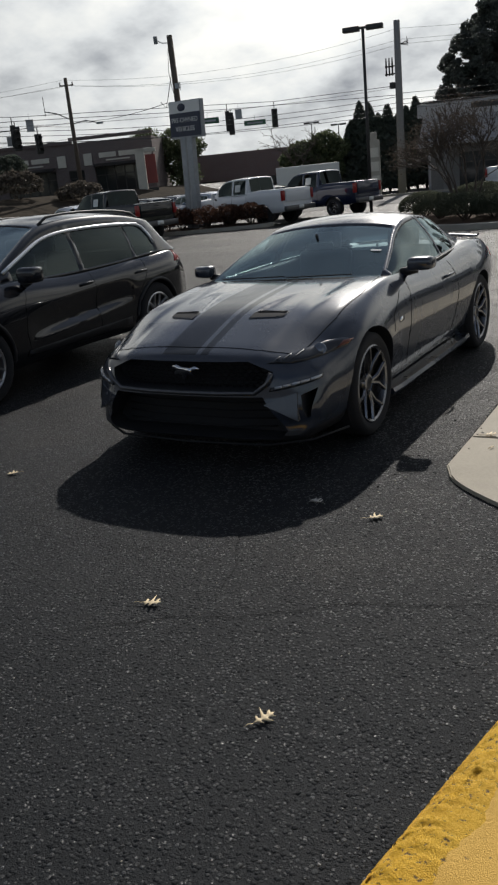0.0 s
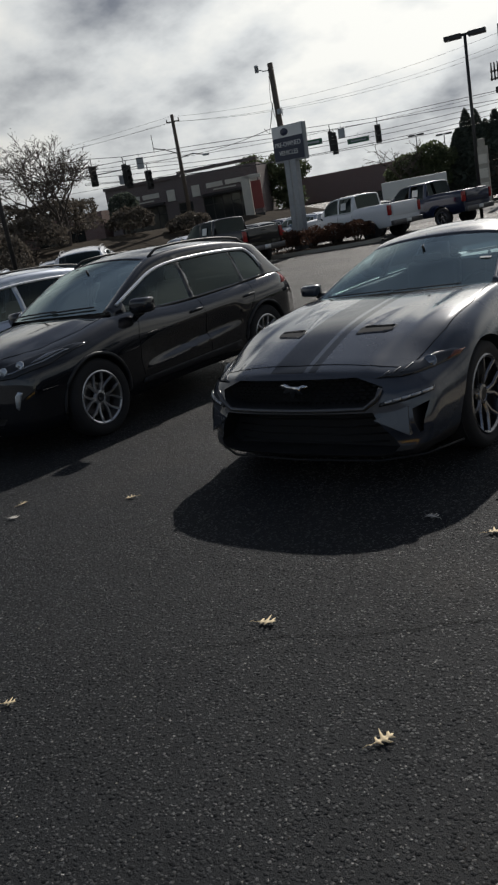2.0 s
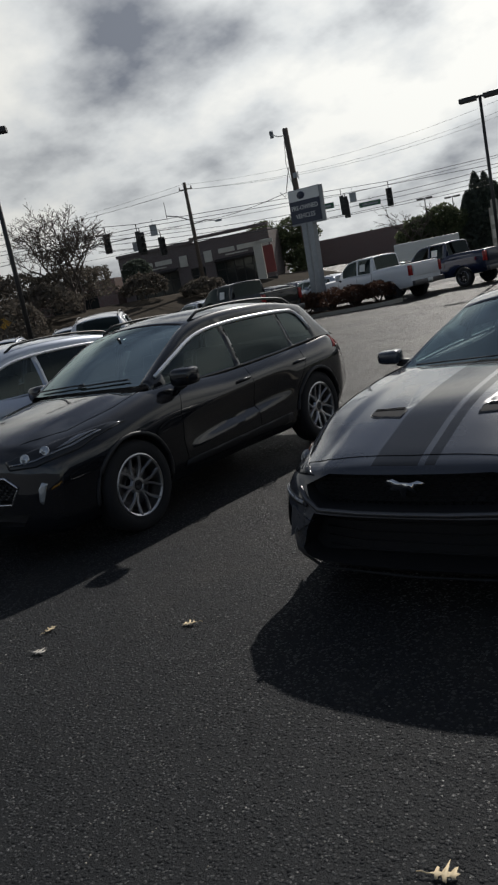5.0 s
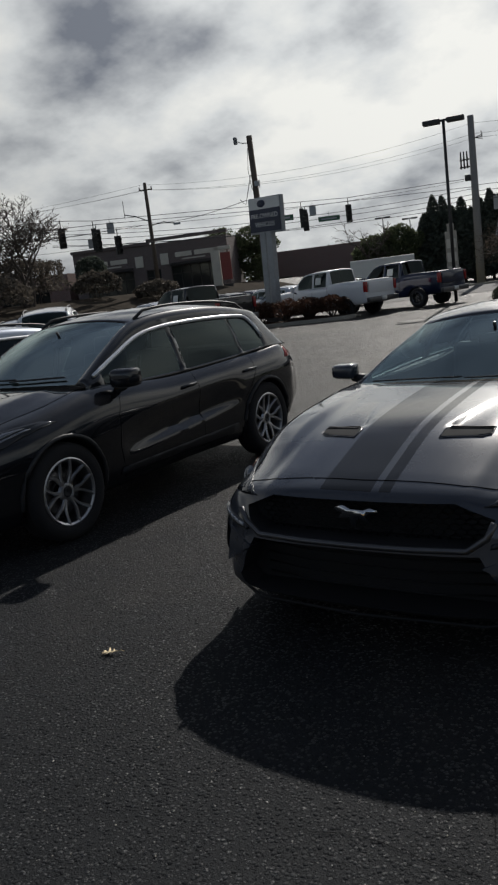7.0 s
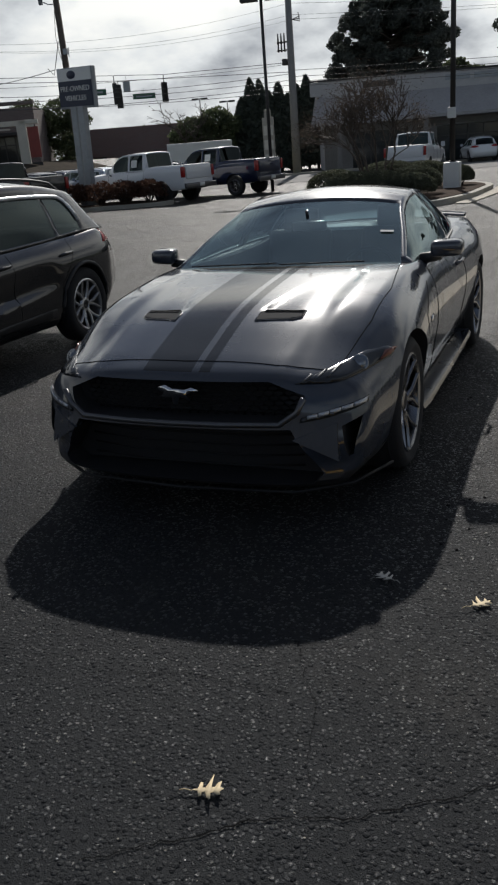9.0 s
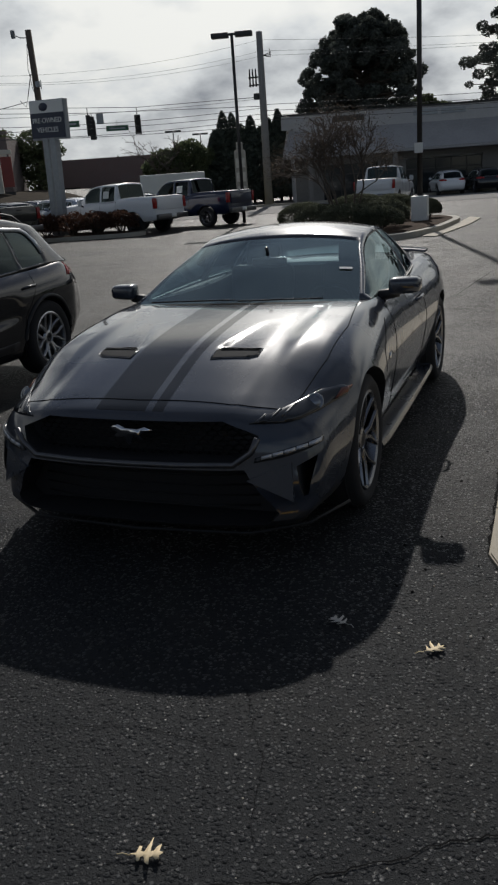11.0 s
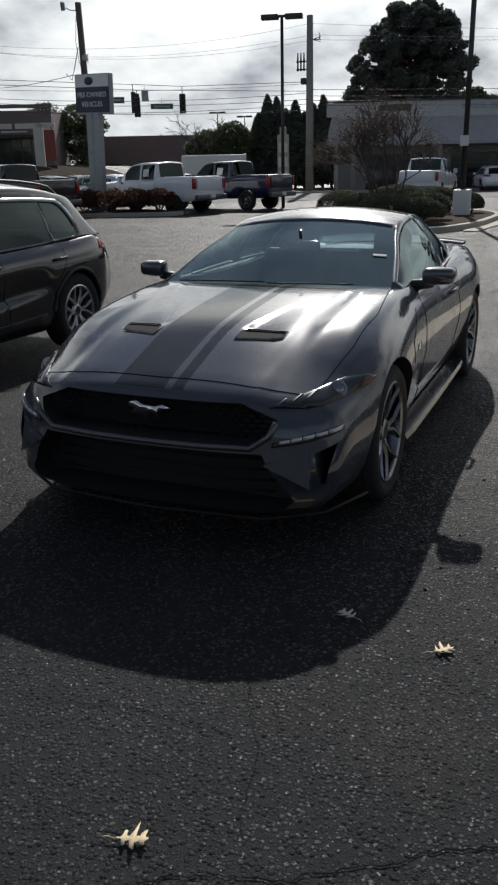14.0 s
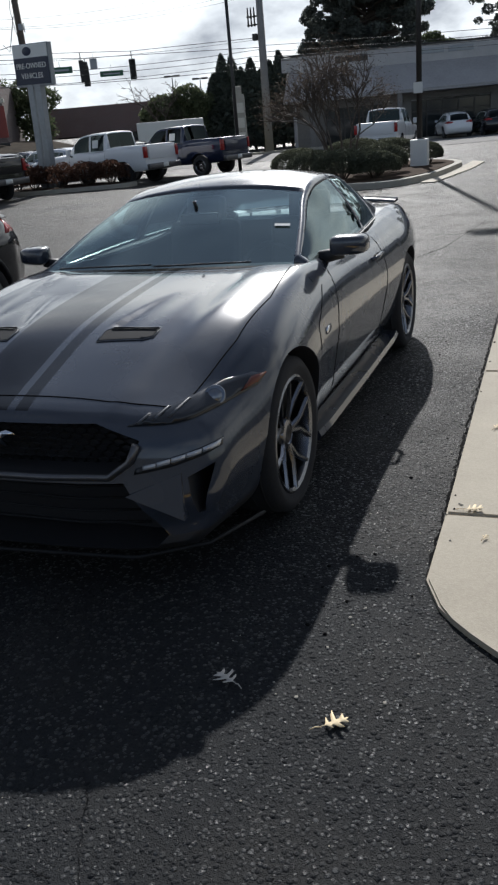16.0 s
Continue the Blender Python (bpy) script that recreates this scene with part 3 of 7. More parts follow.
class Skin:
    """A surface to lay seams, lamps and badges on."""

    def __init__(self, *obs):
        bm = bmesh.new()
        for ob in obs:
            bm.from_mesh(ob.data)
        self.tree = BVHTree.FromBMesh(bm)
        bm.free()

    def hit(self, view, u, v, side=1):
        if view == "front":
            o, d = Vector((u, -6, v)), Vector((0, 1, 0))
        elif view == "rear":
            o, d = Vector((u, 6, v)), Vector((0, -1, 0))
        elif view == "side":
            o, d = Vector((side * 4, u, v)), Vector((-side, 0, 0))
        else:
            o, d = Vector((u, v, 4)), Vector((0, 0, -1))
        p, n, _, _ = self.tree.ray_cast(o, d)
        if p is None:
            return None, None
        if n.dot(d) > 0:
            n = -n
        return p, n

    def patch(self, outline, view, side=1, lift=0.004, cuts=3, thick=0.012):
        """A thin plate of the given outline on the surface."""
        bm = bmesh.new()
        f = bm.faces.new([bm.verts.new((u, v, 0)) for u, v in outline])
        bmesh.ops.triangulate(bm, faces=[f])
        for _ in range(cuts):
            bmesh.ops.subdivide_edges(bm, edges=[e for e in bm.edges if e.calc_length() > 0.03], cuts=1)
            bmesh.ops.triangulate(bm, faces=bm.faces[:])
        lost = []
        for w in bm.verts:
            p, n = self.hit(view, w.co.x, w.co.y, side)
            if p is None:
                lost.append(w)
            else:
                w.co = p + n * lift
        if lost:
            bmesh.ops.delete(bm, geom=lost, context="VERTS")
        bmesh.ops.recalc_face_normals(bm, faces=bm.faces[:])
        rim = bmesh.ops.extrude_face_region(bm, geom=bm.faces[:])
        moved = [g for g in rim["geom"] if isinstance(g, bmesh.types.BMVert)]
        c = Vector((0, 0, 0.5))
        for w in moved:
            w.co += (c - w.co).normalized() * thick
        bmesh.ops.recalc_face_normals(bm, faces=bm.faces[:])
        return bm

    def seam(self, pts, view, side=1, r=0.0024, lift=0.0005):
        bm = bmesh.new()
        fine = []
        for (a, b), (c, d) in zip(pts, pts[1:]):
            n = max(2, int(math.hypot(c - a, d - b) / 0.04))
            fine += [(a + (c - a) * k / n, b + (d - b) * k / n) for k in range(n)]
        fine.append(pts[-1])
        run = []
        for u, v in fine:
            p, n = self.hit(view, u, v, side)
            if p is not None:
                run.append(p + n * lift)
        if len(run) > 1:
            tube(bm, run, r, 5)
        return bm


def greenhouse(G, parent, paint, wind, side_glass, rear_glass, simple=False):
    """Roof, pillars and panes over the beltline, each pane a mesh of its own."""
    ut = 0.6
    edge = G.get("edge", 0.93)
    marks = sorted({G["y"][0], G["y"][1], G["y"][2], G["y"][3], *[v for w in G["windows"] for v in w]})
    ys = []
    for a, b in zip(marks, marks[1:]):
        n = max(1, int((b - a) / 0.06))
        ys += [a + (b - a) * k / n for k in range(n)]
    ys.append(marks[-1])
    top = [-ut, -ut * edge] + [ut * edge * (k / 5 - 1) for k in range(1, 10)] + [ut * edge, ut]
    sid = [1 - (1 - ut) * f for f in (0, 0.05, 0.2, 0.4, 0.6, 0.78, 0.92)]
    us = [-s for s in sid] + top + sid[::-1]
    us = sorted(us)

    def place(y, u):
        zt, ht = curve_at(G["zt"], y), curve_at(G["ht"], y)
        hb, zb = curve_at(G["hb"], y), curve_at(G["zb"], y)
        if abs(u) <= ut:
            q = u / ut
            bow = G.get("bow", 0.0) * (1 - abs(q) ** 2) * (1 - smoothstep(G["y"][0] + 0.3, G["y"][1] + 0.2, y))
            return Vector((ht * q, y - bow, zt + curve_at(G["crown"], y) * (1 - abs(q) ** 2.2)))
        f = (1 - abs(u)) / (1 - ut)
        x = hb + (ht - hb) * f + 0.02 * math.sin(math.pi * f)
        return Vector((math.copysign(x, u), y, zb + (zt - zb) * f))

    zones = {}
    for a, b in zip(ys, ys[1:]):
        for u, w in zip(us, us[1:]):
            ym, um = (a + b) / 2, (u + w) / 2
            key = "roof"
            if abs(um) < ut * edge:
                if G["y"][0] < ym < G["y"][1]:
                    key = "windshield"
                elif G["y"][2] < ym < G["y"][3]:
                    key = "rear_window"
            elif abs(um) > ut:
                f = (1 - abs(um)) / (1 - ut)
                if 0.05 < f < G.get("top", 0.92):
                    for n, (p, q) in enumerate(G["windows"]):
                        if p < ym < q:
                            key = ("window_l" if um > 0 else "window_r") + str(n)
            bm = zones.setdefault(key, (bmesh.new(), {}))
            vs = []
            for yy, uu in ((a, u), (a, w), (b, w), (b, u)):
                k = (round(yy, 4), round(uu, 4))
                if k not in bm[1]:
                    bm[1][k] = bm[0].verts.new(place(yy, uu))
                vs.append(bm[1][k])
            bm[0].faces.new(vs)
    made = {}
    for key, (bm, _) in zones.items():
        bmesh.ops.remove_doubles(bm, verts=bm.verts[:], dist=0.0005)
        bmesh.ops.recalc_face_normals(bm, faces=bm.faces[:])
        if key == "roof":
            ext = bmesh.ops.extrude_face_region(bm, geom=bm.faces[:])
            mid = Vector((0, (G["y"][0] + G["y"][3]) / 2, curve_at(G["zb"], 0.0)))
            for g in ext["geom"]:
                if isinstance(g, bmesh.types.BMVert):
                    g.co += (mid - g.co).normalized() * 0.02
            bmesh.ops.recalc_face_normals(bm, faces=bm.faces[:])
            made[key] = part("roof", bm, paint, parent)
        else:
            mat = wind if key == "windshield" else rear_glass if key == "rear_window" else side_glass
            made[key] = part("windshield" if key == "windshield" else "rear_window" if key == "rear_window" else "side_window", bm, mat, parent)
            made[key].visible_shadow = mat is TINTED or mat is STORE_GLASS
    return made, place


def make_wheel(parent, pos, side, R, rim, width, spokes, mat, fork=0.5, label=""):
    """Tyre, rim with forked spokes, hub and brake disc; side 1 faces +x."""
    w = new("wheel")
    w.parent = parent
    w.matrix_basis = Matrix.Translation(pos) @ (Matrix() if side > 0 else pose(0, 0, 0, 0, 0, 180))
    bm = bmesh.new()
    h = width / 2
    lathe(bm, [(-h * 0.8, rim - 0.01), (-h, rim + 0.02), (-h, R - 0.03), (-h * 0.8, R - 0.005), (0, R), (h * 0.8, R - 0.005), (h, R - 0.035), (h * 0.98, rim + 0.03), (h * 0.86, rim)], 44)
    for k in (-0.45, 0.0, 0.45):
        lathe(bm, [(h * k - 0.006, R - 0.004), (h * k - 0.004, R + 0.0005), (h * k + 0.004, R + 0.0005), (h * k + 0.006, R - 0.004)], 44)
    part("tyre", bm, TYRE, w)
    bm = bmesh.new()
    lathe(bm, [(h * 0.88, rim + 0.004), (h * 0.92, rim - 0.006), (h * 0.84, rim - 0.020), (h * 0.2, rim - 0.035), (-h * 0.8, rim - 0.03)], 48)
    for s in range(spokes):
        for q in (-1, 1):
            t = 2 * math.pi * s / spokes
            t2 = t + q * fork * math.pi / spokes
            a = Vector((h * 0.50, 0.045 * math.cos(t), 0.045 * math.sin(t)))
            mid = Vector((h * 0.66, rim * 0.55 * math.cos(t + q * fork * 0.45 * math.pi / spokes), rim * 0.55 * math.sin(t + q * fork * 0.45 * math.pi / spokes)))
            b = Vector((h * 0.80, (rim - 0.012) * math.cos(t2), (rim - 0.012) * math.sin(t2)))
            seg = [a, mid, b]
            wd = [0.016, 0.012, 0.014]
            prev = None
            for p, d in zip(seg, wd):
                rad = Vector((0, p.y, p.z)).normalized()
                tan = Vector((0, -rad.z, rad.y))
                ring = [bm.verts.new(p + tan * d), bm.verts.new(p + tan * d * 0.5 + Vector((0.012, 0, 0))), bm.verts.new(p - tan * d * 0.5 + Vector((0.012, 0, 0))), bm.verts.new(p - tan * d), bm.verts.new(p - Vector((0.035, 0, 0)))]
                if prev:
                    for j in range(5):
                        bm.faces.new((prev[j], prev[(j + 1) % 5], ring[(j + 1) % 5], ring[j]))
                prev = ring
    lathe(bm, [(h * 0.45, 0.075), (h * 0.62, 0.065), (h * 0.66, 0.045), (h * 0.62, 0.042)], 24)
    bmesh.ops.recalc_face_normals(bm, faces=bm.faces[:])
    r = part("rim", bm, mat, w, label)
    sharp_shading(r, 35)
    bm = bmesh.new()
    lathe(bm, [(h * 0.5, 0.0005), (h * 0.68, 0.03), (h * 0.62, 0.042)][::-1], 20)
    part("hub_cap", bm, BLACK_TRIM, w)
    bm = bmesh.new()
    lathe(bm, [(-h * 0.1, 0.06), (0.0, 0.07), (0.0, rim * 0.72), (-0.03, rim * 0.72), (-0.03, 0.06)], 32)
    part("brake_disc", bm, DISC, w)
    bm = bmesh.new()
    lathe(bm, [(-h * 0.6, 0.001), (-h * 0.6, rim - 0.03)], 32)
    part("inner_barrel", bm, BLACK_TRIM, w)
    return w


def seat(parent, x, y, z0, w=0.50):
    bm = bmesh.new()
    box(bm, (x, y, z0 + 0.08), (w, 0.48, 0.16), None, 0.04)
    part("seat_cushion", bm, SEAT, parent)
    bm = bmesh.new()
    box(bm, (x, y + 0.28, z0 + 0.40), (w, 0.14, 0.60), Euler((radians(-14), 0, 0)).to_matrix(), 0.05)
    part("seat_back", bm, SEAT, parent)
    bm = bmesh.new()
    box(bm, (x, y + 0.38, z0 + 0.76), (w * 0.55, 0.10, 0.17), Euler((radians(-10), 0, 0)).to_matrix(), 0.035)
    part("headrest", bm, SEAT, parent)


def cabin(parent, P):
    """Dashboard, steering wheel, seats and mirror behind the windshield."""
    c = P["cabin"]
    bm = bmesh.new()
    hw, yb, z = c["hw"], c["dash"], c["z"]
    for s, t in ((0.0, 0), (0.10, 0.015), (0.28, 0.0), (0.34, -0.10), (0.30, -0.35)):
        for k in range(9):
            q = k / 4 - 1
            bm.verts.new((q * hw, yb + s - 0.06 * (1 - q * q) * (1 - s * 2), z + t - 0.02 * q * q))
    bm.verts.ensure_lookup_table()
    for r in range(4):
        for k in range(8):
            a = r * 9 + k
            bm.faces.new((bm.verts[a], bm.verts[a + 1], bm.verts[a + 10], bm.verts[a + 9]))
    part("dashboard", bm, INTERIOR, parent, normals=True)
    bm = bmesh.new()
    ring = [(0.37 + 0.18 * math.cos(t), 0.0, 0.18 * math.sin(t)) for t in [2 * math.pi * k / 24 for k in range(25)]]
    m = Matrix.Translation((0, yb + 0.45, z - 0.06)) @ pose(0, 0, 0, -28)
    tube(bm, [m @ Vector(p) for p in ring], 0.015, 8, cap=False)
    tube(bm, [m @ Vector((0.20, 0, 0)), m @ Vector((0.54, 0, 0))], 0.02, 6)
    tube(bm, [m @ Vector((0.37, 0, 0)), m @ Vector((0.37, 0, -0.17))], 0.018, 6)
    part("steering_wheel", bm, INTERIOR, parent)
    for x in (-0.37, 0.37):
        seat(parent, x, yb + 0.95, c["seat_z"])
    bm = bmesh.new()
    box(bm, (0, yb + 1.95, c["seat_z"] + 0.32), (1.15, 0.16, 0.55), Euler((radians(-18), 0, 0)).to_matrix(), 0.05)
    part("rear_seat_back", bm, SEAT, parent)
    bm = bmesh.new()
    box(bm, (0, c["mirror"][0], c["mirror"][1]), (0.24, 0.035, 0.065), None, 0.014)
    tube(bm, [(0, c["mirror"][0], c["mirror"][1] + 0.02), (0, c["mirror"][0] - 0.05, c["mirror"][1] + 0.10)], 0.012, 6)
    part("rear_view_mirror", bm, GLOSS_BLACK, parent)


def door_mirror(parent, x, y, z, side, paint, size=(0.20, 0.12, 0.14)):
    bm = bmesh.new()
    tmp = bmesh.new()
    bmesh.ops.create_uvsphere(tmp, u_segments=20, v_segments=14, radius=1.0)
    for v in tmp.verts:
        p = v.co
        q = Vector((math.copysign(abs(p.x) ** 0.42, p.x), math.copysign(abs(p.y) ** 0.6, p.y), math.copysign(abs(p.z) ** 0.5, p.z)))
        if q.y > 0.35:
            q.y = 0.35
        taper = 1 - 0.10 * (q.x * side + 1) / 2
        v.co = (side * x + q.x * size[0] * 0.5, y + q.y * size[1] * 0.75 + 0.04 * q.x * side * 0.5, z + q.z * size[2] * 0.5 * taper)
    join(bm, tmp)
    m = part("door_mirror", bm, paint, parent, normals=True)
    bm = bmesh.new()
    tube(bm, [(side * (x - 0.04), y + 0.01, z - size[2] * 0.42), (side * (x - 0.16), y + 0.02, z - size[2] * 0.62)], 0.028, 8, 0.035)
    part("mirror_arm", bm, BLACK_TRIM, m)
    return m


def make_mustang(m):
    car = thing("sports_coupe", m, "dark metallic grey sports coupe with black hood stripes", "car")
    P = dict(
        ends=(-2.20, 2.36), cowl=-0.66, dome=0.009, scoop=(-1.62, -1.15),
        W=[(-2.2, 0.86), (-1.9, 0.915), (-1.36, 0.95), (-0.7, 0.925), (0.4, 0.915), (1.0, 0.925), (1.42, 0.935), (1.9, 0.875), (2.36, 0.79)],
        prof=[(0, 0.86), (0.18, 0.94), (0.42, 0.982), (0.60, 1.0), (0.80, 0.972), (0.92, 0.92), (1.0, 0.865)],
        crest=[(-2.1, 0.0), (-1.75, 0.020), (-1.38, 0.032), (-0.95, 0.018), (-0.6, 0.004), (-0.3, 0.0), (0.7, 0.0), (1.2, 0.03), (1.6, 0.035), (2.0, 0.01), (2.3, 0.0)],
        Zc=[(-2.2, 0.690), (-2.06, 0.748), (-1.8, 0.832), (-1.5, 0.888), (-1.1, 0.930), (-0.66, 0.955), (0.2, 0.93), (1.2, 0.955), (1.9, 0.985), (2.36, 0.975)],
        drop=[(-2.2, 0.035), (-1.75, 0.083), (-1.36, 0.060), (-0.7, 0.012), (0.4, 0.0), (1.4, 0.02), (2.36, 0.05)],
        zb=[(-2.2, 0.17), (-1.8, 0.17), (-1.2, 0.19), (1.2, 0.19), (2.0, 0.24), (2.36, 0.30)],
        nose=[(0, 0.035), (0.08, -0.02), (0.25, -0.012), (0.42, -0.030), (0.56, -0.012), (0.8, 0.02), (1.0, 0.075)], nose_len=0.75, sweep=(0.075, 0.20),
        tail=[(0, 0.16), (0.3, 0.03), (0.7, 0.0), (1.0, 0.05)], tail_len=0.5, sweep_r=0.16, round=3,
        cabin=dict(hw=0.66, dash=-0.52, z=0.865, seat_z=0.34, mirror=(-0.14, 1.135)),
    )
    hubs = (-1.38, 1.34)
    body = part("body", body_solid(P, 170, 84, 18), [GREY_PAINT, BLACK_TRIM], car)
    room = bmesh.new()
    box(room, (0, 0.36, 0.85), (1.38, 1.92, 1.0))
    cutters = [arch(y, 0.372, s, 0.352) for y in hubs for s in (-1, 1)] + [room]
    # hexagonal grille, lower intake, corner intakes, hood vents
    g = bmesh.new()
    prism(g, [(-0.44, 0.666), (0.44, 0.666), (0.60, 0.605), (0.575, 0.545), (0.50, 0.497), (-0.50, 0.497), (-0.575, 0.545), (-0.60, 0.605)], 0.40, Matrix.Translation((0, -2.45, 0)))
    cutters.append(g)
    g = bmesh.new()
    prism(g, [(-0.545, 0.466), (0.545, 0.466), (0.68, 0.255), (0.63, 0.205), (-0.63, 0.205), (-0.68, 0.255)], 0.44, Matrix.Translation((0, -2.45, 0)))
    cutters.append(g)
    for s in (-1, 1):
        g = bmesh.new()
        prism(g, [(s * u, v) for u, v in ((0.752, 0.462), (0.828, 0.492), (0.795, 0.325), (0.775, 0.320))], 0.62, Matrix.Translation((0, -2.45, 0)))
        cutters.append(g)
    cut(body, cutters)
    sharp_shading(body, 38)
    # black valance under the front bumper
    for poly in body.data.polygons:
        if poly.center.y < -1.72 and poly.center.z < 0.26:
            poly.material_index = 1
    skin = Skin(body)
    G = dict(
        y=(-0.66, 0.06, 1.02, 1.72), windows=[(-0.575, 0.52), (0.58, 1.05)], bow=0.10, edge=0.972,
        zt=[(-0.66, 0.950), (-0.3, 1.100), (0.06, 1.230), (0.25, 1.276), (0.6, 1.290), (1.02, 1.238), (1.4, 1.115), (1.72, 0.995), (1.8, 0.97)],
        ht=[(-0.66, 0.735), (-0.3, 0.66), (0.06, 0.575), (0.5, 0.555), (1.02, 0.525), (1.72, 0.52), (1.8, 0.53)],
        hb=[(-0.66, 0.765), (-0.3, 0.795), (0.4, 0.795), (1.1, 0.74), (1.72, 0.65), (1.8, 0.64)],
        zb=[(-0.66, 0.93), (0, 0.935), (1.0, 0.955), (1.8, 0.965)],
        crown=[(-0.66, 0.015), (0.06, 0.045), (0.6, 0.055), (1.1, 0.045), (1.8, 0.015)],
    )
    made, at = greenhouse(G, car, GREY_PAINT, WINDSHIELD, SIDE_GLASS, TINTED)
    cabin(car, P)
    # wheels
    for s in (-1, 1):
        make_wheel(car, (s * 0.80, hubs[0], 0.343), s, 0.343, 0.255, 0.235, 5, DARK_RIM, 0.62, "dark polished ten-spoke alloy rim")
        make_wheel(car, (s * 0.795, hubs[1], 0.343), s, 0.343, 0.255, 0.245, 5, DARK_RIM, 0.62, "dark polished ten-spoke alloy rim")
        door_mirror(car, 0.940, -0.42, 1.005, s, GREY_PAINT, (0.185, 0.115, 0.105))
    # grille mesh, lip and horse-shaped badge
    bm = bmesh.new()
    for r in range(7):
        for k in range(27):
            x, z = (k - 13) * 0.046 + (0.023 if r % 2 else 0), 0.505 + r * 0.023
            lim = 0.60 - abs(z - 0.60) * 0.9
            if abs(x) < lim:
                y = -2.09 + 0.075 * (x / 0.9) ** 2 + 0.2 * (abs(x) / 0.9) ** 5
                tmp = bmesh.new()
                bmesh.ops.create_circle(tmp, segments=6, radius=0.026, cap_ends=False)
                ring = [Vector((x + v.co.x, y, z + v.co.y * 0.52)) for v in tmp.verts]
                tmp.free()
                tube(bm, ring + ring[:1], 0.0035, 4, cap=False)
    part("grille_mesh", bm, MESH_BLACK, car)
    bm = bmesh.new()
    lip = [(-0.61, 0.607), (-0.58, 0.545), (-0.50, 0.49), (-0.25, 0.487), (0, 0.486), (0.25, 0.487), (0.50, 0.49), (0.58, 0.545), (0.61, 0.607)]
    run = []
    for x, z in lip:
        p, n = skin.hit("front", x, z - 0.006 if abs(x) < 0.55 else z)
        y = -2.21 + 0.075 * (x / 0.9) ** 2 + 0.2 * (abs(x) / 0.9) ** 5
        run.append((x, y - 0.004, z))
    tube(bm, run, 0.014, 8)
    part("grille_lip", bm, BUMPER, car)
    bm = bmesh.new()
    horse = [(-0.085, 0.022), (-0.05, 0.030), (-0.02, 0.018), (0.03, 0.016), (0.06, 0.024), (0.095, 0.014), (0.06, 0.010), (0.035, -0.002), (0.055, -0.02), (0.03, -0.014), (0.01, -0.004), (-0.005, -0.035), (-0.02, -0.03), (-0.025, -0.006), (-0.05, -0.012), (-0.07, -0.006), (-0.05, 0.008), (-0.075, 0.012)]
    prism(bm, [(x * 1.2, z * 1.45) for x, z in horse], 0.012, Matrix.Translation((0.0, -2.15, 0.602)))
    part("grille_badge", bm, CHROME, car, "chrome running horse badge")
    bm = bmesh.new()
    for z in (0.25, 0.30, 0.35, 0.40):
        tube(bm, [(-0.56, -2.04, z), (-0.3, -2.09, z), (0.3, -2.09, z), (0.56, -2.04, z)], 0.006, 5)
    part("lower_grille", bm, MESH_BLACK, car)
    bm = bmesh.new()
    run = [(-0.90, -1.80, 0.178), (-0.78, -2.02, 0.170), (-0.55, -2.16, 0.166), (0, -2.205, 0.166), (0.55, -2.16, 0.166), (0.78, -2.02, 0.170), (0.90, -1.80, 0.178)]
    tube(bm, run, 0.008, 8)
    part("front_splitter", bm, MESH_BLACK, car)
    for s in (-1, 1):
        out = [(0.552, 0.650), (0.61, 0.670), (0.69, 0.692), (0.78, 0.716), (0.85, 0.712), (0.885, 0.692), (0.875, 0.668), (0.80, 0.650), (0.70, 0.642), (0.60, 0.648)]
        lamp = part("headlight", skin.patch([(s * u, v) for u, v in out], "front", lift=0.005, cuts=3), LENS_DARK, car, "smoked headlight with a round projector")
        p, n = skin.hit("front", s * 0.775, 0.682)
        bm = bmesh.new()
        tmp = bmesh.new()
        lathe(tmp, [(0.0, 0.040), (0.008, 0.036), (0.003, 0.029), (0.005, 0.026), (0.010, 0.019), (0.012, 0.009), (0.013, 0.001)], 28)
        q = Vector((1, 0, 0)).rotation_difference((n + Vector((0, -1.2, 0))).normalized()).to_matrix().to_4x4()
        bmesh.ops.transform(tmp, matrix=Matrix.Translation(p + n * 0.002) @ q, verts=tmp.verts)
        join(bm, tmp)
        part("projector", bm, LENS_SMOKE, lamp)
        for k in range(3):
            u = 0.575 + 0.048 * k
            part("light_bar", skin.patch([(s * u, 0.654 + 0.004 * k), (s * (u + 0.012), 0.652 + 0.004 * k), (s * (u + 0.042), 0.676 + 0.008 * k), (s * (u + 0.032), 0.678 + 0.008 * k)], "front", lift=0.0062, cuts=1, thick=0.003), LENS_BAR, lamp)
        part("side_marker", skin.patch([(s * 0.836, 0.664), (s * 0.872, 0.676), (s * 0.886, 0.698), (s * 0.848, 0.698)], "front", lift=0.010, cuts=1, thick=0.006), AMBER, lamp)
        fog = [(0.585, 0.494), (0.70, 0.508), (0.80, 0.528), (0.838, 0.542), (0.836, 0.562), (0.76, 0.548), (0.66, 0.530), (0.590, 0.514)]
        foglamp = part("fog_lamp", skin.patch([(s * u, v) for u, v in fog], "front", lift=0.008, cuts=2), LENS_DARK, car)
        for k in range(5):
            u = 0.615 + 0.044 * k
            z = 0.507 + 0.0075 * k
            part("light_bar", skin.patch([(s * u, z), (s * (u + 0.041), z + 0.006), (s * (u + 0.041), z + 0.021), (s * u, z + 0.015)], "front", lift=0.011, cuts=1, thick=0.008), LENS_FOG, foglamp)
        # flat facet of the bumper corner, turned up to the sky
        bm = bmesh.new()
        quad = []
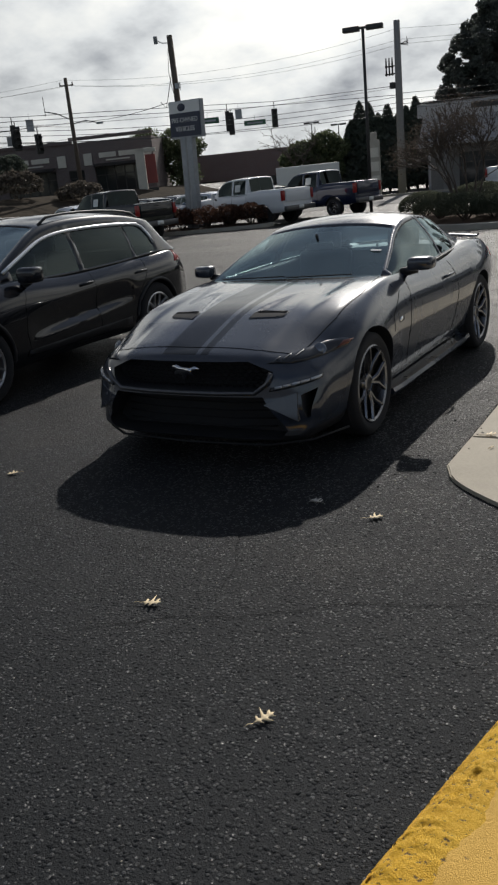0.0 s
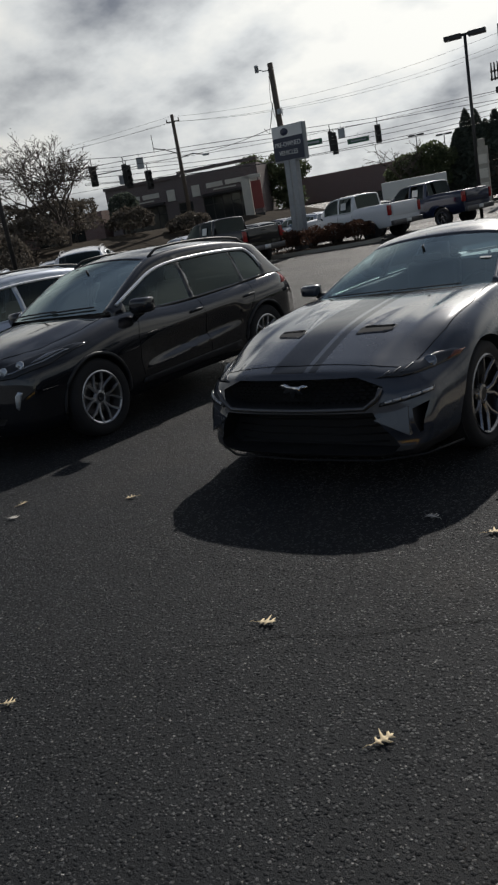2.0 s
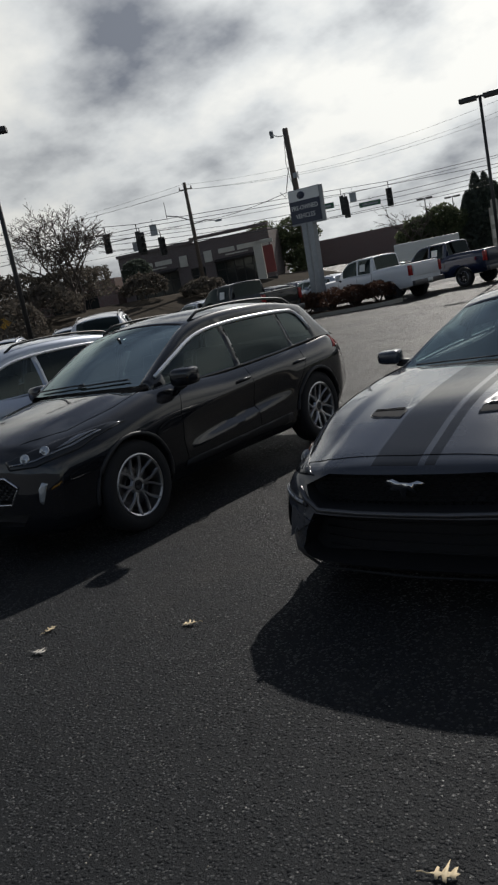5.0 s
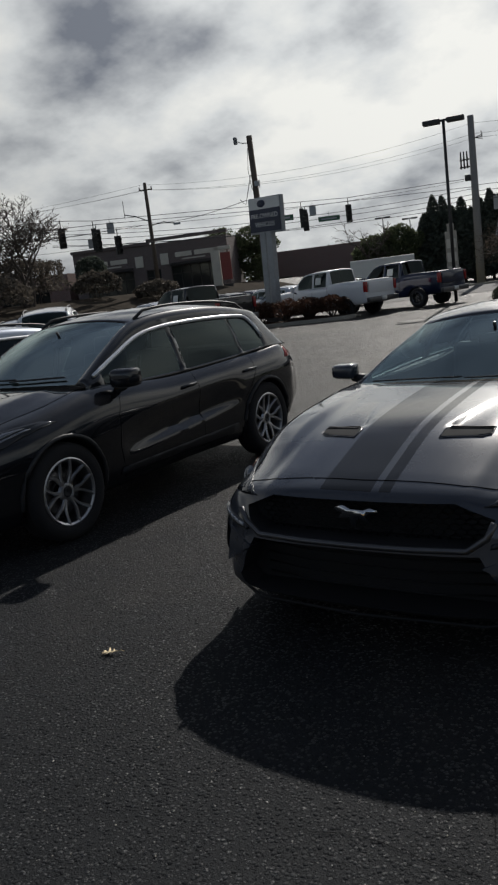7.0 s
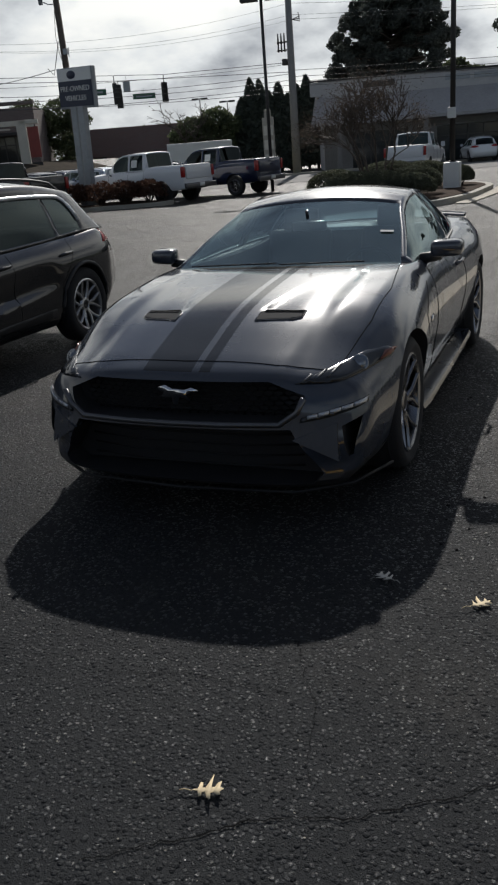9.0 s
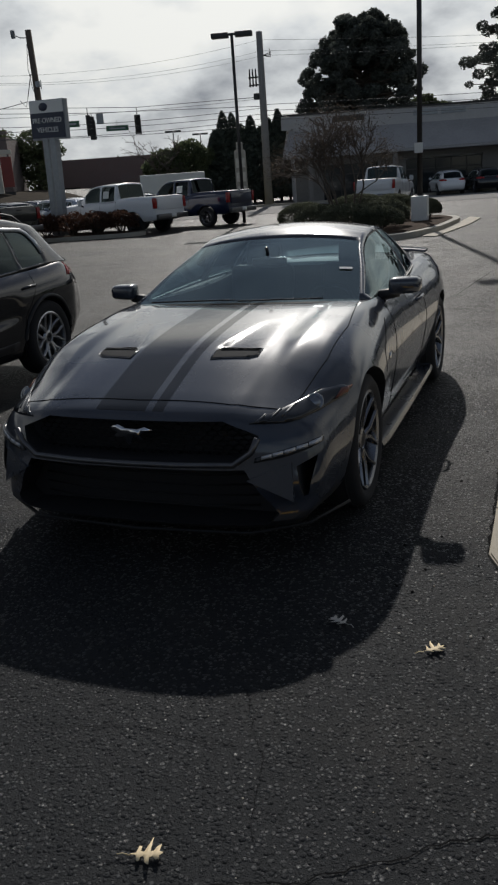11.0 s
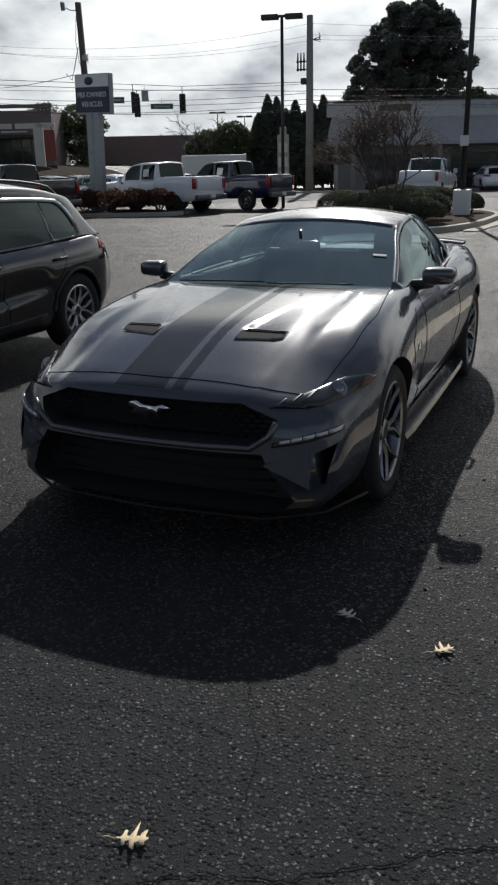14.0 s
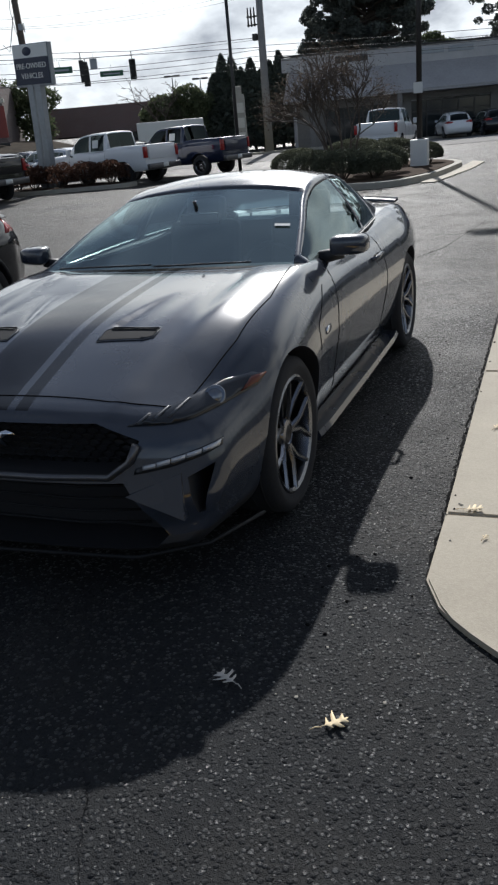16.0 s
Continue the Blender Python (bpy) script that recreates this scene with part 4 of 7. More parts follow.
        for u, y, v in ((0.560, -2.190, 0.425), (0.735, -2.090, 0.482), (0.748, -2.128, 0.318)):
            quad.append(bm.verts.new((s * u, y, v)))
        back = [bm.verts.new(v.co + Vector((0, 0.12, 0.0))) for v in quad]
        bm.faces.new(quad)
        for i in range(3):
            bm.faces.new((quad[i], quad[(i + 1) % 3], back[(i + 1) % 3], back[i]))
        bmesh.ops.recalc_face_normals(bm, faces=bm.faces[:])
        part("bumper_facet", bm, GREY_PAINT, car, smooth=False)
        # seams of hood, door and fender
        for n_, (pts, view) in enumerate((
            ([(-0.61, 0.30), (-0.66, 0.42), (-0.64, 0.66), (-0.56, 0.80), (-0.50, 0.915)], "side"),
            ([(0.60, 0.90), (0.62, 0.70), (0.56, 0.44), (0.50, 0.31)], "side"),
            ([(-1.02, 0.62), (-1.00, 0.72), (-0.72, 0.86)], "side"),
        )):
            part("door_seam", skin.seam(pts, view, s), TAR, car)
        part("hood_seam", skin.seam([(s * 0.70, -1.98), (s * 0.765, -1.6), (s * 0.775, -1.2), (s * 0.72, -0.72)], "top"), TAR, car)
        bm = bmesh.new()
        p, n = skin.hit("side", 0.42, 0.80, s)
        tube(bm, [p + Vector((0, -0.10, 0)) - n * 0.005, p + Vector((0, -0.07, 0.0)) + n * 0.028, p + Vector((0, 0.07, 0.005)) + n * 0.028, p + Vector((0, 0.10, 0.005)) - n * 0.005], 0.012, 8)
        part("door_handle", bm, GREY_PAINT, car)
        part("fender_badge", skin.patch([(-0.90, 0.66), (-0.80, 0.66), (-0.80, 0.69), (-0.90, 0.69)], "side", s, lift=0.004, cuts=1, thick=0.004), CHROME, car)
        bm = bmesh.new()
        rows = []
        for y, o in ((-1.00, 0.0), (-0.85, 0.012), (0.0, 0.016), (0.80, 0.012), (0.96, 0.0)):
            rows.append([bm.verts.new((s * (x + o), y, z)) for x, z in ((0.80, 0.216), (0.897, 0.212), (0.908, 0.185), (0.898, 0.165), (0.78, 0.16))])
        for p, q in zip(rows, rows[1:]):
            for j in range(5):
                bm.faces.new((p[j], p[(j + 1) % 5], q[(j + 1) % 5], q[j]))
        bm.faces.new(rows[0])
        bm.faces.new(rows[-1])
        bmesh.ops.recalc_face_normals(bm, faces=bm.faces[:])
        part("side_skirt", bm, GREY_PAINT, car, smooth=False)
        part("tail_lamp", skin.patch([(s * u, v) for u, v in ((0.45, 0.74), (0.78, 0.74), (0.80, 0.86), (0.48, 0.86))], "rear", lift=0.006, cuts=2), RED_LENS, car)
        vent = [(0.220, -1.745), (0.405, -1.705), (0.440, -1.675), (0.440, -1.595), (0.240, -1.625), (0.215, -1.66)]
        vp = part("hood_vent", skin.patch([(s * u, v) for u, v in vent], "top", lift=0.003, cuts=3, thick=0.01), VENT, car, "dark grey hood vent")
        bm = skin.seam([(s * u, v) for u, v in vent + vent[:1]], "top", r=0.0035, lift=0.002)
        part("vent_rim", bm, GREY_PAINT, vp)
        for k in range(2):
            v0 = -1.650 + 0.02 * k
            part("vent_slat", skin.seam([(s * 0.240, v0), (s * 0.430, v0 + 0.030)], "top", r=0.0025, lift=0.005), MESH_BLACK, vp)
        # chrome-black window trim
        bm = bmesh.new()
        tube(bm, [Vector((s * 0.002, 0, 0)) + at(y, s * 0.999) for y in [-0.62 + 0.1 * k for k in range(18)]], 0.007, 6)
        part("belt_trim", bm, BLACK_TRIM, car)
    part("hood_seam", skin.seam([(-0.70, -1.98), (-0.45, -2.035), (0, -2.05), (0.45, -2.035), (0.70, -1.98)], "top"), TAR, car)
    # rear spoiler, wipers, stickers
    bm = bmesh.new()
    run = [Vector((x, 2.02 - 0.10 * (x / 0.75) ** 2, 1.005 - 0.03 * abs(x / 0.75) ** 3)) for x in [0.72 * (k / 6 - 1) for k in range(13)]]
    tmp = bmesh.new()
    for p in run:
        for dx, dz in ((-0.09, 0.0), (0.0, 0.016), (0.10, 0.020), (0.10, 0.004), (0.0, -0.004)):
            tmp.verts.new(p + Vector((0, dx, dz)))
    tmp.verts.ensure_lookup_table()
    for r in range(12):
        for k in range(5):
            tmp.faces.new((tmp.verts[r * 5 + k], tmp.verts[r * 5 + (k + 1) % 5], tmp.verts[r * 5 + 5 + (k + 1) % 5], tmp.verts[r * 5 + 5 + k]))
    join(bm, tmp)
    for x in (-0.55, 0.55):
        box(bm, (x, 2.0, 0.975), (0.04, 0.10, 0.06), None, 0.01)
    part("rear_spoiler", bm, GREY_PAINT, car, normals=True)
    for x0, x1 in ((-0.60, -0.02), (0.0, 0.50)):
        bm = bmesh.new()
        pts = []
        for k in range(9):
            q = x0 + (x1 - x0) * k / 8
            y = -0.655 + 0.012 * k / 8
            w = at(y, 0.6 * q / 0.72)
            pts.append(w + Vector((0, -0.01, 0.010)))
        tube(bm, pts, 0.005, 6)
        part("wiper", bm, BLACK_TRIM, car)
    bm = bmesh.new()
    a, b = at(-0.33, 0.475), at(-0.33, 0.545)
    d = at(-0.308, 0.475)
    q = [bm.verts.new(v + Vector((0, -0.004, 0.006))) for v in (a, b, at(-0.308, 0.545), d)]
    bm.faces.new(q)
    part("windshield_sticker", bm, PAPER, car)
    bm = bmesh.new()
    box(bm, (-0.38, -0.46, 0.885), (0.26, 0.16, 0.004), Euler((0.05, 0.0, 0.3)).to_matrix())
    part("dash_paper", bm, PAPER, car, "white paper on the dashboard")
    # draw the nose out to its full overhang
    for ob in car.children_recursive:
        if ob.type == "MESH":
            for v in ob.data.vertices:
                if v.co.y < -1.75:
                    v.co.y -= 0.065 * smoothstep(1.75, 2.15, -v.co.y)
    return car


mustang = make_mustang(pose(0.044, 0.006, 0.0, 0, 0, -1.6))


def make_suv(m, paint, label, detail=True, scale=1.0, group=""):
    """A five-door crossover with roof rails and a chrome window line."""
    car = thing("crossover_car", m, label, "car", group)
    P = dict(
        ends=(-2.24, 2.26), cowl=-0.92, dome=0.018,
        W=[(-2.24, 0.80), (-1.9, 0.87), (-1.36, 0.915), (-0.7, 0.90), (0.5, 0.90), (1.36, 0.915), (1.9, 0.89), (2.26, 0.80)],
        prof=[(0, 0.90), (0.2, 0.965), (0.45, 0.985), (0.62, 1.0), (0.82, 0.975), (1.0, 0.88)],
        Zc=[(-2.24, 0.87), (-2.0, 0.935), (-1.5, 1.005), (-0.92, 1.06), (0.0, 1.0), (1.2, 1.03), (1.9, 1.06), (2.26, 1.04)],
        drop=[(-2.24, 0.03), (-1.7, 0.085), (-1.2, 0.06), (-0.7, 0.01), (0.5, 0.0), (2.26, 0.02)],
        zb=[(-2.24, 0.20), (-1.8, 0.21), (0, 0.24), (1.6, 0.24), (2.26, 0.32)],
        nose=[(0, 0.10), (0.1, 0.02), (0.35, 0.0), (0.6, 0.01), (0.85, 0.05), (1.0, 0.14)], nose_len=0.75, sweep=(0.08, 0.22),
        tail=[(0, 0.12), (0.3, 0.0), (0.7, 0.03), (1.0, 0.14)], tail_len=0.5, sweep_r=0.16, round=3,
        ledge=(-0.72, 0.95, 0.47, 0.60, 0.06),
        cabin=dict(hw=0.66, dash=-0.78, z=0.955, seat_z=0.50, mirror=(-0.36, 1.36)),
    )
    hubs = (-1.355, 1.355)
    body = part("body", body_solid(P, 90 if detail else 50, 24, 30 if detail else 12), [paint, BLACK_TRIM], car)
    cutters = [arch(y, 0.395, s, 0.365) for y in hubs for s in (-1, 1)]
    if detail:
        room = bmesh.new()
        box(room, (0, 0.55, 1.0), (1.40, 2.6, 1.0))
        cutters.append(room)
        g = bmesh.new()
        prism(g, [(-0.42, 0.675), (0.42, 0.675), (0.53, 0.60), (0.44, 0.475), (-0.44, 0.475), (-0.53, 0.60)], 0.40, Matrix.Translation((0, -2.52, 0)))
        cutters.append(g)
        g = bmesh.new()
        prism(g, [(-0.58, 0.40), (0.58, 0.40), (0.50, 0.31), (-0.50, 0.31)], 0.40, Matrix.Translation((0, -2.52, 0)))
        cutters.append(g)
    cut(body, cutters)
    sharp_shading(body, 38)
    skin = Skin(body)
    G = dict(
        y=(-0.92, -0.16, 1.74, 2.03), windows=[(-0.72, 0.20), (0.28, 1.12), (1.18, 1.56)], bow=0.10, top=0.80,
        zt=[(-0.92, 1.07), (-0.5, 1.30), (-0.16, 1.455), (0.2, 1.51), (0.8, 1.51), (1.3, 1.475), (1.58, 1.43), (1.76, 1.385), (1.91, 1.24), (2.03, 1.06), (2.16, 1.03)],
        ht=[(-0.92, 0.72), (-0.5, 0.67), (-0.16, 0.62), (0.8, 0.605), (1.72, 0.575), (2.10, 0.62), (2.16, 0.63)],
        hb=[(-0.92, 0.755), (-0.5, 0.79), (0.4, 0.80), (1.5, 0.80), (2.0, 0.765), (2.16, 0.715)],
        zb=[(-0.92, 1.02), (0, 0.985), (0.9, 1.0), (1.5, 1.03), (2.16, 1.02)],
        crown=[(-0.92, 0.015), (-0.16, 0.055), (0.8, 0.065), (1.7, 0.05), (2.16, 0.01)],
    )
    made, at = greenhouse(G, car, paint, WINDSHIELD_CLEAR if detail else TINTED, TINTED if not detail else SIDE_GLASS, TINTED)
    for key, ob in made.items():
        if key[:-1] in ("window_l", "window_r") and key[-1] != "0":
            ob.data.materials[0] = TINTED
    if detail:
        cabin(car, P)
    for s in (-1, 1):
        for y in hubs:
            make_wheel(car, (s * 0.795, y, 0.358), s, 0.358, 0.245, 0.22, 6 if detail else 5, SATIN if detail else DARK_RIM, 0.60, "silver split-spoke alloy rim")
        door_mirror(car, 0.955, -0.66, 1.075, s, paint, (0.20, 0.14, 0.16))
        # chrome window line
        bm = bmesh.new()
        run = [at(y, s * 0.684) for y in [-0.80 + 0.08 * k for k in range(29)]] + [at(1.51, s * 0.71), at(1.56, s * 0.78), at(1.59, s * 0.89)]
        tube(bm, [p + Vector((s * 0.010, 0, 0.004)) for p in run], 0.018, 8)
        part("window_trim", bm, BRIGHT, car, "bright chrome window line")
        bm = bmesh.new()
        run = [at(y, s * 0.55) + Vector((0, 0, 0.045 if 0 < k < 13 else 0.0)) for k, y in enumerate([-0.05 + 0.13 * j for j in range(14)])]
        tube(bm, run, 0.014, 6)
        part("roof_rail", bm, BLACK_TRIM, car)
        lampo = [(0.42, 0.785), (0.58, 0.832), (0.72, 0.874), (0.825, 0.895), (0.865, 0.870), (0.82, 0.775), (0.68, 0.725), (0.47, 0.722)]
        lamp = part("headlight", skin.patch([(s * u, v) for u, v in lampo], "front", lift=0.006, cuts=3), LENS_DARK, car)
        if detail:
            for u, v in ((0.585, 0.785), (0.695, 0.815)):
                p, n = skin.hit("front", s * u, v)
                if p is not None:
                    bm = bmesh.new()
                    tmp = bmesh.new()
                    lathe(tmp, [(0.0, 0.040), (0.016, 0.036), (0.010, 0.028), (0.022, 0.018), (0.028, 0.001)], 20)
                    q = Vector((1, 0, 0)).rotation_difference((n + Vector((0, -1.0, 0))).normalized()).to_matrix().to_4x4()
                    bmesh.ops.transform(tmp, matrix=Matrix.Translation(p + n * 0.006) @ q, verts=tmp.verts)
                    join(bm, tmp)
                    part("projector", bm, LENS, lamp)
            part("light_bar", skin.patch([(s * u, v) for u, v in ((0.47, 0.748), (0.66, 0.761), (0.79, 0.803), (0.835, 0.858), (0.822, 0.862), (0.78, 0.815), (0.66, 0.774), (0.47, 0.760))], "front", lift=0.012, cuts=2, thick=0.006), LENS_SMOKE, lamp)
            part("reflector", skin.patch([(s * u, v) for u, v in ((0.735, 0.812), (0.775, 0.825), (0.815, 0.872), (0.765, 0.866))], "front", lift=0.010, cuts=2, thick=0.006), LENS_SMOKE, lamp)
            part("fog_lamp", skin.patch([(s * u, v) for u, v in ((0.675, 0.48), (0.695, 0.455), (0.715, 0.52), (0.735, 0.60), (0.705, 0.615), (0.68, 0.57))], "front", lift=0.008, cuts=2), LENS, car)
            for pts in (
                [(-0.72, 0.30), (-0.76, 0.55), (-0.74, 0.80), (-0.66, 0.97)],
                [(0.31, 0.97), (0.33, 0.60), (0.33, 0.30)],
                [(1.22, 1.00), (1.20, 0.85), (0.98, 0.62), (0.93, 0.30), (-0.72, 0.30)],
            ):
                part("door_seam", skin.seam(pts, "side", s), TAR, car)
            part("hood_seam", skin.seam([(s * 0.46, -2.04), (s * 0.66, -1.75), (s * 0.72, -1.3), (s * 0.70, -0.96)], "top"), TAR, car)
            for y0 in (0.18, 1.10):
                bm = bmesh.new()
                p, n = skin.hit("side", y0, 0.87, s)
                tube(bm, [p + Vector((0, -0.10, 0)) - n * 0.005, p + Vector((0, -0.07, 0)) + n * 0.03, p + Vector((0, 0.07, 0.005)) + n * 0.03, p + Vector((0, 0.10, 0.005)) - n * 0.005], 0.013, 8)
                part("door_handle", bm, paint, car)
            part("lower_door_trim", skin.patch([(-0.78, 0.335), (0.86, 0.335), (0.84, 0.415), (-0.76, 0.385)], "side", s, lift=0.010, cuts=4, thick=0.02), BLACK_TRIM, car)
        part("tail_lamp", skin.patch([(s * u, v) for u, v in ((0.40, 0.90), (0.74, 0.88), (0.80, 0.95), (0.76, 1.02), (0.42, 0.98))], "rear", lift=0.008, cuts=3), RED_LENS, car)
        part("tail_lamp", skin.patch([(1.80, 0.905), (2.04, 0.90), (2.08, 1.01), (1.92, 1.02)], "side", s, lift=0.008, cuts=2), RED_LENS, car)
        # dark wheel arch lips
        for y in hubs:
            bm = bmesh.new()
            run = []
            for k in range(19):
                t = math.pi * (k / 18) * 1.16 - 0.08 * math.pi
                p, n = skin.hit("side", y + 0.403 * math.cos(t), 0.36 + 0.403 * math.sin(t), s)
                if p is not None and p.x * s > 0.6:
                    run.append(p + n * 0.002)
            if len(run) > 2:
                tube(bm, run, 0.018, 6)
            part("arch_trim", bm, BLACK_TRIM, car)
    if detail:
        bm = bmesh.new()
        for r in range(8):
            for k in range(15):
                x, z = (k - 7) * 0.07 + (0.035 if r % 2 else 0), 0.49 + r * 0.025
                if abs(x) < 0.50 - abs(z - 0.6) * 0.7:
                    box(bm, (x, -2.14 + 0.07 * (x / 0.9) ** 2, z), (0.045, 0.012, 0.014))
        part("grille_mesh", bm, GLOSS_BLACK, car)
        ring = [(-0.42, 0.675), (0.42, 0.675), (0.53, 0.60), (0.44, 0.475), (-0.44, 0.475), (-0.53, 0.60), (-0.42, 0.675)]
        fine = []
        for (a, b), (c, d) in zip(ring, ring[1:]):
            fine += [(a + (c - a) * k / 6, b + (d - b) * k / 6) for k in range(6)]
        bm = bmesh.new()
        tube(bm, [(x, -2.235 + 0.085 * (x / 0.9) ** 2 + 0.2 * (abs(x) / 0.9) ** 5 + 0.05 * max(0, z - 0.6), z) for x, z in fine + fine[:1]], 0.009, 6, cap=False)
        part("grille_frame", bm, CHROME, car)
        bm = bmesh.new()
        tmp = bmesh.new()
        lathe(tmp, [(0, 0.001), (0.006, 0.03), (0.008, 0.052), (0.0, 0.058)], 28)
        for v in tmp.verts:
            v.co.y *= 1.25
            v.co.z *= 0.55
        p, n = skin.hit("front", 0, 0.79)
        q = Vector((1, 0, 0)).rotation_difference(n).to_matrix().to_4x4()
        bmesh.ops.transform(tmp, matrix=Matrix.Translation(p + n * 0.004) @ q @ pose(0, 0, 0, 0, 0, 0), verts=tmp.verts)
        join(bm, tmp)
        part("front_badge", bm, SATIN, car, "plain oval badge")
        bm = bmesh.new()
        tube(bm, [(-0.62, -2.02, 0.285), (-0.4, -2.18, 0.272), (0.4, -2.18, 0.272), (0.62, -2.02, 0.285)], 0.011, 6)
        part("bumper_strip", bm, SATIN, car)
        for x0, x1 in ((-0.60, 0.05), (0.0, 0.55)):
            bm = bmesh.new()
            tube(bm, [at(-0.875 + 0.02 * k / 8, 0.6 * (x0 + (x1 - x0) * k / 8) / 0.72) + Vector((0, -0.01, 0.016)) for k in range(9)], 0.008, 6)
            part("wiper", bm, BLACK_TRIM, car)
        bm = bmesh.new()
        box(bm, (0.1, -0.66, 0.975), (0.34, 0.2, 0.004), Euler((0.08, 0, 0.2)).to_matrix())
        part("dash_paper", bm, PAPER, car)
    car.scale = (scale, scale, scale)
    return car


def make_pickup(m, paint, label, group=""):
    """A crew-cab pickup with an open bed."""
    car = thing("pickup_truck", m, label, "pickup truck", group)
    P = dict(
        ends=(-2.78, 3.02), cowl=-1.12, dome=0.02,
        W=[(-2.78, 0.92), (-2.4, 0.97), (-1.0, 1.0), (2.4, 1.0), (3.02, 0.98)],
        prof=[(0, 0.93), (0.2, 0.98), (0.6, 1.0), (0.85, 0.985), (1.0, 0.93)],
        Zc=[(-2.78, 1.16), (-2.5, 1.23), (-1.12, 1.31), (0, 1.30), (0.95, 1.31), (1.10, 1.42), (3.02, 1.44)],
        drop=[(-2.78, 0.05), (-1.4, 0.07), (-0.8, 0.0), (3.02, 0.0)],
        zb=[(-2.78, 0.42), (-2.2, 0.46), (2.6, 0.48), (3.02, 0.55)],
        nose=[(0, 0.06), (0.3, 0.0), (0.8, 0.02), (1.0, 0.08)], nose_len=0.5, sweep=(0.05, 0.10),
        tail=[(0, 0.0), (1.0, 0.02)], tail_len=0.2, sweep_r=0.02, round=2,
    )
    hubs = (-1.84, 1.84)
    body = part("body", body_solid(P, 60, 14, 10), [paint, BLACK_TRIM], car)
    bed = bmesh.new()
    box(bed, (0, 2.03, 1.35), (1.62, 1.78, 1.1))
    cut(body, [arch(y, 0.47, s, 0.42) for y in hubs for s in (-1, 1)] + [bed])
    sharp_shading(body, 35)
    skin = Skin(body)
    G = dict(
        y=(-1.05, -0.42, 1.0, 1.09), windows=[(-0.72, 0.10), (0.20, 0.88)], bow=0.08,
        zt=[(-1.05, 1.33), (-0.7, 1.66), (-0.42, 1.87), (0.0, 1.95), (0.9, 1.95), (1.0, 1.92), (1.09, 1.40), (1.12, 1.36)],
        ht=[(-1.05, 0.84), (-0.42, 0.77), (0.9, 0.76), (1.12, 0.80)],
        hb=[(-1.05, 0.88), (0, 0.92), (1.0, 0.92), (1.12, 0.90)],
        zb=[(-1.05, 1.29), (1.12, 1.31)],
        crown=[(-1.05, 0.01), (0, 0.05), (0.9, 0.05), (1.12, 0.0)],
    )
    greenhouse(G, car, paint, TINTED, TINTED, TINTED)
    for s in (-1, 1):
        for y in hubs:
            make_wheel(car, (s * 0.86, y, 0.405), s, 0.405, 0.255, 0.27, 6, DARK_RIM, 0.4)
        door_mirror(car, 1.13, -0.80, 1.36, s, paint, (0.20, 0.14, 0.26))
        bm = bmesh.new()
        box(bm, (s * 0.93, 2.965, 1.16), (0.13, 0.14, 0.40), None, 0.015)
        part("tail_lamp", bm, RED_LENS, car)
        for pts in ([(-0.95, 0.55), (-0.95, 1.2)], [(0.14, 0.55), (0.14, 1.2)], [(0.98, 0.55), (0.98, 1.3)]):
            part("door_seam", skin.seam(pts, "side", s, r=0.006), TAR, car)
        bm = bmesh.new()
        box(bm, (s * 0.62, -2.72, 0.98), (0.42, 0.12, 0.26), None, 0.03)
        part("headlight", bm, LENS, car)
    bm = bmesh.new()
    box(bm, (0, 3.08, 0.64), (1.90, 0.16, 0.20), None, 0.03)
    part("rear_bumper", bm, BUMPER, car)
    bm = bmesh.new()
    box(bm, (0, 3.165, 0.66), (0.31, 0.01, 0.15))
    part("number_plate", bm, PAPER, car)
    bm = bmesh.new()
    box(bm, (0, 3.02, 1.12), (1.60, 0.035, 0.44), None, 0.02)
    box(bm, (0, 3.03, 1.31), (0.26, 0.03, 0.05), None, 0.01)
    part("tailgate", bm, paint, car)
    bm = bmesh.new()
    box(bm, (0, -2.78, 0.95), (0.95, 0.06, 0.36), None, 0.02)
    part("grille", bm, BLACK_TRIM, car)
    bm = bmesh.new()
    box(bm, (0, -2.80, 0.62), (1.85, 0.18, 0.22), None, 0.04)
    part("front_bumper", bm, SATIN, car)
    bm = bmesh.new()
    q = [bm.verts.new(v) for v in ((0.935, 0.32, 1.46), (0.935, 0.62, 1.46), (0.865, 0.62, 1.74), (0.865, 0.32, 1.74))]
    bm.faces.new(q)
    part("window_sheet", bm, PAPER, car)
    return car


escape = make_suv(pose(-3.60, 0.05, 0, 0, 0, -0.6), BLACK_PAINT, "glossy black compact crossover with chrome window line", group="crossovers parked in a row")
silver = make_suv(pose(-6.45, 0.15, 0, 0, 0, -0.6), SILVER_PAINT, "pale silver blue compact crossover with black roof rails", group="crossovers parked in a row")

# ---------------------------------------------------------------- ground


def ground_height(x, y):
    """The lot is level; the land beyond the road rises to the west."""
    return 2.3 * smoothstep(-29.0, -40.0, x) * smoothstep(2.0, 12.0, y + 0.15 * x + 6)


def grid_sheet(name, xs, ys, lift, mat, inside=None):
    bm = bmesh.new()
    vs = {}
    for i, x in enumerate(xs):
        for j, y in enumerate(ys):
            vs[i, j] = bm.verts.new((x, y, ground_height(x, y) + lift))
    for i in range(len(xs) - 1):
        for j in range(len(ys) - 1):
            if inside is None or inside((xs[i] + xs[i + 1]) / 2, (ys[j] + ys[j + 1]) / 2):
                bm.faces.new((vs[i, j], vs[i + 1, j], vs[i + 1, j + 1], vs[i, j + 1]))
    return part(name, bm, mat)


def steps(*runs):
    out = []
    for a, b, n in runs:
        out += [a + (b - a) * k / n for k in range(n)]
    return out + [runs[-1][1]]


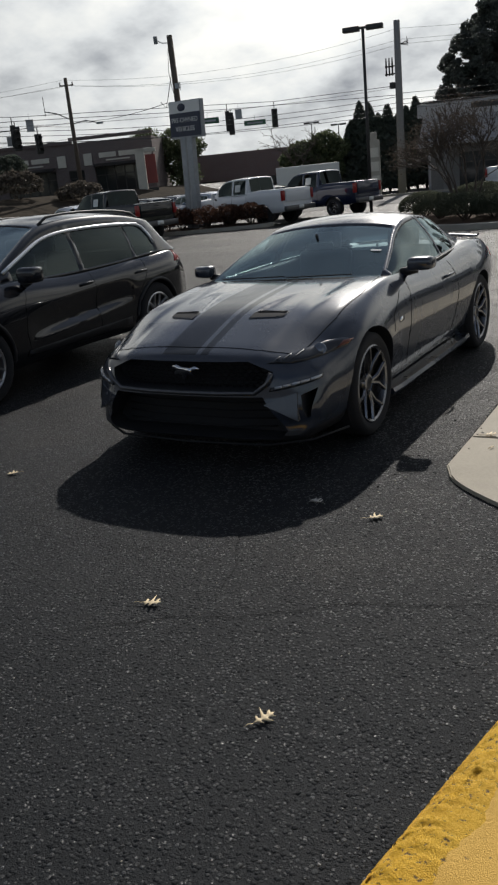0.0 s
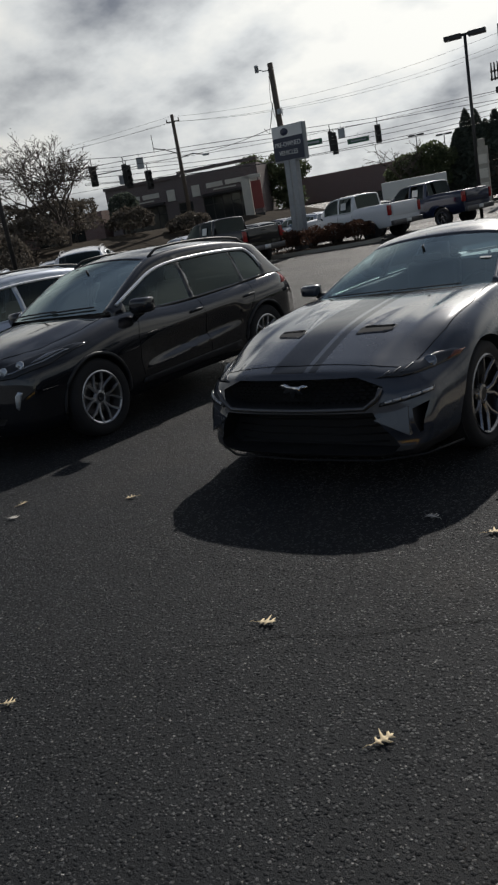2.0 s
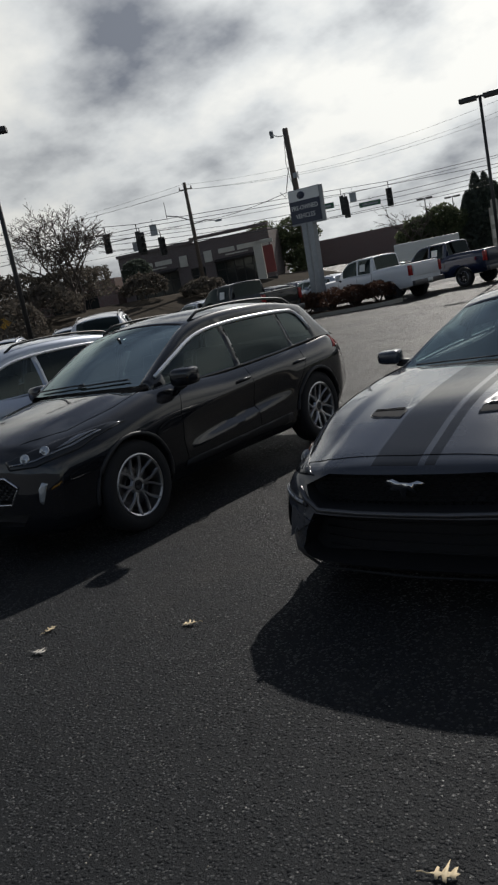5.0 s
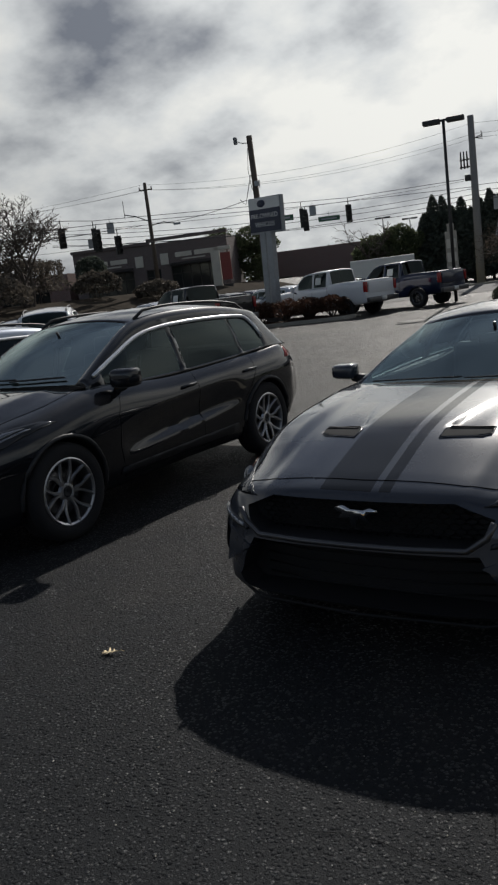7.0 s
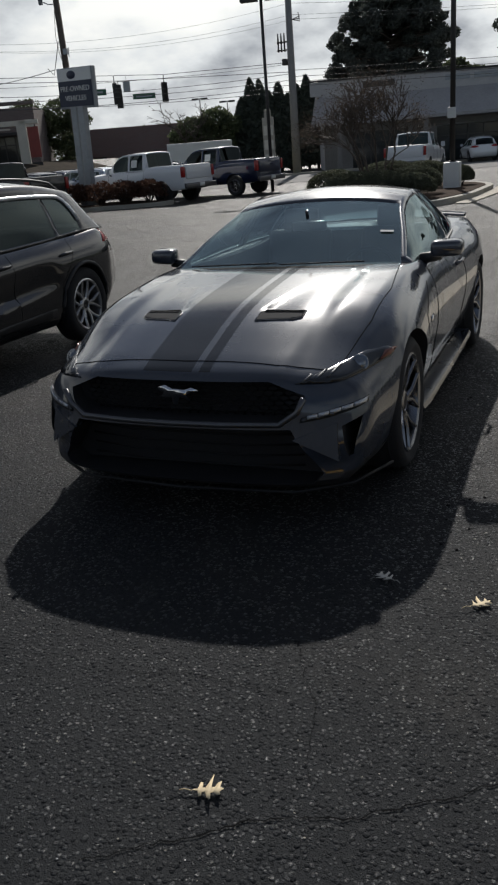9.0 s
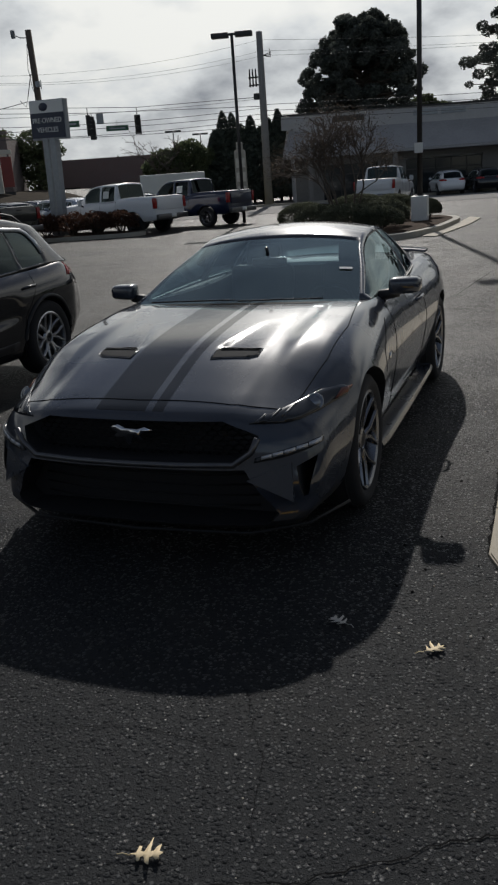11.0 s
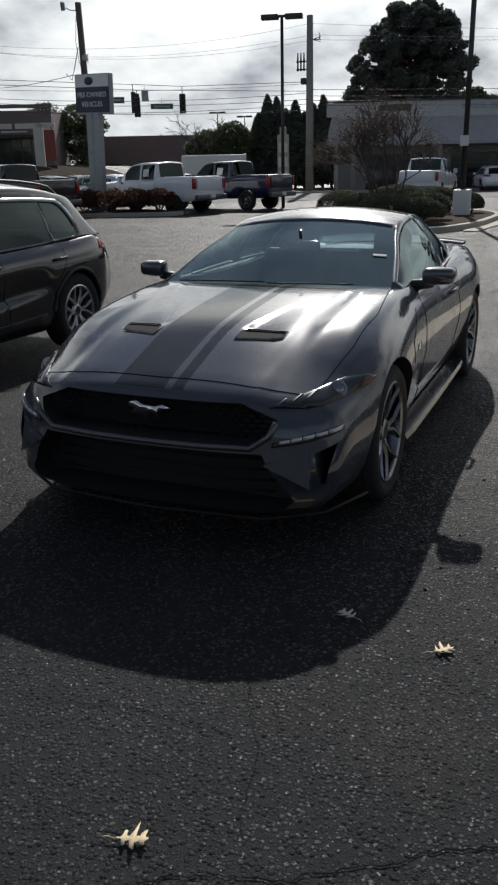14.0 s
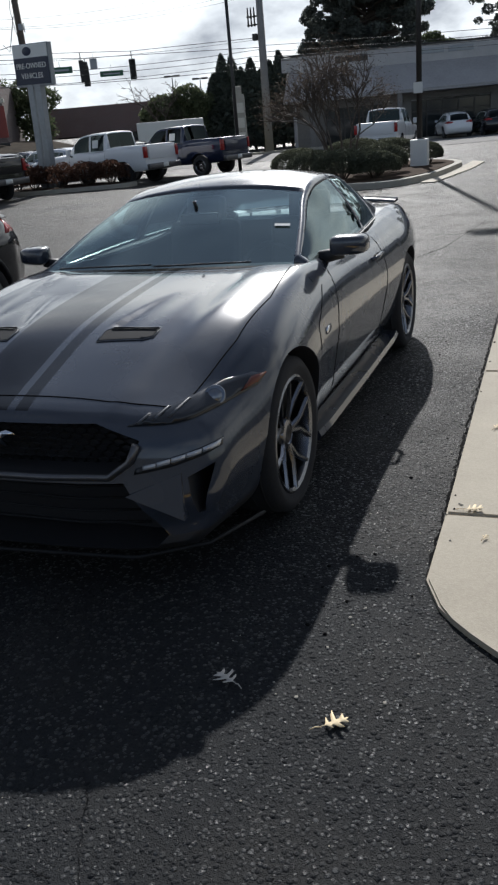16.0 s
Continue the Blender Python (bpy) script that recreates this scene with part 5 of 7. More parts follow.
ground = tagged(grid_sheet("ground", steps((-1500, -120, 8), (-120, 40, 80), (40, 1500, 8)), steps((-1500, -30, 8), (-30, 110, 70), (110, 1500, 8)), 0.0, ASPHALT), "dark worn asphalt parking lot with embedded stones", "ground", kind="structure")


def along(p, d, s, o):
    """A point s metres along direction d from p and o metres to its left."""
    return Vector((p[0] + d[0] * s - d[1] * o, p[1] + d[1] * s + d[0] * o, 0))


ROAD_P, ROAD_D = (-3.0, 39.5), Vector((0.955, 0.296))


def strip(name, o0, o1, s0, s1, lift, mat, height=None, n=60):
    """A band along the road, flat or as a raised kerb."""
    bm = bmesh.new()
    rows = []
    for k in range(n + 1):
        s = s0 + (s1 - s0) * k / n
        a, b = along(ROAD_P, ROAD_D, s, o0), along(ROAD_P, ROAD_D, s, o1)
        za, zb = ground_height(a.x, a.y), ground_height(b.x, b.y)
        if height is None:
            rows.append([bm.verts.new((a.x, a.y, za + lift)), bm.verts.new((b.x, b.y, zb + lift))])
        else:
            rows.append([bm.verts.new((a.x, a.y, za)), bm.verts.new((a.x, a.y, za + height)), bm.verts.new((b.x, b.y, zb + height)), bm.verts.new((b.x, b.y, zb))])
    for p, q in zip(rows, rows[1:]):
        for j in range(len(p) - 1):
            bm.faces.new((p[j], q[j], q[j + 1], p[j + 1]))
    return part(name, bm, mat, smooth=False, normals=True)


tagged(strip("road", 1.2, 14.5, -20, 140, 0.012, ROAD), "pale sunlit asphalt main road", "road", kind="structure")
tagged(strip("verge_near", -2.2, 0.6, 6.0, 140, 0.05, GRASS), "dry winter grass verge", "grass", kind="structure")
tagged(strip("verge_far", 14.9, 19.0, -20, 140, 0.05, GRASS), "dry winter grass verge", "grass", kind="structure")
tagged(strip("kerb_near", 0.85, 1.1, 4.0, 140, 0, CURB, 0.15), "grey concrete road kerb", "kerb", kind="structure")
tagged(strip("kerb_far", 14.6, 14.85, -20, 140, 0, CURB, 0.15), "grey concrete road kerb", "kerb", kind="structure")


tagged(grid_sheet("bank", steps((-110, -20, 60)), steps((4, 60, 40)), 0.10, SCRUB, lambda x, y: x < -22.5 - 0.12 * (y - 8) and ground_height(x, y) > 0.05), "dark leaf-strewn bank of winter scrub", "ground", kind="structure")


def raised(name, outline, z0, z1, mat, edge=None, label="", category="", bevel=0.02):
    """A slab with a rounded top edge."""
    bm = bmesh.new()
    lo = [bm.verts.new((x, y, z0)) for x, y in outline]
    hi = [bm.verts.new((x, y, z1)) for x, y in outline]
    n = len(outline)
    top = bm.faces.new(hi)
    for i in range(n):
        bm.faces.new((lo[i], lo[(i + 1) % n], hi[(i + 1) % n], hi[i]))
    if bevel:
        bmesh.ops.bevel(bm, geom=list(top.edges), offset=bevel, segments=3, affect="EDGES", profile=0.6)
    return tagged(part(name, bm, mat, smooth=False, normals=True), label, category, kind="structure")


def rounded(pts, n=6, r=0.35):
    """Cuts the corners of an outline with arcs."""
    out = []
    m = len(pts)
    for i in range(m):
        a, b, c = Vector(pts[i - 1]), Vector(pts[i]), Vector(pts[(i + 1) % m])
        rr = min(r, (a - b).length * 0.45, (c - b).length * 0.45)
        p, q = b + (a - b).normalized() * rr, b + (c - b).normalized() * rr
        for k in range(n + 1):
            t = k / n
            v = p * (1 - t) ** 2 + b * 2 * t * (1 - t) + q * t * t
            out.append((v.x, v.y))
    return out


# concrete walk in slabs with open joints
def slab(y0, y1, x1, first=False):
    def ex(y):
        return 1.542 + 0.0127 * (y + 2.0)

    if first:
        x0 = ex(-2.0)
        out = [(ex(y1), y1), (x0 - 0.005, -1.95)] + [(x0 + 0.02 + 0.55 * (k / 8) ** 1.3, -2.02 - 0.55 * (k / 8) ** 0.85) for k in range(1, 9)] + [(x1, -2.9), (x1, y1)]
    else:
        out = [(ex(y1), y1), (ex(y0), y0), (x1, y0), (x1, y1)]
    bm = bmesh.new()
    lo = [bm.verts.new((x, y, -0.02)) for x, y in out]
    hi = [bm.verts.new((x, y, 0.024)) for x, y in out]
    n = len(out)
    top = bm.faces.new(hi)
    for i in range(n):
        bm.faces.new((lo[i], lo[(i + 1) % n], hi[(i + 1) % n], hi[i]))
    bmesh.ops.bevel(bm, geom=list(top.edges), offset=0.008, segments=2, affect="EDGES")
    bmesh.ops.recalc_face_normals(bm, faces=bm.faces[:])
    return bm


pavement = new("pavement")
tagged(pavement, "tan concrete walk with tooled joints", "pavement", kind="structure")
joints = [-3.0, -1.42, 0.62, 2.70, 4.75, 6.60]
for k in range(5):
    part("slab", slab(joints[k] + 0.008, joints[k + 1] - 0.008, 4.6, first=(k == 0)), CONCRETE, pavement, smooth=False)

# painted kerb beside the camera's start
painted_kerb = tagged(new("painted_kerb"), "yellow painted kerb with rough worn edge", "kerb", kind="structure")
d = Vector((0.19, 0.80, 0)).normalized()
side = Vector((d.y, -d.x, 0))
PROFILE = ((0.0, -0.01), (0.0, 0.006), (0.012, 0.018), (0.025, 0.030), (0.04, 0.040), (0.055, 0.050), (0.07, 0.057), (0.085, 0.063), (0.10, 0.068), (0.118, 0.072), (0.14, 0.075), (0.17, 0.0755), (0.22, 0.077), (0.5, 0.079), (1.6, 0.082))


def kerb_strip(name, cols, mat):
    bm = bmesh.new()
    rows = []
    for k in range(-240, 221):
        p = Vector((2.03, -5.15, 0)) + d * (k * 0.009)
        row = []
        for q in cols:
            o, z = PROFILE[q]
            w = p + side * o
            rough = 0.026 * max(0.0, 1 - o / 0.17)
            n1 = noise.noise(w * 32) * rough + noise.noise(w * 85) * rough * 0.8 - rough * 0.5 * max(0.0, noise.noise(w * 19 + Vector((7, 3, 1))) - 0.15) * 3
            if q == 11:
                w = w + side * (0.035 * noise.noise(p * 9) + 0.02 * noise.noise(p * 27))
            row.append(bm.verts.new((w.x + side.x * n1 * 0.7, w.y + side.y * n1 * 0.7, z + (n1 if q > 0 else 0))))
        rows.append(row)
    for p, q in zip(rows, rows[1:]):
        for j in range(len(cols) - 1):
            bm.faces.new((p[j], p[j + 1], q[j + 1], q[j]))
    part(name, bm, mat, painted_kerb, normals=True)


kerb_strip("kerb_edge", range(0, 12), YELLOW)
kerb_strip("kerb_top", range(11, 15), OCHRE)

# planting island with kerb and hedges
ISLAND = rounded([(-7.6, 22.6), (-6.2, 18.6), (-3.6, 15.9), (-1.5, 15.6), (-0.70, 18.0), (-0.38, 22.4), (-1.2, 24.6), (-4.5, 25.4)], 6, 1.0)
ctr = Vector((-3.6, 20.2))
raised("island_kerb", ISLAND, 0.0, 0.15, CURB, label="worn concrete kerb round the planting island", category="kerb", bevel=0.03)
raised("island_soil", [tuple(ctr + (Vector(p) - ctr) * 0.93) for p in ISLAND], 0.10, 0.165, MULCH, label="dark mulch in the planting island", category="soil", bevel=0.0)
raised("island_apron", rounded([(-0.98, 16.5), (-0.60, 16.4), (-0.05, 20.5), (0.12, 23.4), (-0.30, 24.4), (-0.45, 21.5)], 4, 0.12), 0.0, 0.03, CONCRETE, label="pale concrete gutter apron at the island", category="kerb", bevel=0.005)
BED = rounded([(-18.4, 23.2), (-16.2, 22.6), (-12.9, 23.6), (-12.6, 24.6), (-15.5, 26.0), (-18.2, 25.4)], 5, 0.7)
bctr = Vector((-15.6, 24.2))
raised("bed_kerb", BED, 0.0, 0.15, CURB, label="concrete kerb round the sign bed", category="kerb", bevel=0.03)
raised("bed_soil", [tuple(bctr + (Vector(p) - bctr) * 0.92) for p in BED], 0.10, 0.165, MULCH, label="dark mulch in the sign bed", category="soil", bevel=0.0)


UNSEEN_WALL = plain("blue_grey_unseen_wall", (0.075, 0.085, 0.10), 0.6, grain=3.0, amount=0.2)

# unseen plain wall added behind the viewer: closes the lot, gives fill and reflections
bm = bmesh.new()
box(bm, (-8.0, -16.0, 1.9), (90.0, 0.5, 3.8))
tagged(part("wall_south", bm, UNSEEN_WALL, smooth=False), "unseen plain blue grey wall added behind the viewer", "wall", kind="structure")


# ---------------------------------------------------------------- plants


def leaf_quads(bm, centres, size, rng, flat=0.0):
    for c in centres:
        n = Vector((rng.gauss(0, 1), rng.gauss(0, 1), rng.gauss(0, 1) + flat)).normalized()
        a = n.orthogonal().normalized()
        a.rotate(Matrix.Rotation(rng.uniform(0, 6.28), 3, n))
        b = n.cross(a)
        s = size * rng.uniform(0.6, 1.35)
        k = rng.uniform(0.35, 0.7)
        p = [c - a * s, c + b * s * k, c + a * s * 1.1, c - b * s * k]
        bm.faces.new([bm.verts.new(v) for v in p])


def hedge(x, y, rx, ry, h, z0, seed, mat=None, label="clipped round evergreen hedge bush", n=7000, size=0.038, group="island hedges", wild=0.16, name="hedge_bush"):
    rng = random.Random(seed)
    e = thing(name, pose(x, y, z0), label, "bush", group)
    bm = bmesh.new()
    for k in range(7):
        t = k * 0.9 + seed
        tube(bm, [(0.05 * math.cos(t), 0.05 * math.sin(t), 0), (rx * 0.5 * math.cos(t), ry * 0.5 * math.sin(t), h * 0.55), (rx * 0.75 * math.cos(t), ry * 0.75 * math.sin(t), h * 0.8)], 0.018, 5, 0.006)
    part("stem", bm, BARK, e)
    bm = bmesh.new()
    pts = []
    for _ in range(n):
        u = Vector((rng.gauss(0, 1), rng.gauss(0, 1), rng.gauss(0, 1))).normalized()
        if u.z < -0.35:
            u.z = -u.z
        lump = 1 + wild * noise.noise(u * 2.3 + Vector((seed, 0, 0))) + wild * 0.6 * noise.noise(u * 6 + Vector((0, seed, 0)))
        r = rng.uniform(0.88, 1.0) * lump
        pts.append(Vector((u.x * rx * r, u.y * ry * r, h * 0.45 + u.z * h * 0.55 * r)))
    leaf_quads(bm, pts, size, rng)
    part("foliage", bm, mat or LEAF_HEDGE, e, smooth=False)
    return e


def limbs(bm, rng, p, d, length, r, depth, tips, droop=0.0, spread=0.6, split=3, twig=0.011):
    """Branching limbs; collects the tips."""
    pts = [p]
    q = p.copy()
    for _ in range(3):
        d = (d + Vector((rng.gauss(0, 0.13), rng.gauss(0, 0.13), rng.gauss(0, 0.08) - droop))).normalized()
        q = q + d * length / 3
        pts.append(q.copy())
    tube(bm, pts, max(r, twig), 5 if depth else 4, max(r * 0.55, twig), cap=False)
    if depth == 0:
        tips.append(q)
        return
    for k in range(split):
        nd = (d + Vector((rng.gauss(0, spread), rng.gauss(0, spread), rng.gauss(0.12, spread * 0.6)))).normalized()
        limbs(bm, rng, pts[rng.choice((2, 3))], nd, length * rng.uniform(0.55, 0.8), r * 0.55, depth - 1, tips, droop, spread, split)


def bare_tree(x, y, z, h, seed, label, leaves=0, leaf_mat=None, stems=1, depth=4, name="bare_tree", r=None, spread=0.55, leaf_size=0.06):
    rng = random.Random(seed)
    e = thing(name, pose(x, y, z), label, "tree")
    bm = bmesh.new()
    tips = []
    for s in range(stems):
        t = 6.28 * s / stems + seed
        lean = 0.25 if stems > 1 else 0.04
        d = Vector((lean * math.cos(t), lean * math.sin(t), 1)).normalized()
        limbs(bm, rng, Vector((0.05 * math.cos(t) * stems, 0.05 * math.sin(t) * stems, -0.05)), d, h * 0.36, r or h * 0.022, depth, tips, 0.0, spread, 3)
    part("trunk", bm, TWIG, e)
    if leaves:
        bm = bmesh.new()
        pts = []
        for _ in range(leaves):
            c = rng.choice(tips)
            pts.append(c + Vector((rng.gauss(0, 0.2), rng.gauss(0, 0.2), rng.gauss(0, 0.2))))
        leaf_quads(bm, pts, leaf_size, rng)
        part("foliage", bm, leaf_mat, e, smooth=False)
    return e


def clump_tree(x, y, z, h, trunk, blobs, seed, leaf, label, size=0.22, n=5200, name="evergreen_tree"):
    """A trunk, limbs to each clump, and a crown of leaf clumps with gaps. blobs: (dx, dy, z, radius)."""
    rng = random.Random(seed)
    e = thing(name, pose(x, y, z), label, "tree")
    bm = bmesh.new()
    tube(bm, [(0, 0, -0.1), (0.1, 0, h * 0.3), (-0.1, 0.1, h * 0.65), (0, 0, h * 0.93)], trunk, 8, trunk * 0.25)
    for bx, by, bz, br in blobs:
        tube(bm, [(0, 0, max(0.5, bz - br * 0.9)), (bx * 0.5, by * 0.5, bz - br * 0.3), (bx, by, bz)], trunk * 0.3, 5, trunk * 0.08)
    part("trunk", bm, BARK, e)
    bm = bmesh.new()
    vol = sum(b[3] ** 2 for b in blobs)
    pts = []
    for bx, by, bz, br in blobs:
        for _ in range(int(n * br**2 / vol)):
            u = Vector((rng.gauss(0, 1), rng.gauss(0, 1), rng.gauss(0, 1))).normalized()
            lump = 1 + 0.35 * noise.noise(u * 2.0 + Vector((bx, by, seed)))
            rr = br * rng.uniform(0.45, 1.0) ** 0.6 * lump
            pts.append(Vector((bx, by, bz)) + Vector((u.x * rr, u.y * rr, u.z * rr * 0.75)))
    leaf_quads(bm, pts, size, rng, 0.3)
    part("crown", bm, leaf, e, smooth=False)
    return e


def cypress(x, y, z, h, r, seed):
    rng = random.Random(seed)
    e = thing("cypress_tree", pose(x, y, z), "dark narrow pointed evergreen tree", "tree", "row of cypress trees")
    bm = bmesh.new()
    tube(bm, [(0, 0, -0.1), (0, 0, h * 0.8)], 0.14, 6, 0.03)
    part("trunk", bm, BARK, e)
    bm = bmesh.new()
    pts = []
    for _ in range(5200):
        k = rng.random() ** 0.8
        t = rng.uniform(0, 6.28)
        w = r * (1 - k) ** 0.75 * (1 + 0.25 * noise.noise(Vector((math.cos(t) * 2, math.sin(t) * 2, k * 7 + seed)))) * rng.uniform(0.55, 1.0)
        pts.append(Vector((w * math.cos(t), w * math.sin(t), 0.3 + k * (h - 0.3))))
    leaf_quads(bm, pts, 0.20, rng)
    part("crown", bm, LEAF_CYPRESS, e, smooth=False)
    return e


for k, (x, y, rx, ry, h) in enumerate(((-6.1, 20.6, 1.05, 1.0, 0.95), (-4.9, 18.9, 1.0, 0.95, 0.9), (-3.5, 17.4, 1.05, 0.95, 0.92), (-4.2, 21.6, 1.3, 1.0, 1.1), (-2.6, 18.9, 0.95, 0.95, 0.95), (-2.4, 17.2, 0.85, 0.8, 0.8), (-2.9, 22.2, 1.1, 0.9, 1.0), (-1.5, 22.4, 0.55, 0.55, 0.75))):
    hedge(-1.5 + (x + 1.5) * 0.80, y, rx * 0.83, ry * 0.84, h * 0.86, 0.14, 11 + k, n=15000, size=0.022, wild=0.035)
for k, (x, y, w) in enumerate(((-17.6, 23.9, 0.75), (-16.6, 23.5, 0.8), (-15.5, 23.6, 0.8), (-14.6, 23.9, 0.75), (-13.6, 24.1, 0.7), (-17.0, 24.8, 0.8), (-15.0, 24.9, 0.8), (-13.9, 24.8, 0.6))):
    hedge(x, y, w, w * 0.9, 0.85, 0.14, 41 + k, LEAF_RED, "loose shrub with reddish winter leaves", 1300, 0.05, "shrubs under the sign", 0.3, "red_shrub")
bare_tree(-3.75, 20.2, 0.14, 3.7, 5, "leafless multi-stem ornamental tree with brown seed heads", 9000, LEAF_SEED, 6, 4, "crape_myrtle", 0.045, 0.42, 0.022)
bare_tree(-38.4, 30.8, 2.2, 6.9, 9, "large leafless street tree with dense twigs", 1500, LEAF_SEED, 4, 6, "bare_tree", 0.15, 0.60, 0.045)
bare_tree(-49.5, 26.0, 2.2, 6.0, 15, "small leafless tree on the rise", 0, None, 1, 5, "bare_tree", 0.16, 0.6)
bare_tree(-25.3, 9.4, 0.2, 9.5, 21, "leafless tree with thin twigs", 300, LEAF_BROWN, 1, 5, "bare_tree", 0.16, 0.6, 0.08)
bare_tree(-29.0, 62.0, 0.0, 8.2, 23, "leafless tree beside the junction", 0, None, 1, 5, "bare_tree", 0.16, 0.55)
bare_tree(-11.0, 84.0, 0.0, 11.0, 25, "leafless tree behind the shop", 0, None, 1, 5, "bare_tree", 0.2, 0.55)
for k in range(9):
    cypress(-24.9 + 0.78 * k, 65.5 + 0.2 * k, 0, 6.2 + 1.3 * ((k * 7) % 5) / 4 + (0.8 if k == 1 else 0), 1.9, 60 + k)


def crown(seed, n, half, z0, z1, top_r, size):
    """Many small clumps inside a ragged crown outline."""
    rng = random.Random(seed)
    out = []
    for k in range(n):
        q = (k + 0.5) / n
        z = z0 + (z1 - z0) * q
        w = half * (1 - abs(q - 0.38) ** 1.6 * top_r) * rng.uniform(0.25, 1.0)
        t = rng.uniform(0, 6.28)
        out.append((w * math.cos(t), w * math.sin(t), z + rng.uniform(-0.3, 0.3), size * rng.uniform(0.6, 1.25)))
    return out


clump_tree(-12.5, 69.5, 0, 14.4, 0.35, crown(3, 300, 5.6, 4.8, 14.2, 1.35, 0.66), 3, LEAF_PINE, "tall dark pine with a broad ragged crown", 0.135, 120000, "pine_tree")
clump_tree(-1.0, 80.5, 0, 15.2, 0.30, crown(8, 85, 4.6, 6.0, 14.8, 1.4, 0.6), 4, LEAF_PINE, "tall ragged pine with open branches", 0.11, 26000, "pine_tree")
clump_tree(7.5, 79.0, 0, 15.5, 0.30, crown(12, 85, 4.6, 5.0, 15.0, 1.4, 0.65), 5, LEAF_PINE, "tall ragged pine with open branches", 0.12, 24000, "pine_tree")
clump_tree(16.0, 80.0, 0, 16.5, 0.30, crown(14, 52, 5.0, 5.0, 16.0, 1.4, 0.9), 7, LEAF_PINE, "tall ragged pine with open branches", 0.16, 15000, "pine_tree")
clump_tree(-8.2, 78.0, 0, 8.8, 0.25, [(0, 0, 7.6, 1.2), (-1.3, 0, 6.9, 1.2), (1.5, 0, 6.8, 1.3)], 6, LEAF_OAK, "dark rounded evergreen tree", 0.15, 7000)
for k, (x, y, h, w) in enumerate(((-28.6, 63.0, 5.0, 1.4), (-26.6, 63.5, 5.6, 1.4), (-47.0, 65.4, 5.8, 1.9), (-42.0, 63.5, 5.4, 1.8), (-62.0, 40.0, 5.6, 2.6), (-70.0, 36.0, 5.2, 2.6), (-56.0, 30.0, 5.0, 2.4))):
    z = ground_height(x, y)
    clump_tree(x, y, z, h, 0.16, [(0, 0, h - w * 0.7, w), (-w * 0.8, 0, h - w * 1.1, w * 0.8), (w * 0.8, 0.2, h - w * 1.05, w * 0.8), (0, 0, h - w * 1.8, w), (w * 0.3, 0, max(1.0, h - w * 2.4), w * 0.9)], 80 + k, LEAF_WINTER if k > 3 else LEAF_OAK, "brown winter thicket on the rise" if k > 3 else "dark evergreen tree in the distance", 0.15, 6500)
hedge(-42.2, 40.8, 1.25, 1.25, 3.3, ground_height(-42.2, 40.5), 90, LEAF_CYPRESS, "large rounded evergreen shrub", 2600, 0.11, "", 0.15, "evergreen_shrub")
for k, (x, y, w, h) in enumerate(((-41.5, 33.0, 2.4, 3.2), (-44.0, 36.5, 2.6, 3.4), (-36.8, 26.6, 2.2, 2.4), (-40.2, 27.8, 2.4, 3.0), (-38.8, 37.6, 1.6, 1.9), (-36.0, 40.6, 1.5, 1.5), (-46.0, 29.0, 2.8, 3.6))):
    hedge(x, y, w, w, h, ground_height(x, y), 200 + k, LEAF_WINTER, "tangled brown winter scrub on the bank", 2600, 0.11, "scrub on the bank", 0.3, "winter_shrub")
hedge(-33.3, 21.5, 1.6, 1.6, 2.6, ground_height(-33.3, 21.5), 91, LEAF_WINTER, "tangled brown winter scrub", 1800, 0.11, "", 0.2, "evergreen_shrub")
hedge(-38.6, 22.0, 2.2, 1.8, 3.0, ground_height(-38.6, 22), 92, LEAF_WINTER, "tangled brown winter scrub", 1800, 0.11, "", 0.2, "evergreen_shrub")

# distant woods on the skyline
rng = random.Random(5)
bm = bmesh.new()
pts = []
for k in range(260):
    t = radians(rng.uniform(20, 150))
    dist = rng.uniform(110, 150)
    c = Vector((dist * math.cos(t), dist * math.sin(t), 0))
    top = rng.uniform(3.0, 6.5)
    for _ in range(45):
        pts.append(c + Vector((rng.gauss(0, 2.2), rng.gauss(0, 2.2), rng.uniform(0, top))))
leaf_quads(bm, pts, 0.55, rng)
tagged(part("distant_woods", bm, LEAF_OAK, smooth=False), "dark line of distant woods", "trees", kind="stuff")

# ---------------------------------------------------------------- buildings


def wall_with_openings(w, h, t, openings):
    """A wall in local x and z, t thick towards +y, with openings (x0, x1, z0, z1) right through."""
    xs = sorted({0.0, w, *[v for o in openings for v in o[:2]]})
    zs = sorted({0.0, h, *[v for o in openings for v in o[2:]]})
    bm = bmesh.new()
    for a, b in zip(xs, xs[1:]):
        for c, d in zip(zs, zs[1:]):
            xm, zm = (a + b) / 2, (c + d) / 2
            if not any(o[0] < xm < o[1] and o[2] < zm < o[3] for o in openings):
                box(bm, (xm, t / 2, zm), (b - a, t, d - c))
    bmesh.ops.remove_doubles(bm, verts=bm.verts[:], dist=0.001)
    return bm


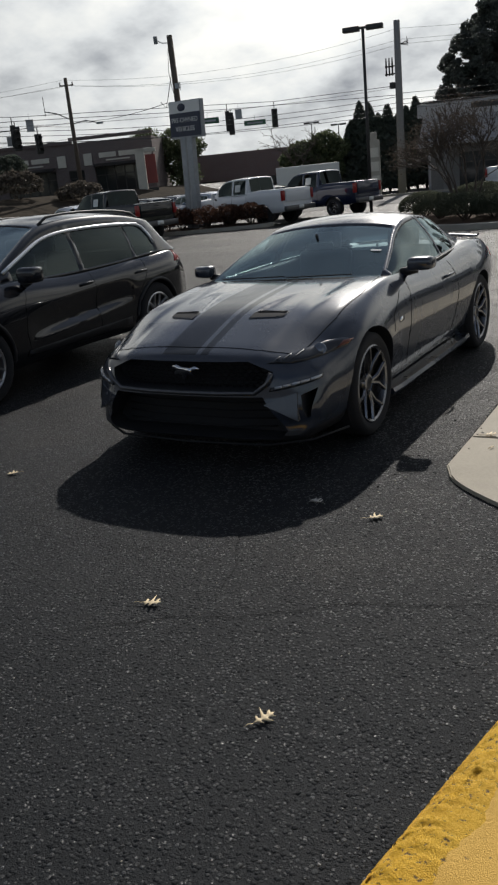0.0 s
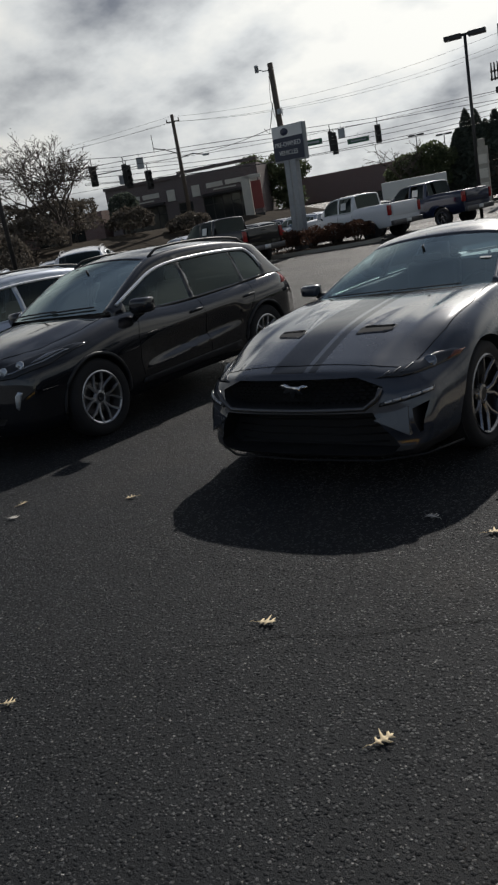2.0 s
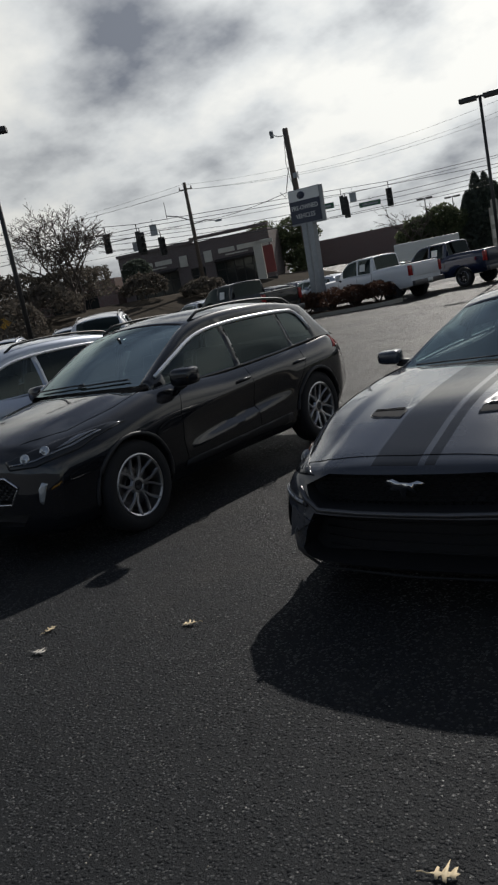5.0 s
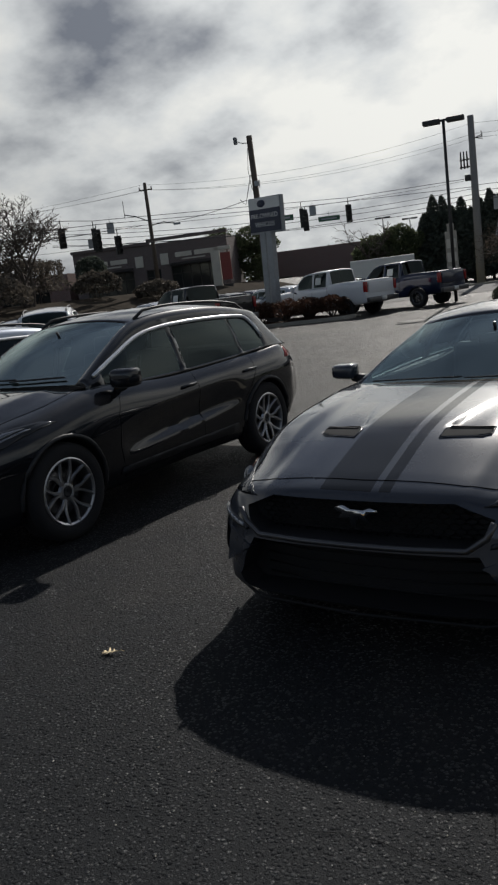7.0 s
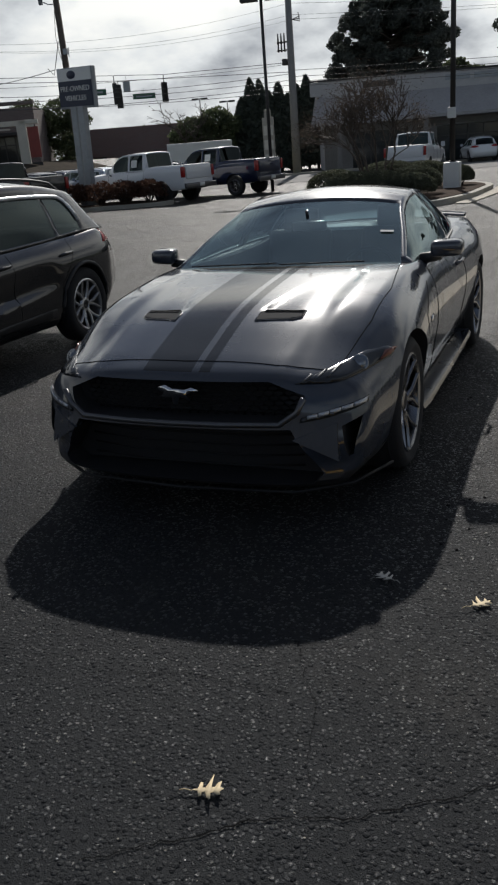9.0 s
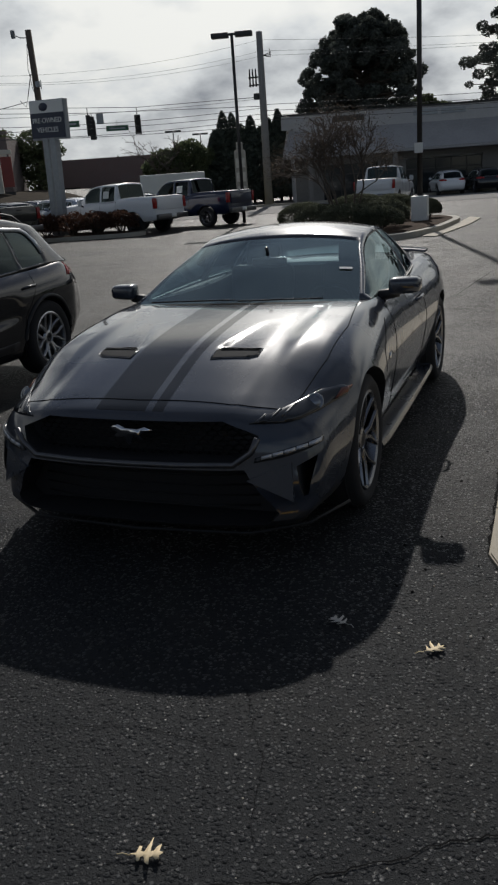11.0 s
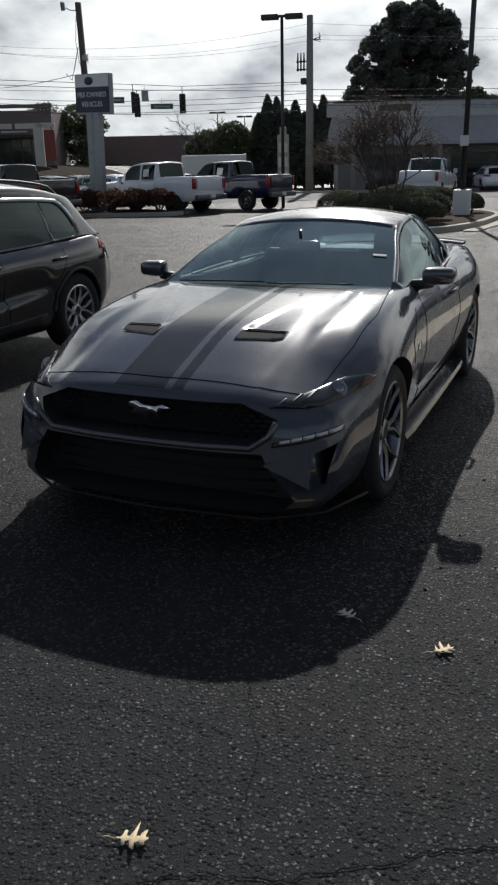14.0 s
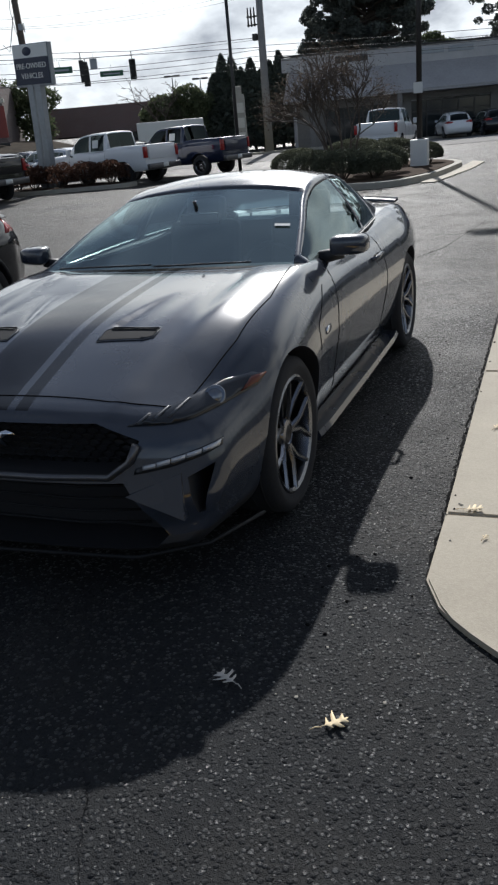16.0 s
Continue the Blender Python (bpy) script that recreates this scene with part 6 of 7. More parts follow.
def shop_front(parent, x0, x1, z0, z1, y, bays):
    """Dark panes in metal frames, each pane a mesh."""
    bm = bmesh.new()
    n = bays
    w = (x1 - x0) / n
    for k in range(n + 1):
        box(bm, (x0 + w * k, y, (z0 + z1) / 2), (0.08, 0.10, z1 - z0))
    for z in (z0 + 0.04, z0 + (z1 - z0) * 0.72, z1 - 0.04):
        box(bm, ((x0 + x1) / 2, y, z), (x1 - x0, 0.09, 0.08))
    fr = part("window_frame", bm, DARK_STEEL, parent, smooth=False)
    for k in range(n):
        bm = bmesh.new()
        box(bm, (x0 + w * (k + 0.5), y + 0.02, (z0 + z1) / 2), (w - 0.08, 0.02, z1 - z0 - 0.1))
        part("pane", bm, STORE_GLASS, fr, smooth=False)


def sign_bars(parent, x, y, z, w, h, mat, words=2, name="sign_lettering"):
    """A brand sign drawn as plain bars."""
    bm = bmesh.new()
    ww = w / words
    for k in range(words):
        box(bm, (x - w / 2 + ww * (k + 0.5), y, z), (ww * 0.86, 0.06, h), None, 0.015)
    part(name, bm, mat, parent, smooth=False)


# mansard-roofed shop on the far side of the road
shop = thing("shop_building", Matrix.Translation((-14.6, 54.3, 0)) @ pose(0, 0, 0, 0, 0, 17.2), "long white-fronted shop with a pale mansard roof", "building")
W_ = 46.0
part("wall", wall_with_openings(W_, 3.2, 0.3, [(2.0, 6.0, 0.0, 2.5), (8.0, 13.5, 0.0, 2.6), (15.5, 19.5, 0.0, 2.6), (21, 27, 0.0, 2.6), (29, 36, 0, 2.6), (38, 44, 0, 2.6)]), SHADED_SHOP_WALL, shop, smooth=False)
for a, b in ((2.0, 6.0), (8.0, 13.5), (15.5, 19.5), (21, 27), (29, 36), (38, 44)):
    shop_front(shop, a, b, 0.0, 2.5, 0.18, max(3, int((b - a) / 1.1)))
bm = bmesh.new()
pr = [(-1.6, 3.05), (-1.6, 3.25), (0.6, 5.05), (0.6, 6.05), (0.9, 6.05), (0.9, 3.05)]
a = [bm.verts.new((-0.9 + 0.62 * min(1.0, max(0.0, (z - 3.25) / 1.8)), y, z)) for y, z in pr]
b = [bm.verts.new((W_ + 0.9, y, z)) for y, z in pr]
for i in range(6):
    j = (i + 1) % 6
    bm.faces.new((a[i], a[j], b[j], b[i]))
bm.faces.new(a)
bm.faces.new(b[::-1])
part("mansard_roof", bm, ROOF_METAL, shop, smooth=False, normals=True)
bm = bmesh.new()
box(bm, (W_ / 2, 0.56, 5.55), (W_ + 1.7, 0.10, 0.92))
part("fascia", bm, STUCCO, shop, smooth=False)
bm = bmesh.new()
box(bm, (W_ / 2, 0.62, 6.09), (W_ + 1.9, 0.5, 0.09))
part("coping", bm, DARK_STEEL, shop, smooth=False)
bm = bmesh.new()
box(bm, (W_ / 2, 5.5, 3.0), (W_, 10, 6.0))
part("rear_block", bm, STUCCO, shop, smooth=False)
sign_bars(shop, 4.0, 0.48, 5.62, 2.6, 0.42, DARK_STEEL, 1)
sign_bars(shop, 10.5, 0.48, 5.62, 4.0, 0.36, GREY_STEEL, 2)
sign_bars(shop, 20.5, 0.48, 5.62, 4.0, 0.36, GREY_STEEL, 2)
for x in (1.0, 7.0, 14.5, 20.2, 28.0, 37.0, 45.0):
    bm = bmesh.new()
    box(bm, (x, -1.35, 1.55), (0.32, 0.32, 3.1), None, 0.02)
    part("column", bm, SHADED_SHOP_WALL, shop, smooth=False)

# brick shops on the left beyond the junction
mall = thing("brick_shops", Matrix.Translation((-53.5, 50.5, 2.0)) @ pose(0, 0, 0, 0, 0, 25.0), "brown brick row of shops with white awnings and sign panels", "building")
part("wall", wall_with_openings(14.6, 4.75, 0.35, [(1.0, 5.6, 0, 2.6), (6.8, 8.2, 0, 2.5), (9.2, 13.6, 0, 2.6)]), MALL_BRICK, mall, smooth=False)
shop_front(mall, 1.0, 5.6, 0, 2.6, 0.2, 5)
shop_front(mall, 6.8, 8.2, 0, 2.5, 0.2, 2)
shop_front(mall, 9.2, 13.6, 0, 2.6, 0.2, 5)
bm = bmesh.new()
for k, (x0, x1, z) in enumerate(((0, 7.3, 4.75), (7.3, 14.6, 5.0))):
    box(bm, ((x0 + x1) / 2, 0.12, z + 0.12), (x1 - x0 + 0.2, 0.6, 0.26))
part("cornice", bm, MALL_BRICK, mall, smooth=False)
bm = bmesh.new()
box(bm, (7.3, 4.8, 2.4), (14.6, 9.0, 4.8))
part("rear_block", bm, MALL_BRICK, mall, smooth=False)
for x in (0.5, 6.3, 8.7, 14.1):
    bm = bmesh.new()
    box(bm, (x, -0.1, 3.3), (0.75, 0.12, 1.0), None, 0.02)
    part("wall_panel", bm, BEIGE, mall, smooth=False)
for x, w in ((3.4, 3.8), (11.4, 3.6)):
    bm = bmesh.new()
    box(bm, (x, -0.45, 2.72), (w + 0.6, 0.9, 0.10), Euler((radians(14), 0, 0)).to_matrix())
    part("awning", bm, DARK_STEEL, mall, smooth=False)
    sign_bars(mall, x, -0.06, 3.55, w, 0.42, BEIGE, 2)
    sign_bars(mall, x, -0.06, 3.12, w * 0.7, 0.12, BEIGE, 1, "small_lettering")
low = thing("low_shops", Matrix.Translation((-68.0, 44.0, 2.2)) @ pose(0, 0, 0, 0, 0, 25.0), "low dark brick shops behind the trees", "building")
part("wall", wall_with_openings(15.0, 2.9, 0.35, [(2, 6, 0, 2.1), (8, 13, 0, 2.1)]), RED_BRICK, low, smooth=False)
shop_front(low, 2, 6, 0, 2.1, 0.2, 4)
shop_front(low, 8, 13, 0, 2.1, 0.2, 5)
bm = bmesh.new()
box(bm, (7.5, 5.0, 1.5), (15, 9.4, 3.0))
part("rear_block", bm, RED_BRICK, low, smooth=False)
sign_bars(low, 5.0, -0.06, 2.45, 2.4, 0.3, RED_PANEL, 1)
pylon = thing("sign_pylon", Matrix.Translation((-38.6, 52.2, 0.6)) @ pose(0, 0, 0, 0, 0, 30.0), "tall beige sign pylon with a red poster panel", "sign")
bm = bmesh.new()
box(bm, (0.0, 0.2, 2.45), (0.75, 0.5, 4.9), None, 0.03)
box(bm, (0.6, 0.2, 4.75), (1.5, 0.5, 0.3), None, 0.03)
part("column", bm, BEIGE, pylon, smooth=False)
bm = bmesh.new()
box(bm, (0.85, 0.15, 3.25), (0.85, 0.2, 2.3), None, 0.02)
part("poster", bm, RED_PANEL, pylon, smooth=False)
bm = bmesh.new()
box(bm, (0.85, 0.15, 0.9), (0.85, 0.3, 1.7), None, 0.02)
part("lower_panel", bm, DARK_STEEL, pylon, smooth=False)
brick = thing("brick_building", Matrix.Translation((-46.0, 70.0, 0)) @ pose(0, 0, 0, 0, 0, 25.0), "plain red brick flat-roofed building", "building")
part("wall", wall_with_openings(12.0, 5.2, 0.4, [(2, 4, 0.5, 2.5), (8, 10, 0.5, 2.5)]), RED_BRICK, brick, smooth=False)
shop_front(brick, 2, 4, 0.5, 2.5, 0.2, 2)
shop_front(brick, 8, 10, 0.5, 2.5, 0.2, 2)
bm = bmesh.new()
box(bm, (6, 6.0, 2.55), (12, 11, 5.1))
part("rear_block", bm, RED_BRICK, brick, smooth=False)
bm = bmesh.new()
box(bm, (13.6, 5.0, 2.2), (3.2, 7, 4.4), None, 0.02)
part("annex", bm, STUCCO, brick, smooth=False)
monument = thing("stone_sign_pylon", Matrix.Translation((-16.9, 48.8, 0)) @ pose(0, 0, 0, 0, 0, 17.0), "pale stone pylon sign with sign panels", "sign")
bm = bmesh.new()
box(bm, (0, 0, 1.9), (0.75, 0.6, 3.8), None, 0.04)
box(bm, (0, 0, 4.0), (0.45, 0.45, 0.6), None, 0.08)
part("pillar", bm, CURB, monument, smooth=False)
for z in (1.2, 2.1, 3.0):
    bm = bmesh.new()
    box(bm, (0, -0.32, z), (0.6, 0.05, 0.6), None, 0.01)
    part("sign_panel", bm, BEIGE, monument, smooth=False)

# ---------------------------------------------------------------- poles, sign, signals


def lamp_head(bm, x, y, z, turn):
    m = Matrix.Translation((x, y, z)) @ pose(0, 0, 0, 0, 0, turn)
    tmp = bmesh.new()
    box(tmp, (0.50, 0, 0), (0.72, 0.38, 0.19), None, 0.03)
    box(tmp, (0.08, 0, 0.02), (0.16, 0.09, 0.09))
    bmesh.ops.transform(tmp, matrix=m, verts=tmp.verts)
    join(bm, tmp)


def lot_lamp(x, y, z0, top, turn, label, r=0.075, heads=2, base=0.0):
    e = thing("lot_lamp", pose(x, y, z0), label, "street lamp", "parking lot lamps")
    bm = bmesh.new()
    tube(bm, [(0, 0, base), (0, 0, top - z0)], r, 10, r * 0.85)
    part("pole", bm, DARK_STEEL, e)
    for k in range(heads):
        bm = bmesh.new()
        lamp_head(bm, 0, 0, top - z0 - 0.02, turn + 180 * k)
        part("lamp_head", bm, DARK_STEEL, e, smooth=False)
    return e


lot_lamp(-10.37, 29.75, 0, 7.6, 12, "dark steel twin-head parking lot lamp")
lot_lamp(-21.43, 12.87, 0, 8.45, 40, "dark steel twin-head parking lot lamp", 0.09)
lampc = lot_lamp(-1.62, 21.3, 0.9, 9.4, 12, "dark steel lamp pole on a white concrete pedestal", 0.085, 2)
bm = bmesh.new()
box(bm, (0, 0, -0.38), (0.50, 0.50, 0.78), None, 0.03)
part("pedestal", bm, SIGN_WHITE, lampc, smooth=False)
bm = bmesh.new()
lathe(bm, [(0.0, 0.16), (0.03, 0.16), (0.04, 0.10)], 16, "z")
part("base_flange", bm, DARK_STEEL, lampc)
bm = bmesh.new()
box(bm, (-0.02, -0.10, 1.42), (0.26, 0.012, 0.30), None, 0.004)
part("notice_plate", bm, SIGN_WHITE, lampc, smooth=False)
for k, (x, y, z) in enumerate(((-35.9, 82.0, 7.7), (-33.5, 84.0, 7.3))):
    lot_lamp(x, y, 0, z, 20, "distant dark twin-head parking lamp", 0.06)

# dealership sign with two posts, and the leaning wooden pole behind it
SX, SY = -16.4, 24.3
TURN = -13.0
sign = thing("dealer_sign", Matrix.Translation((SX, SY, 0)) @ pose(0, 0, 0, 0, 2.2, TURN), "white and dark blue sign on two grey steel posts", "sign")
bm = bmesh.new()
box(bm, (0, 0, 4.55), (1.84, 0.22, 1.46), None, 0.03)
part("cabinet", bm, GREY_STEEL, sign, smooth=False)
bm = bmesh.new()
box(bm, (0, -0.13, 5.02), (1.76, 0.03, 0.44), None, 0.008)
part("upper_panel", bm, SIGN_WHITE, sign, smooth=False)
bm = bmesh.new()
box(bm, (0, -0.13, 4.35), (1.76, 0.03, 0.92), None, 0.008)
part("lower_panel", bm, SIGN_BLUE, sign, smooth=False)
bm = bmesh.new()
lathe(bm, [(-0.012, 0.001), (-0.012, 0.14), (0.0, 0.15)], 28, "z")
for v in bm.verts:
    v.co = Vector((v.co.x * 1.55 - 0.14, -0.15 + v.co.z, 5.02 + v.co.y))
part("oval_emblem", bm, SIGN_BLUE, sign, "dark blue oval")
for words, z in (("PRE-OWNED", 4.52), ("VEHICLES", 4.18)):
    bm = text_mesh(words, 0.265)
    bmesh.ops.transform(bm, matrix=Matrix.Translation((0.0, -0.15, z)) @ pose(0, 0, 0, 90), verts=bm.verts)
    part("lettering", bm, SIGN_WHITE, sign, smooth=False)
for x in (-0.23, 0.15):
    bm = bmesh.new()
    box(bm, (x, 0.0, 1.95), (0.29, 0.26, 3.9), None, 0.02)
    part("post", bm, GREY_STEEL, sign, smooth=False)

wood = thing("utility_pole", Matrix.Translation((-17.20, 25.39, 0)) @ pose(0, 0, 0, 0, -1.0, 0), "weathered wooden utility pole with a floodlight", "utility pole")
bm = bmesh.new()
tube(bm, [(0, 0, 0), (0, 0, 8.0)], 0.15, 12, 0.12)
part("pole", bm, WOOD_POLE, wood)
bm = bmesh.new()
tube(bm, [(0, 0, 7.72), (-0.30, -0.16, 7.74), (-0.44, -0.24, 7.82)], 0.02, 6)
part("bracket", bm, GREY_STEEL, wood)
bm = bmesh.new()
box(bm, (-0.52, -0.30, 7.88), (0.16, 0.18, 0.30), Euler((radians(20), 0, 0.4)).to_matrix(), 0.03)
part("floodlight", bm, GREY_STEEL, wood, smooth=False)
bm = bmesh.new()
tube(bm, [(-0.06, -0.14, 7.5), (-0.14, -0.2, 6.6), (-0.1, -0.15, 5.9), (0.05, -0.15, 5.4)], 0.012, 5)
tube(bm, [(-0.10, -0.13, 6.4), (-0.30, -0.25, 5.6), (-0.42, -0.3, 5.2), (-0.60, -0.4, 5.45)], 0.018, 5)
part("cable_drop", bm, CABLE, wood)
bm = bmesh.new()
box(bm, (0.15, -0.12, 6.0), (0.16, 0.14, 0.22), None, 0.02)
tube(bm, [(0.1, -0.1, 6.05), (0.32, -0.15, 6.12), (0.3, -0.15, 5.8)], 0.02, 5)
part("junction_box", bm, GREY_STEEL, wood, smooth=False)


def utility_pole(x, y, z0, top, r, label, mat, arms=(), lean=0.0):
    e = thing("utility_pole", Matrix.Translation((x, y, z0)) @ pose(0, 0, 0, 0, lean, 0), label, "utility pole")
    bm = bmesh.new()
    tube(bm, [(0, 0, 0), (0, 0, top - z0)], r, 12, r * 0.72)
    part("pole", bm, mat, e)
    for h, w, turn in arms:
        bm = bmesh.new()
        d = Vector((math.cos(radians(turn)), math.sin(radians(turn)), 0))
        tube(bm, [d * -w * 0.5 + Vector((0, 0, h)), d * w * 0.5 + Vector((0, 0, h))], 0.05, 6)
        for q in (-0.45, 0.45):
            tube(bm, [d * w * q + Vector((0, 0, h)), d * w * q + Vector((0, 0, h + 0.22))], 0.04, 6)
        part("crossarm", bm, WOOD_POLE, e)
    return e


up1 = utility_pole(-16.2, 52.5, 0, 11.4, 0.30, "thick grey concrete utility pole with transformers", CONC_POLE)
for z, s in ((8.1, -1), (8.6, -1)):
    bm = bmesh.new()
    for k in range(3):
        tube(bm, [(s * (0.42 + 0.22 * k), 0, z - 0.1), (s * (0.42 + 0.22 * k), 0, z + 0.55)], 0.07, 8, 0.04)
    tube(bm, [(0, 0, z), (s * 0.95, 0, z)], 0.05, 6)
    part("cutout_bank", bm, DARK_STEEL, up1)
bm = bmesh.new()
box(bm, (-0.42, -0.1, 7.35), (0.34, 0.34, 0.42), None, 0.05)
part("transformer_box", bm, DARK_STEEL, up1, smooth=False)
bm = bmesh.new()
for k in range(3):
    tube(bm, [(0.2, 0, 9.9), (0.75, 0, 9.75 + 0.15 * k), (0.62, 0.1, 10.05 + 0.12 * k)], 0.03, 5)
part("insulator_bank", bm, DARK_STEEL, up1)
up2 = utility_pole(-37.9, 43.3, 2.2, 10.3, 0.17, "wooden utility pole with crossarm and street light", WOOD_POLE, ((7.6, 1.0, 30),))
bm = bmesh.new()
tube(bm, [(0, 0, 5.3), (-0.9, -0.5, 5.8), (-1.6, -0.9, 6.0)], 0.04, 6)
tube(bm, [(0, 0, 5.0), (0.9, 0.5, 5.15), (1.6, 0.9, 4.95)], 0.04, 6)
tube(bm, [(-1.6, -0.9, 5.7), (-1.6, -0.9, 7.0)], 0.025, 5)
part("lamp_arm", bm, DARK_STEEL, up2)
bm = bmesh.new()
box(bm, (1.75, 1.0, 4.9), (0.5, 0.25, 0.14), Euler((0, 0, 0.5)).to_matrix(), 0.04)
part("lamp_head", bm, GREY_STEEL, up2, smooth=False)
up3 = utility_pole(-34.7, 19.8, 1.1, 7.0, 0.17, "bare wooden utility pole", WOOD_POLE)
bm = bmesh.new()
tube(bm, [(0, 0, 5.0), (0.5, 0.4, 5.15)], 0.03, 5)
part("bracket", bm, DARK_STEEL, up3)
warn = thing("warning_sign", pose(-33.5, 21.0, ground_height(-33.5, 21.0), 0, 0, 55), "yellow diamond warning sign on a post", "road sign")
bm = bmesh.new()
tube(bm, [(0, 0, 0), (0, 0, 1.6)], 0.03, 6)
part("post", bm, GREY_STEEL, warn)
bm = bmesh.new()
box(bm, (0, -0.03, 1.5), (0.5, 0.02, 0.5), Euler((0, radians(45), 0)).to_matrix(), 0.005)
part("plate", bm, OCHRE, warn, smooth=False)


def traffic_signal(x, y, z, turn, label, five=False, back=True):
    """A hanging three-lamp signal with visors; z is its middle."""
    e = thing("traffic_signal", Matrix.Translation((x, y, z)) @ pose(0, 0, 0, 0, 0, turn), label, "traffic light", "traffic signals on the span wire")
    e.scale = (1.2, 1.2, 1.2)
    bm = bmesh.new()
    box(bm, (0, 0, 0), (0.36, 0.26, 1.08), None, 0.03)
    if five:
        box(bm, (-0.30, 0, -0.30), (0.30, 0.26, 0.72), None, 0.03)
    tube(bm, [(0, 0, 0.5), (0, 0, 0.95)], 0.025, 6)
    part("housing", bm, SIGNAL_BLACK, e, smooth=False)
    for k in (-1, 0, 1):
        bm = bmesh.new()
        ring = [Vector((0.13 * math.cos(t), 0, 0.34 * k + 0.13 * math.sin(t))) for t in [math.pi * (j / 10) * 1.5 - 0.25 * math.pi for j in range(11)]]
        for p, q in zip(ring, ring[1:]):
            f = [bm.verts.new(v) for v in (p + Vector((0, -0.13, 0)), q + Vector((0, -0.13, 0)), q + Vector((0, -0.36, -0.02)), p + Vector((0, -0.36, -0.02)))]
            bm.faces.new(f)
        part("visor", bm, SIGNAL_BLACK, e)
    return e


traffic_signal(-38.35, 34.48, 6.43, 60, "dark three-lamp traffic signal hanging from a wire")
traffic_signal(-36.85, 35.98, 6.23, 130, "dark cluster traffic signal hanging from a wire", True)
traffic_signal(-36.45, 35.78, 5.93, 60, "dark three-lamp traffic signal hanging from a wire")
traffic_signal(-37.75, 39.28, 5.83, 60, "dark three-lamp traffic signal hanging from a wire")
traffic_signal(-28.6, 49.9, 6.45, 120, "dark cluster traffic signal hanging from a wire", True)
traffic_signal(-28.2, 49.7, 6.05, 30, "dark three-lamp traffic signal hanging from a wire")
traffic_signal(-25.31, 51.16, 6.25, 30, "dark three-lamp traffic signal hanging from a wire")


def street_sign(x, y, z, w, h, turn, mat, label):
    e = thing("street_name_sign", Matrix.Translation((x, y, z)) @ pose(0, 0, 0, 0, 0, turn), label, "street sign")
    bm = bmesh.new()
    box(bm, (0, 0, 0), (w, 0.03, h), None, 0.008)
    tube(bm, [(0, 0, h / 2), (0, 0, h / 2 + 0.35)], 0.012, 5)
    part("plate", bm, mat, e, smooth=False)
    if mat is SIGN_GREEN:
        bm = bmesh.new()
        box(bm, (0, -0.022, 0), (w * 0.72, 0.008, h * 0.35))
        part("lettering_bar", bm, GREY_STEEL, e, smooth=False)


street_sign(-29.8, 49.0, 6.55, 1.7, 0.42, 30, SIGN_GREEN, "dark green street name sign on a wire")
street_sign(-26.7, 50.6, 6.10, 1.6, 0.36, 30, SIGN_GREEN, "dark green street name sign on a wire")
street_sign(-36.05, 36.78, 6.78, 0.5, 0.75, 60, GREY_STEEL, "grey lane sign hanging from a wire")
street_sign(-37.75, 36.58, 5.98, 0.5, 0.6, 60, GREY_STEEL, "grey lane sign hanging from a wire")
street_sign(-27.8, 50.2, 6.8, 0.5, 0.7, 40, GREY_STEEL, "grey lane sign hanging from a wire")


def wire(a, b, sag, r=0.014, name="overhead_cable", label="thin dark overhead cable on poles"):
    bm = bmesh.new()
    a, b = Vector(a), Vector(b)
    pts = []
    for k in range(25):
        t = k / 24
        p = a.lerp(b, t)
        p.z -= sag * 4 * t * (1 - t)
        pts.append(p)
    tube(bm, pts, r * 0.6, 5)
    return tagged(part(name, bm, CABLE), label, "cable", "overhead cables")


U1, U2, WD = Vector((-16.2, 52.5, 0)), Vector((-37.9, 43.3, 0)), Vector((-17.7, 25.2, 0))
for k, (z1, z2) in enumerate(((10.9, 10.2), (10.2, 9.8), (9.9, 9.75))):
    wire(U1 + Vector((0.1 * k, 0, z1)), U2 + Vector((-0.3 + 0.3 * k, 0, z2)), 0.9, 0.014)
    wire(U2 + Vector((-0.3 + 0.3 * k, 0, z2)), Vector((-82 + k, 22, 10.6 + 0.3 * k)), 1.2, 0.014)
    wire(U1 + Vector((0.1 * k, 0, z1)), Vector((45, 72 + k, 10.6 + 0.4 * k)), 1.0, 0.016)
for z1, z2, sag in ((6.6, 7.4, 0.7), (6.2, 7.0, 0.6), (5.9, 6.6, 0.7), (5.5, 6.5, 0.5)):
    wire(U1 + Vector((0, 0, z1)), Vector((-44, 39, z2)), sag, 0.03)
for z1 in (6.8, 6.4, 6.1, 5.8):
    wire(U1 + Vector((0, 0, z1)), Vector((40, 70, z1 + 0.3)), 0.5, 0.03)
wire(WD + Vector((0, 0, 5.4)), U2 + Vector((0, 0, 7.4)), 0.25, 0.025)
wire(U2 + Vector((0, 0, 7.3)), Vector((-50, 22, 6.9)), 0.4, 0.025)
wire(U2 + Vector((0, 0, 6.2)), Vector((-58, 26, 7.0)), 0.5, 0.02)
wire(Vector((-44, 20, 7.2)), U1 + Vector((0, 0, 7.2)), 0.9, 0.02, label="span wire that carries the traffic signals")



def span(*pts):
    bm = bmesh.new()
    tube(bm, [Vector(p) for p in pts], 0.02, 5)
    return tagged(part("span_wire", bm, CABLE), "span wire that carries the traffic signals", "cable", "overhead cables")


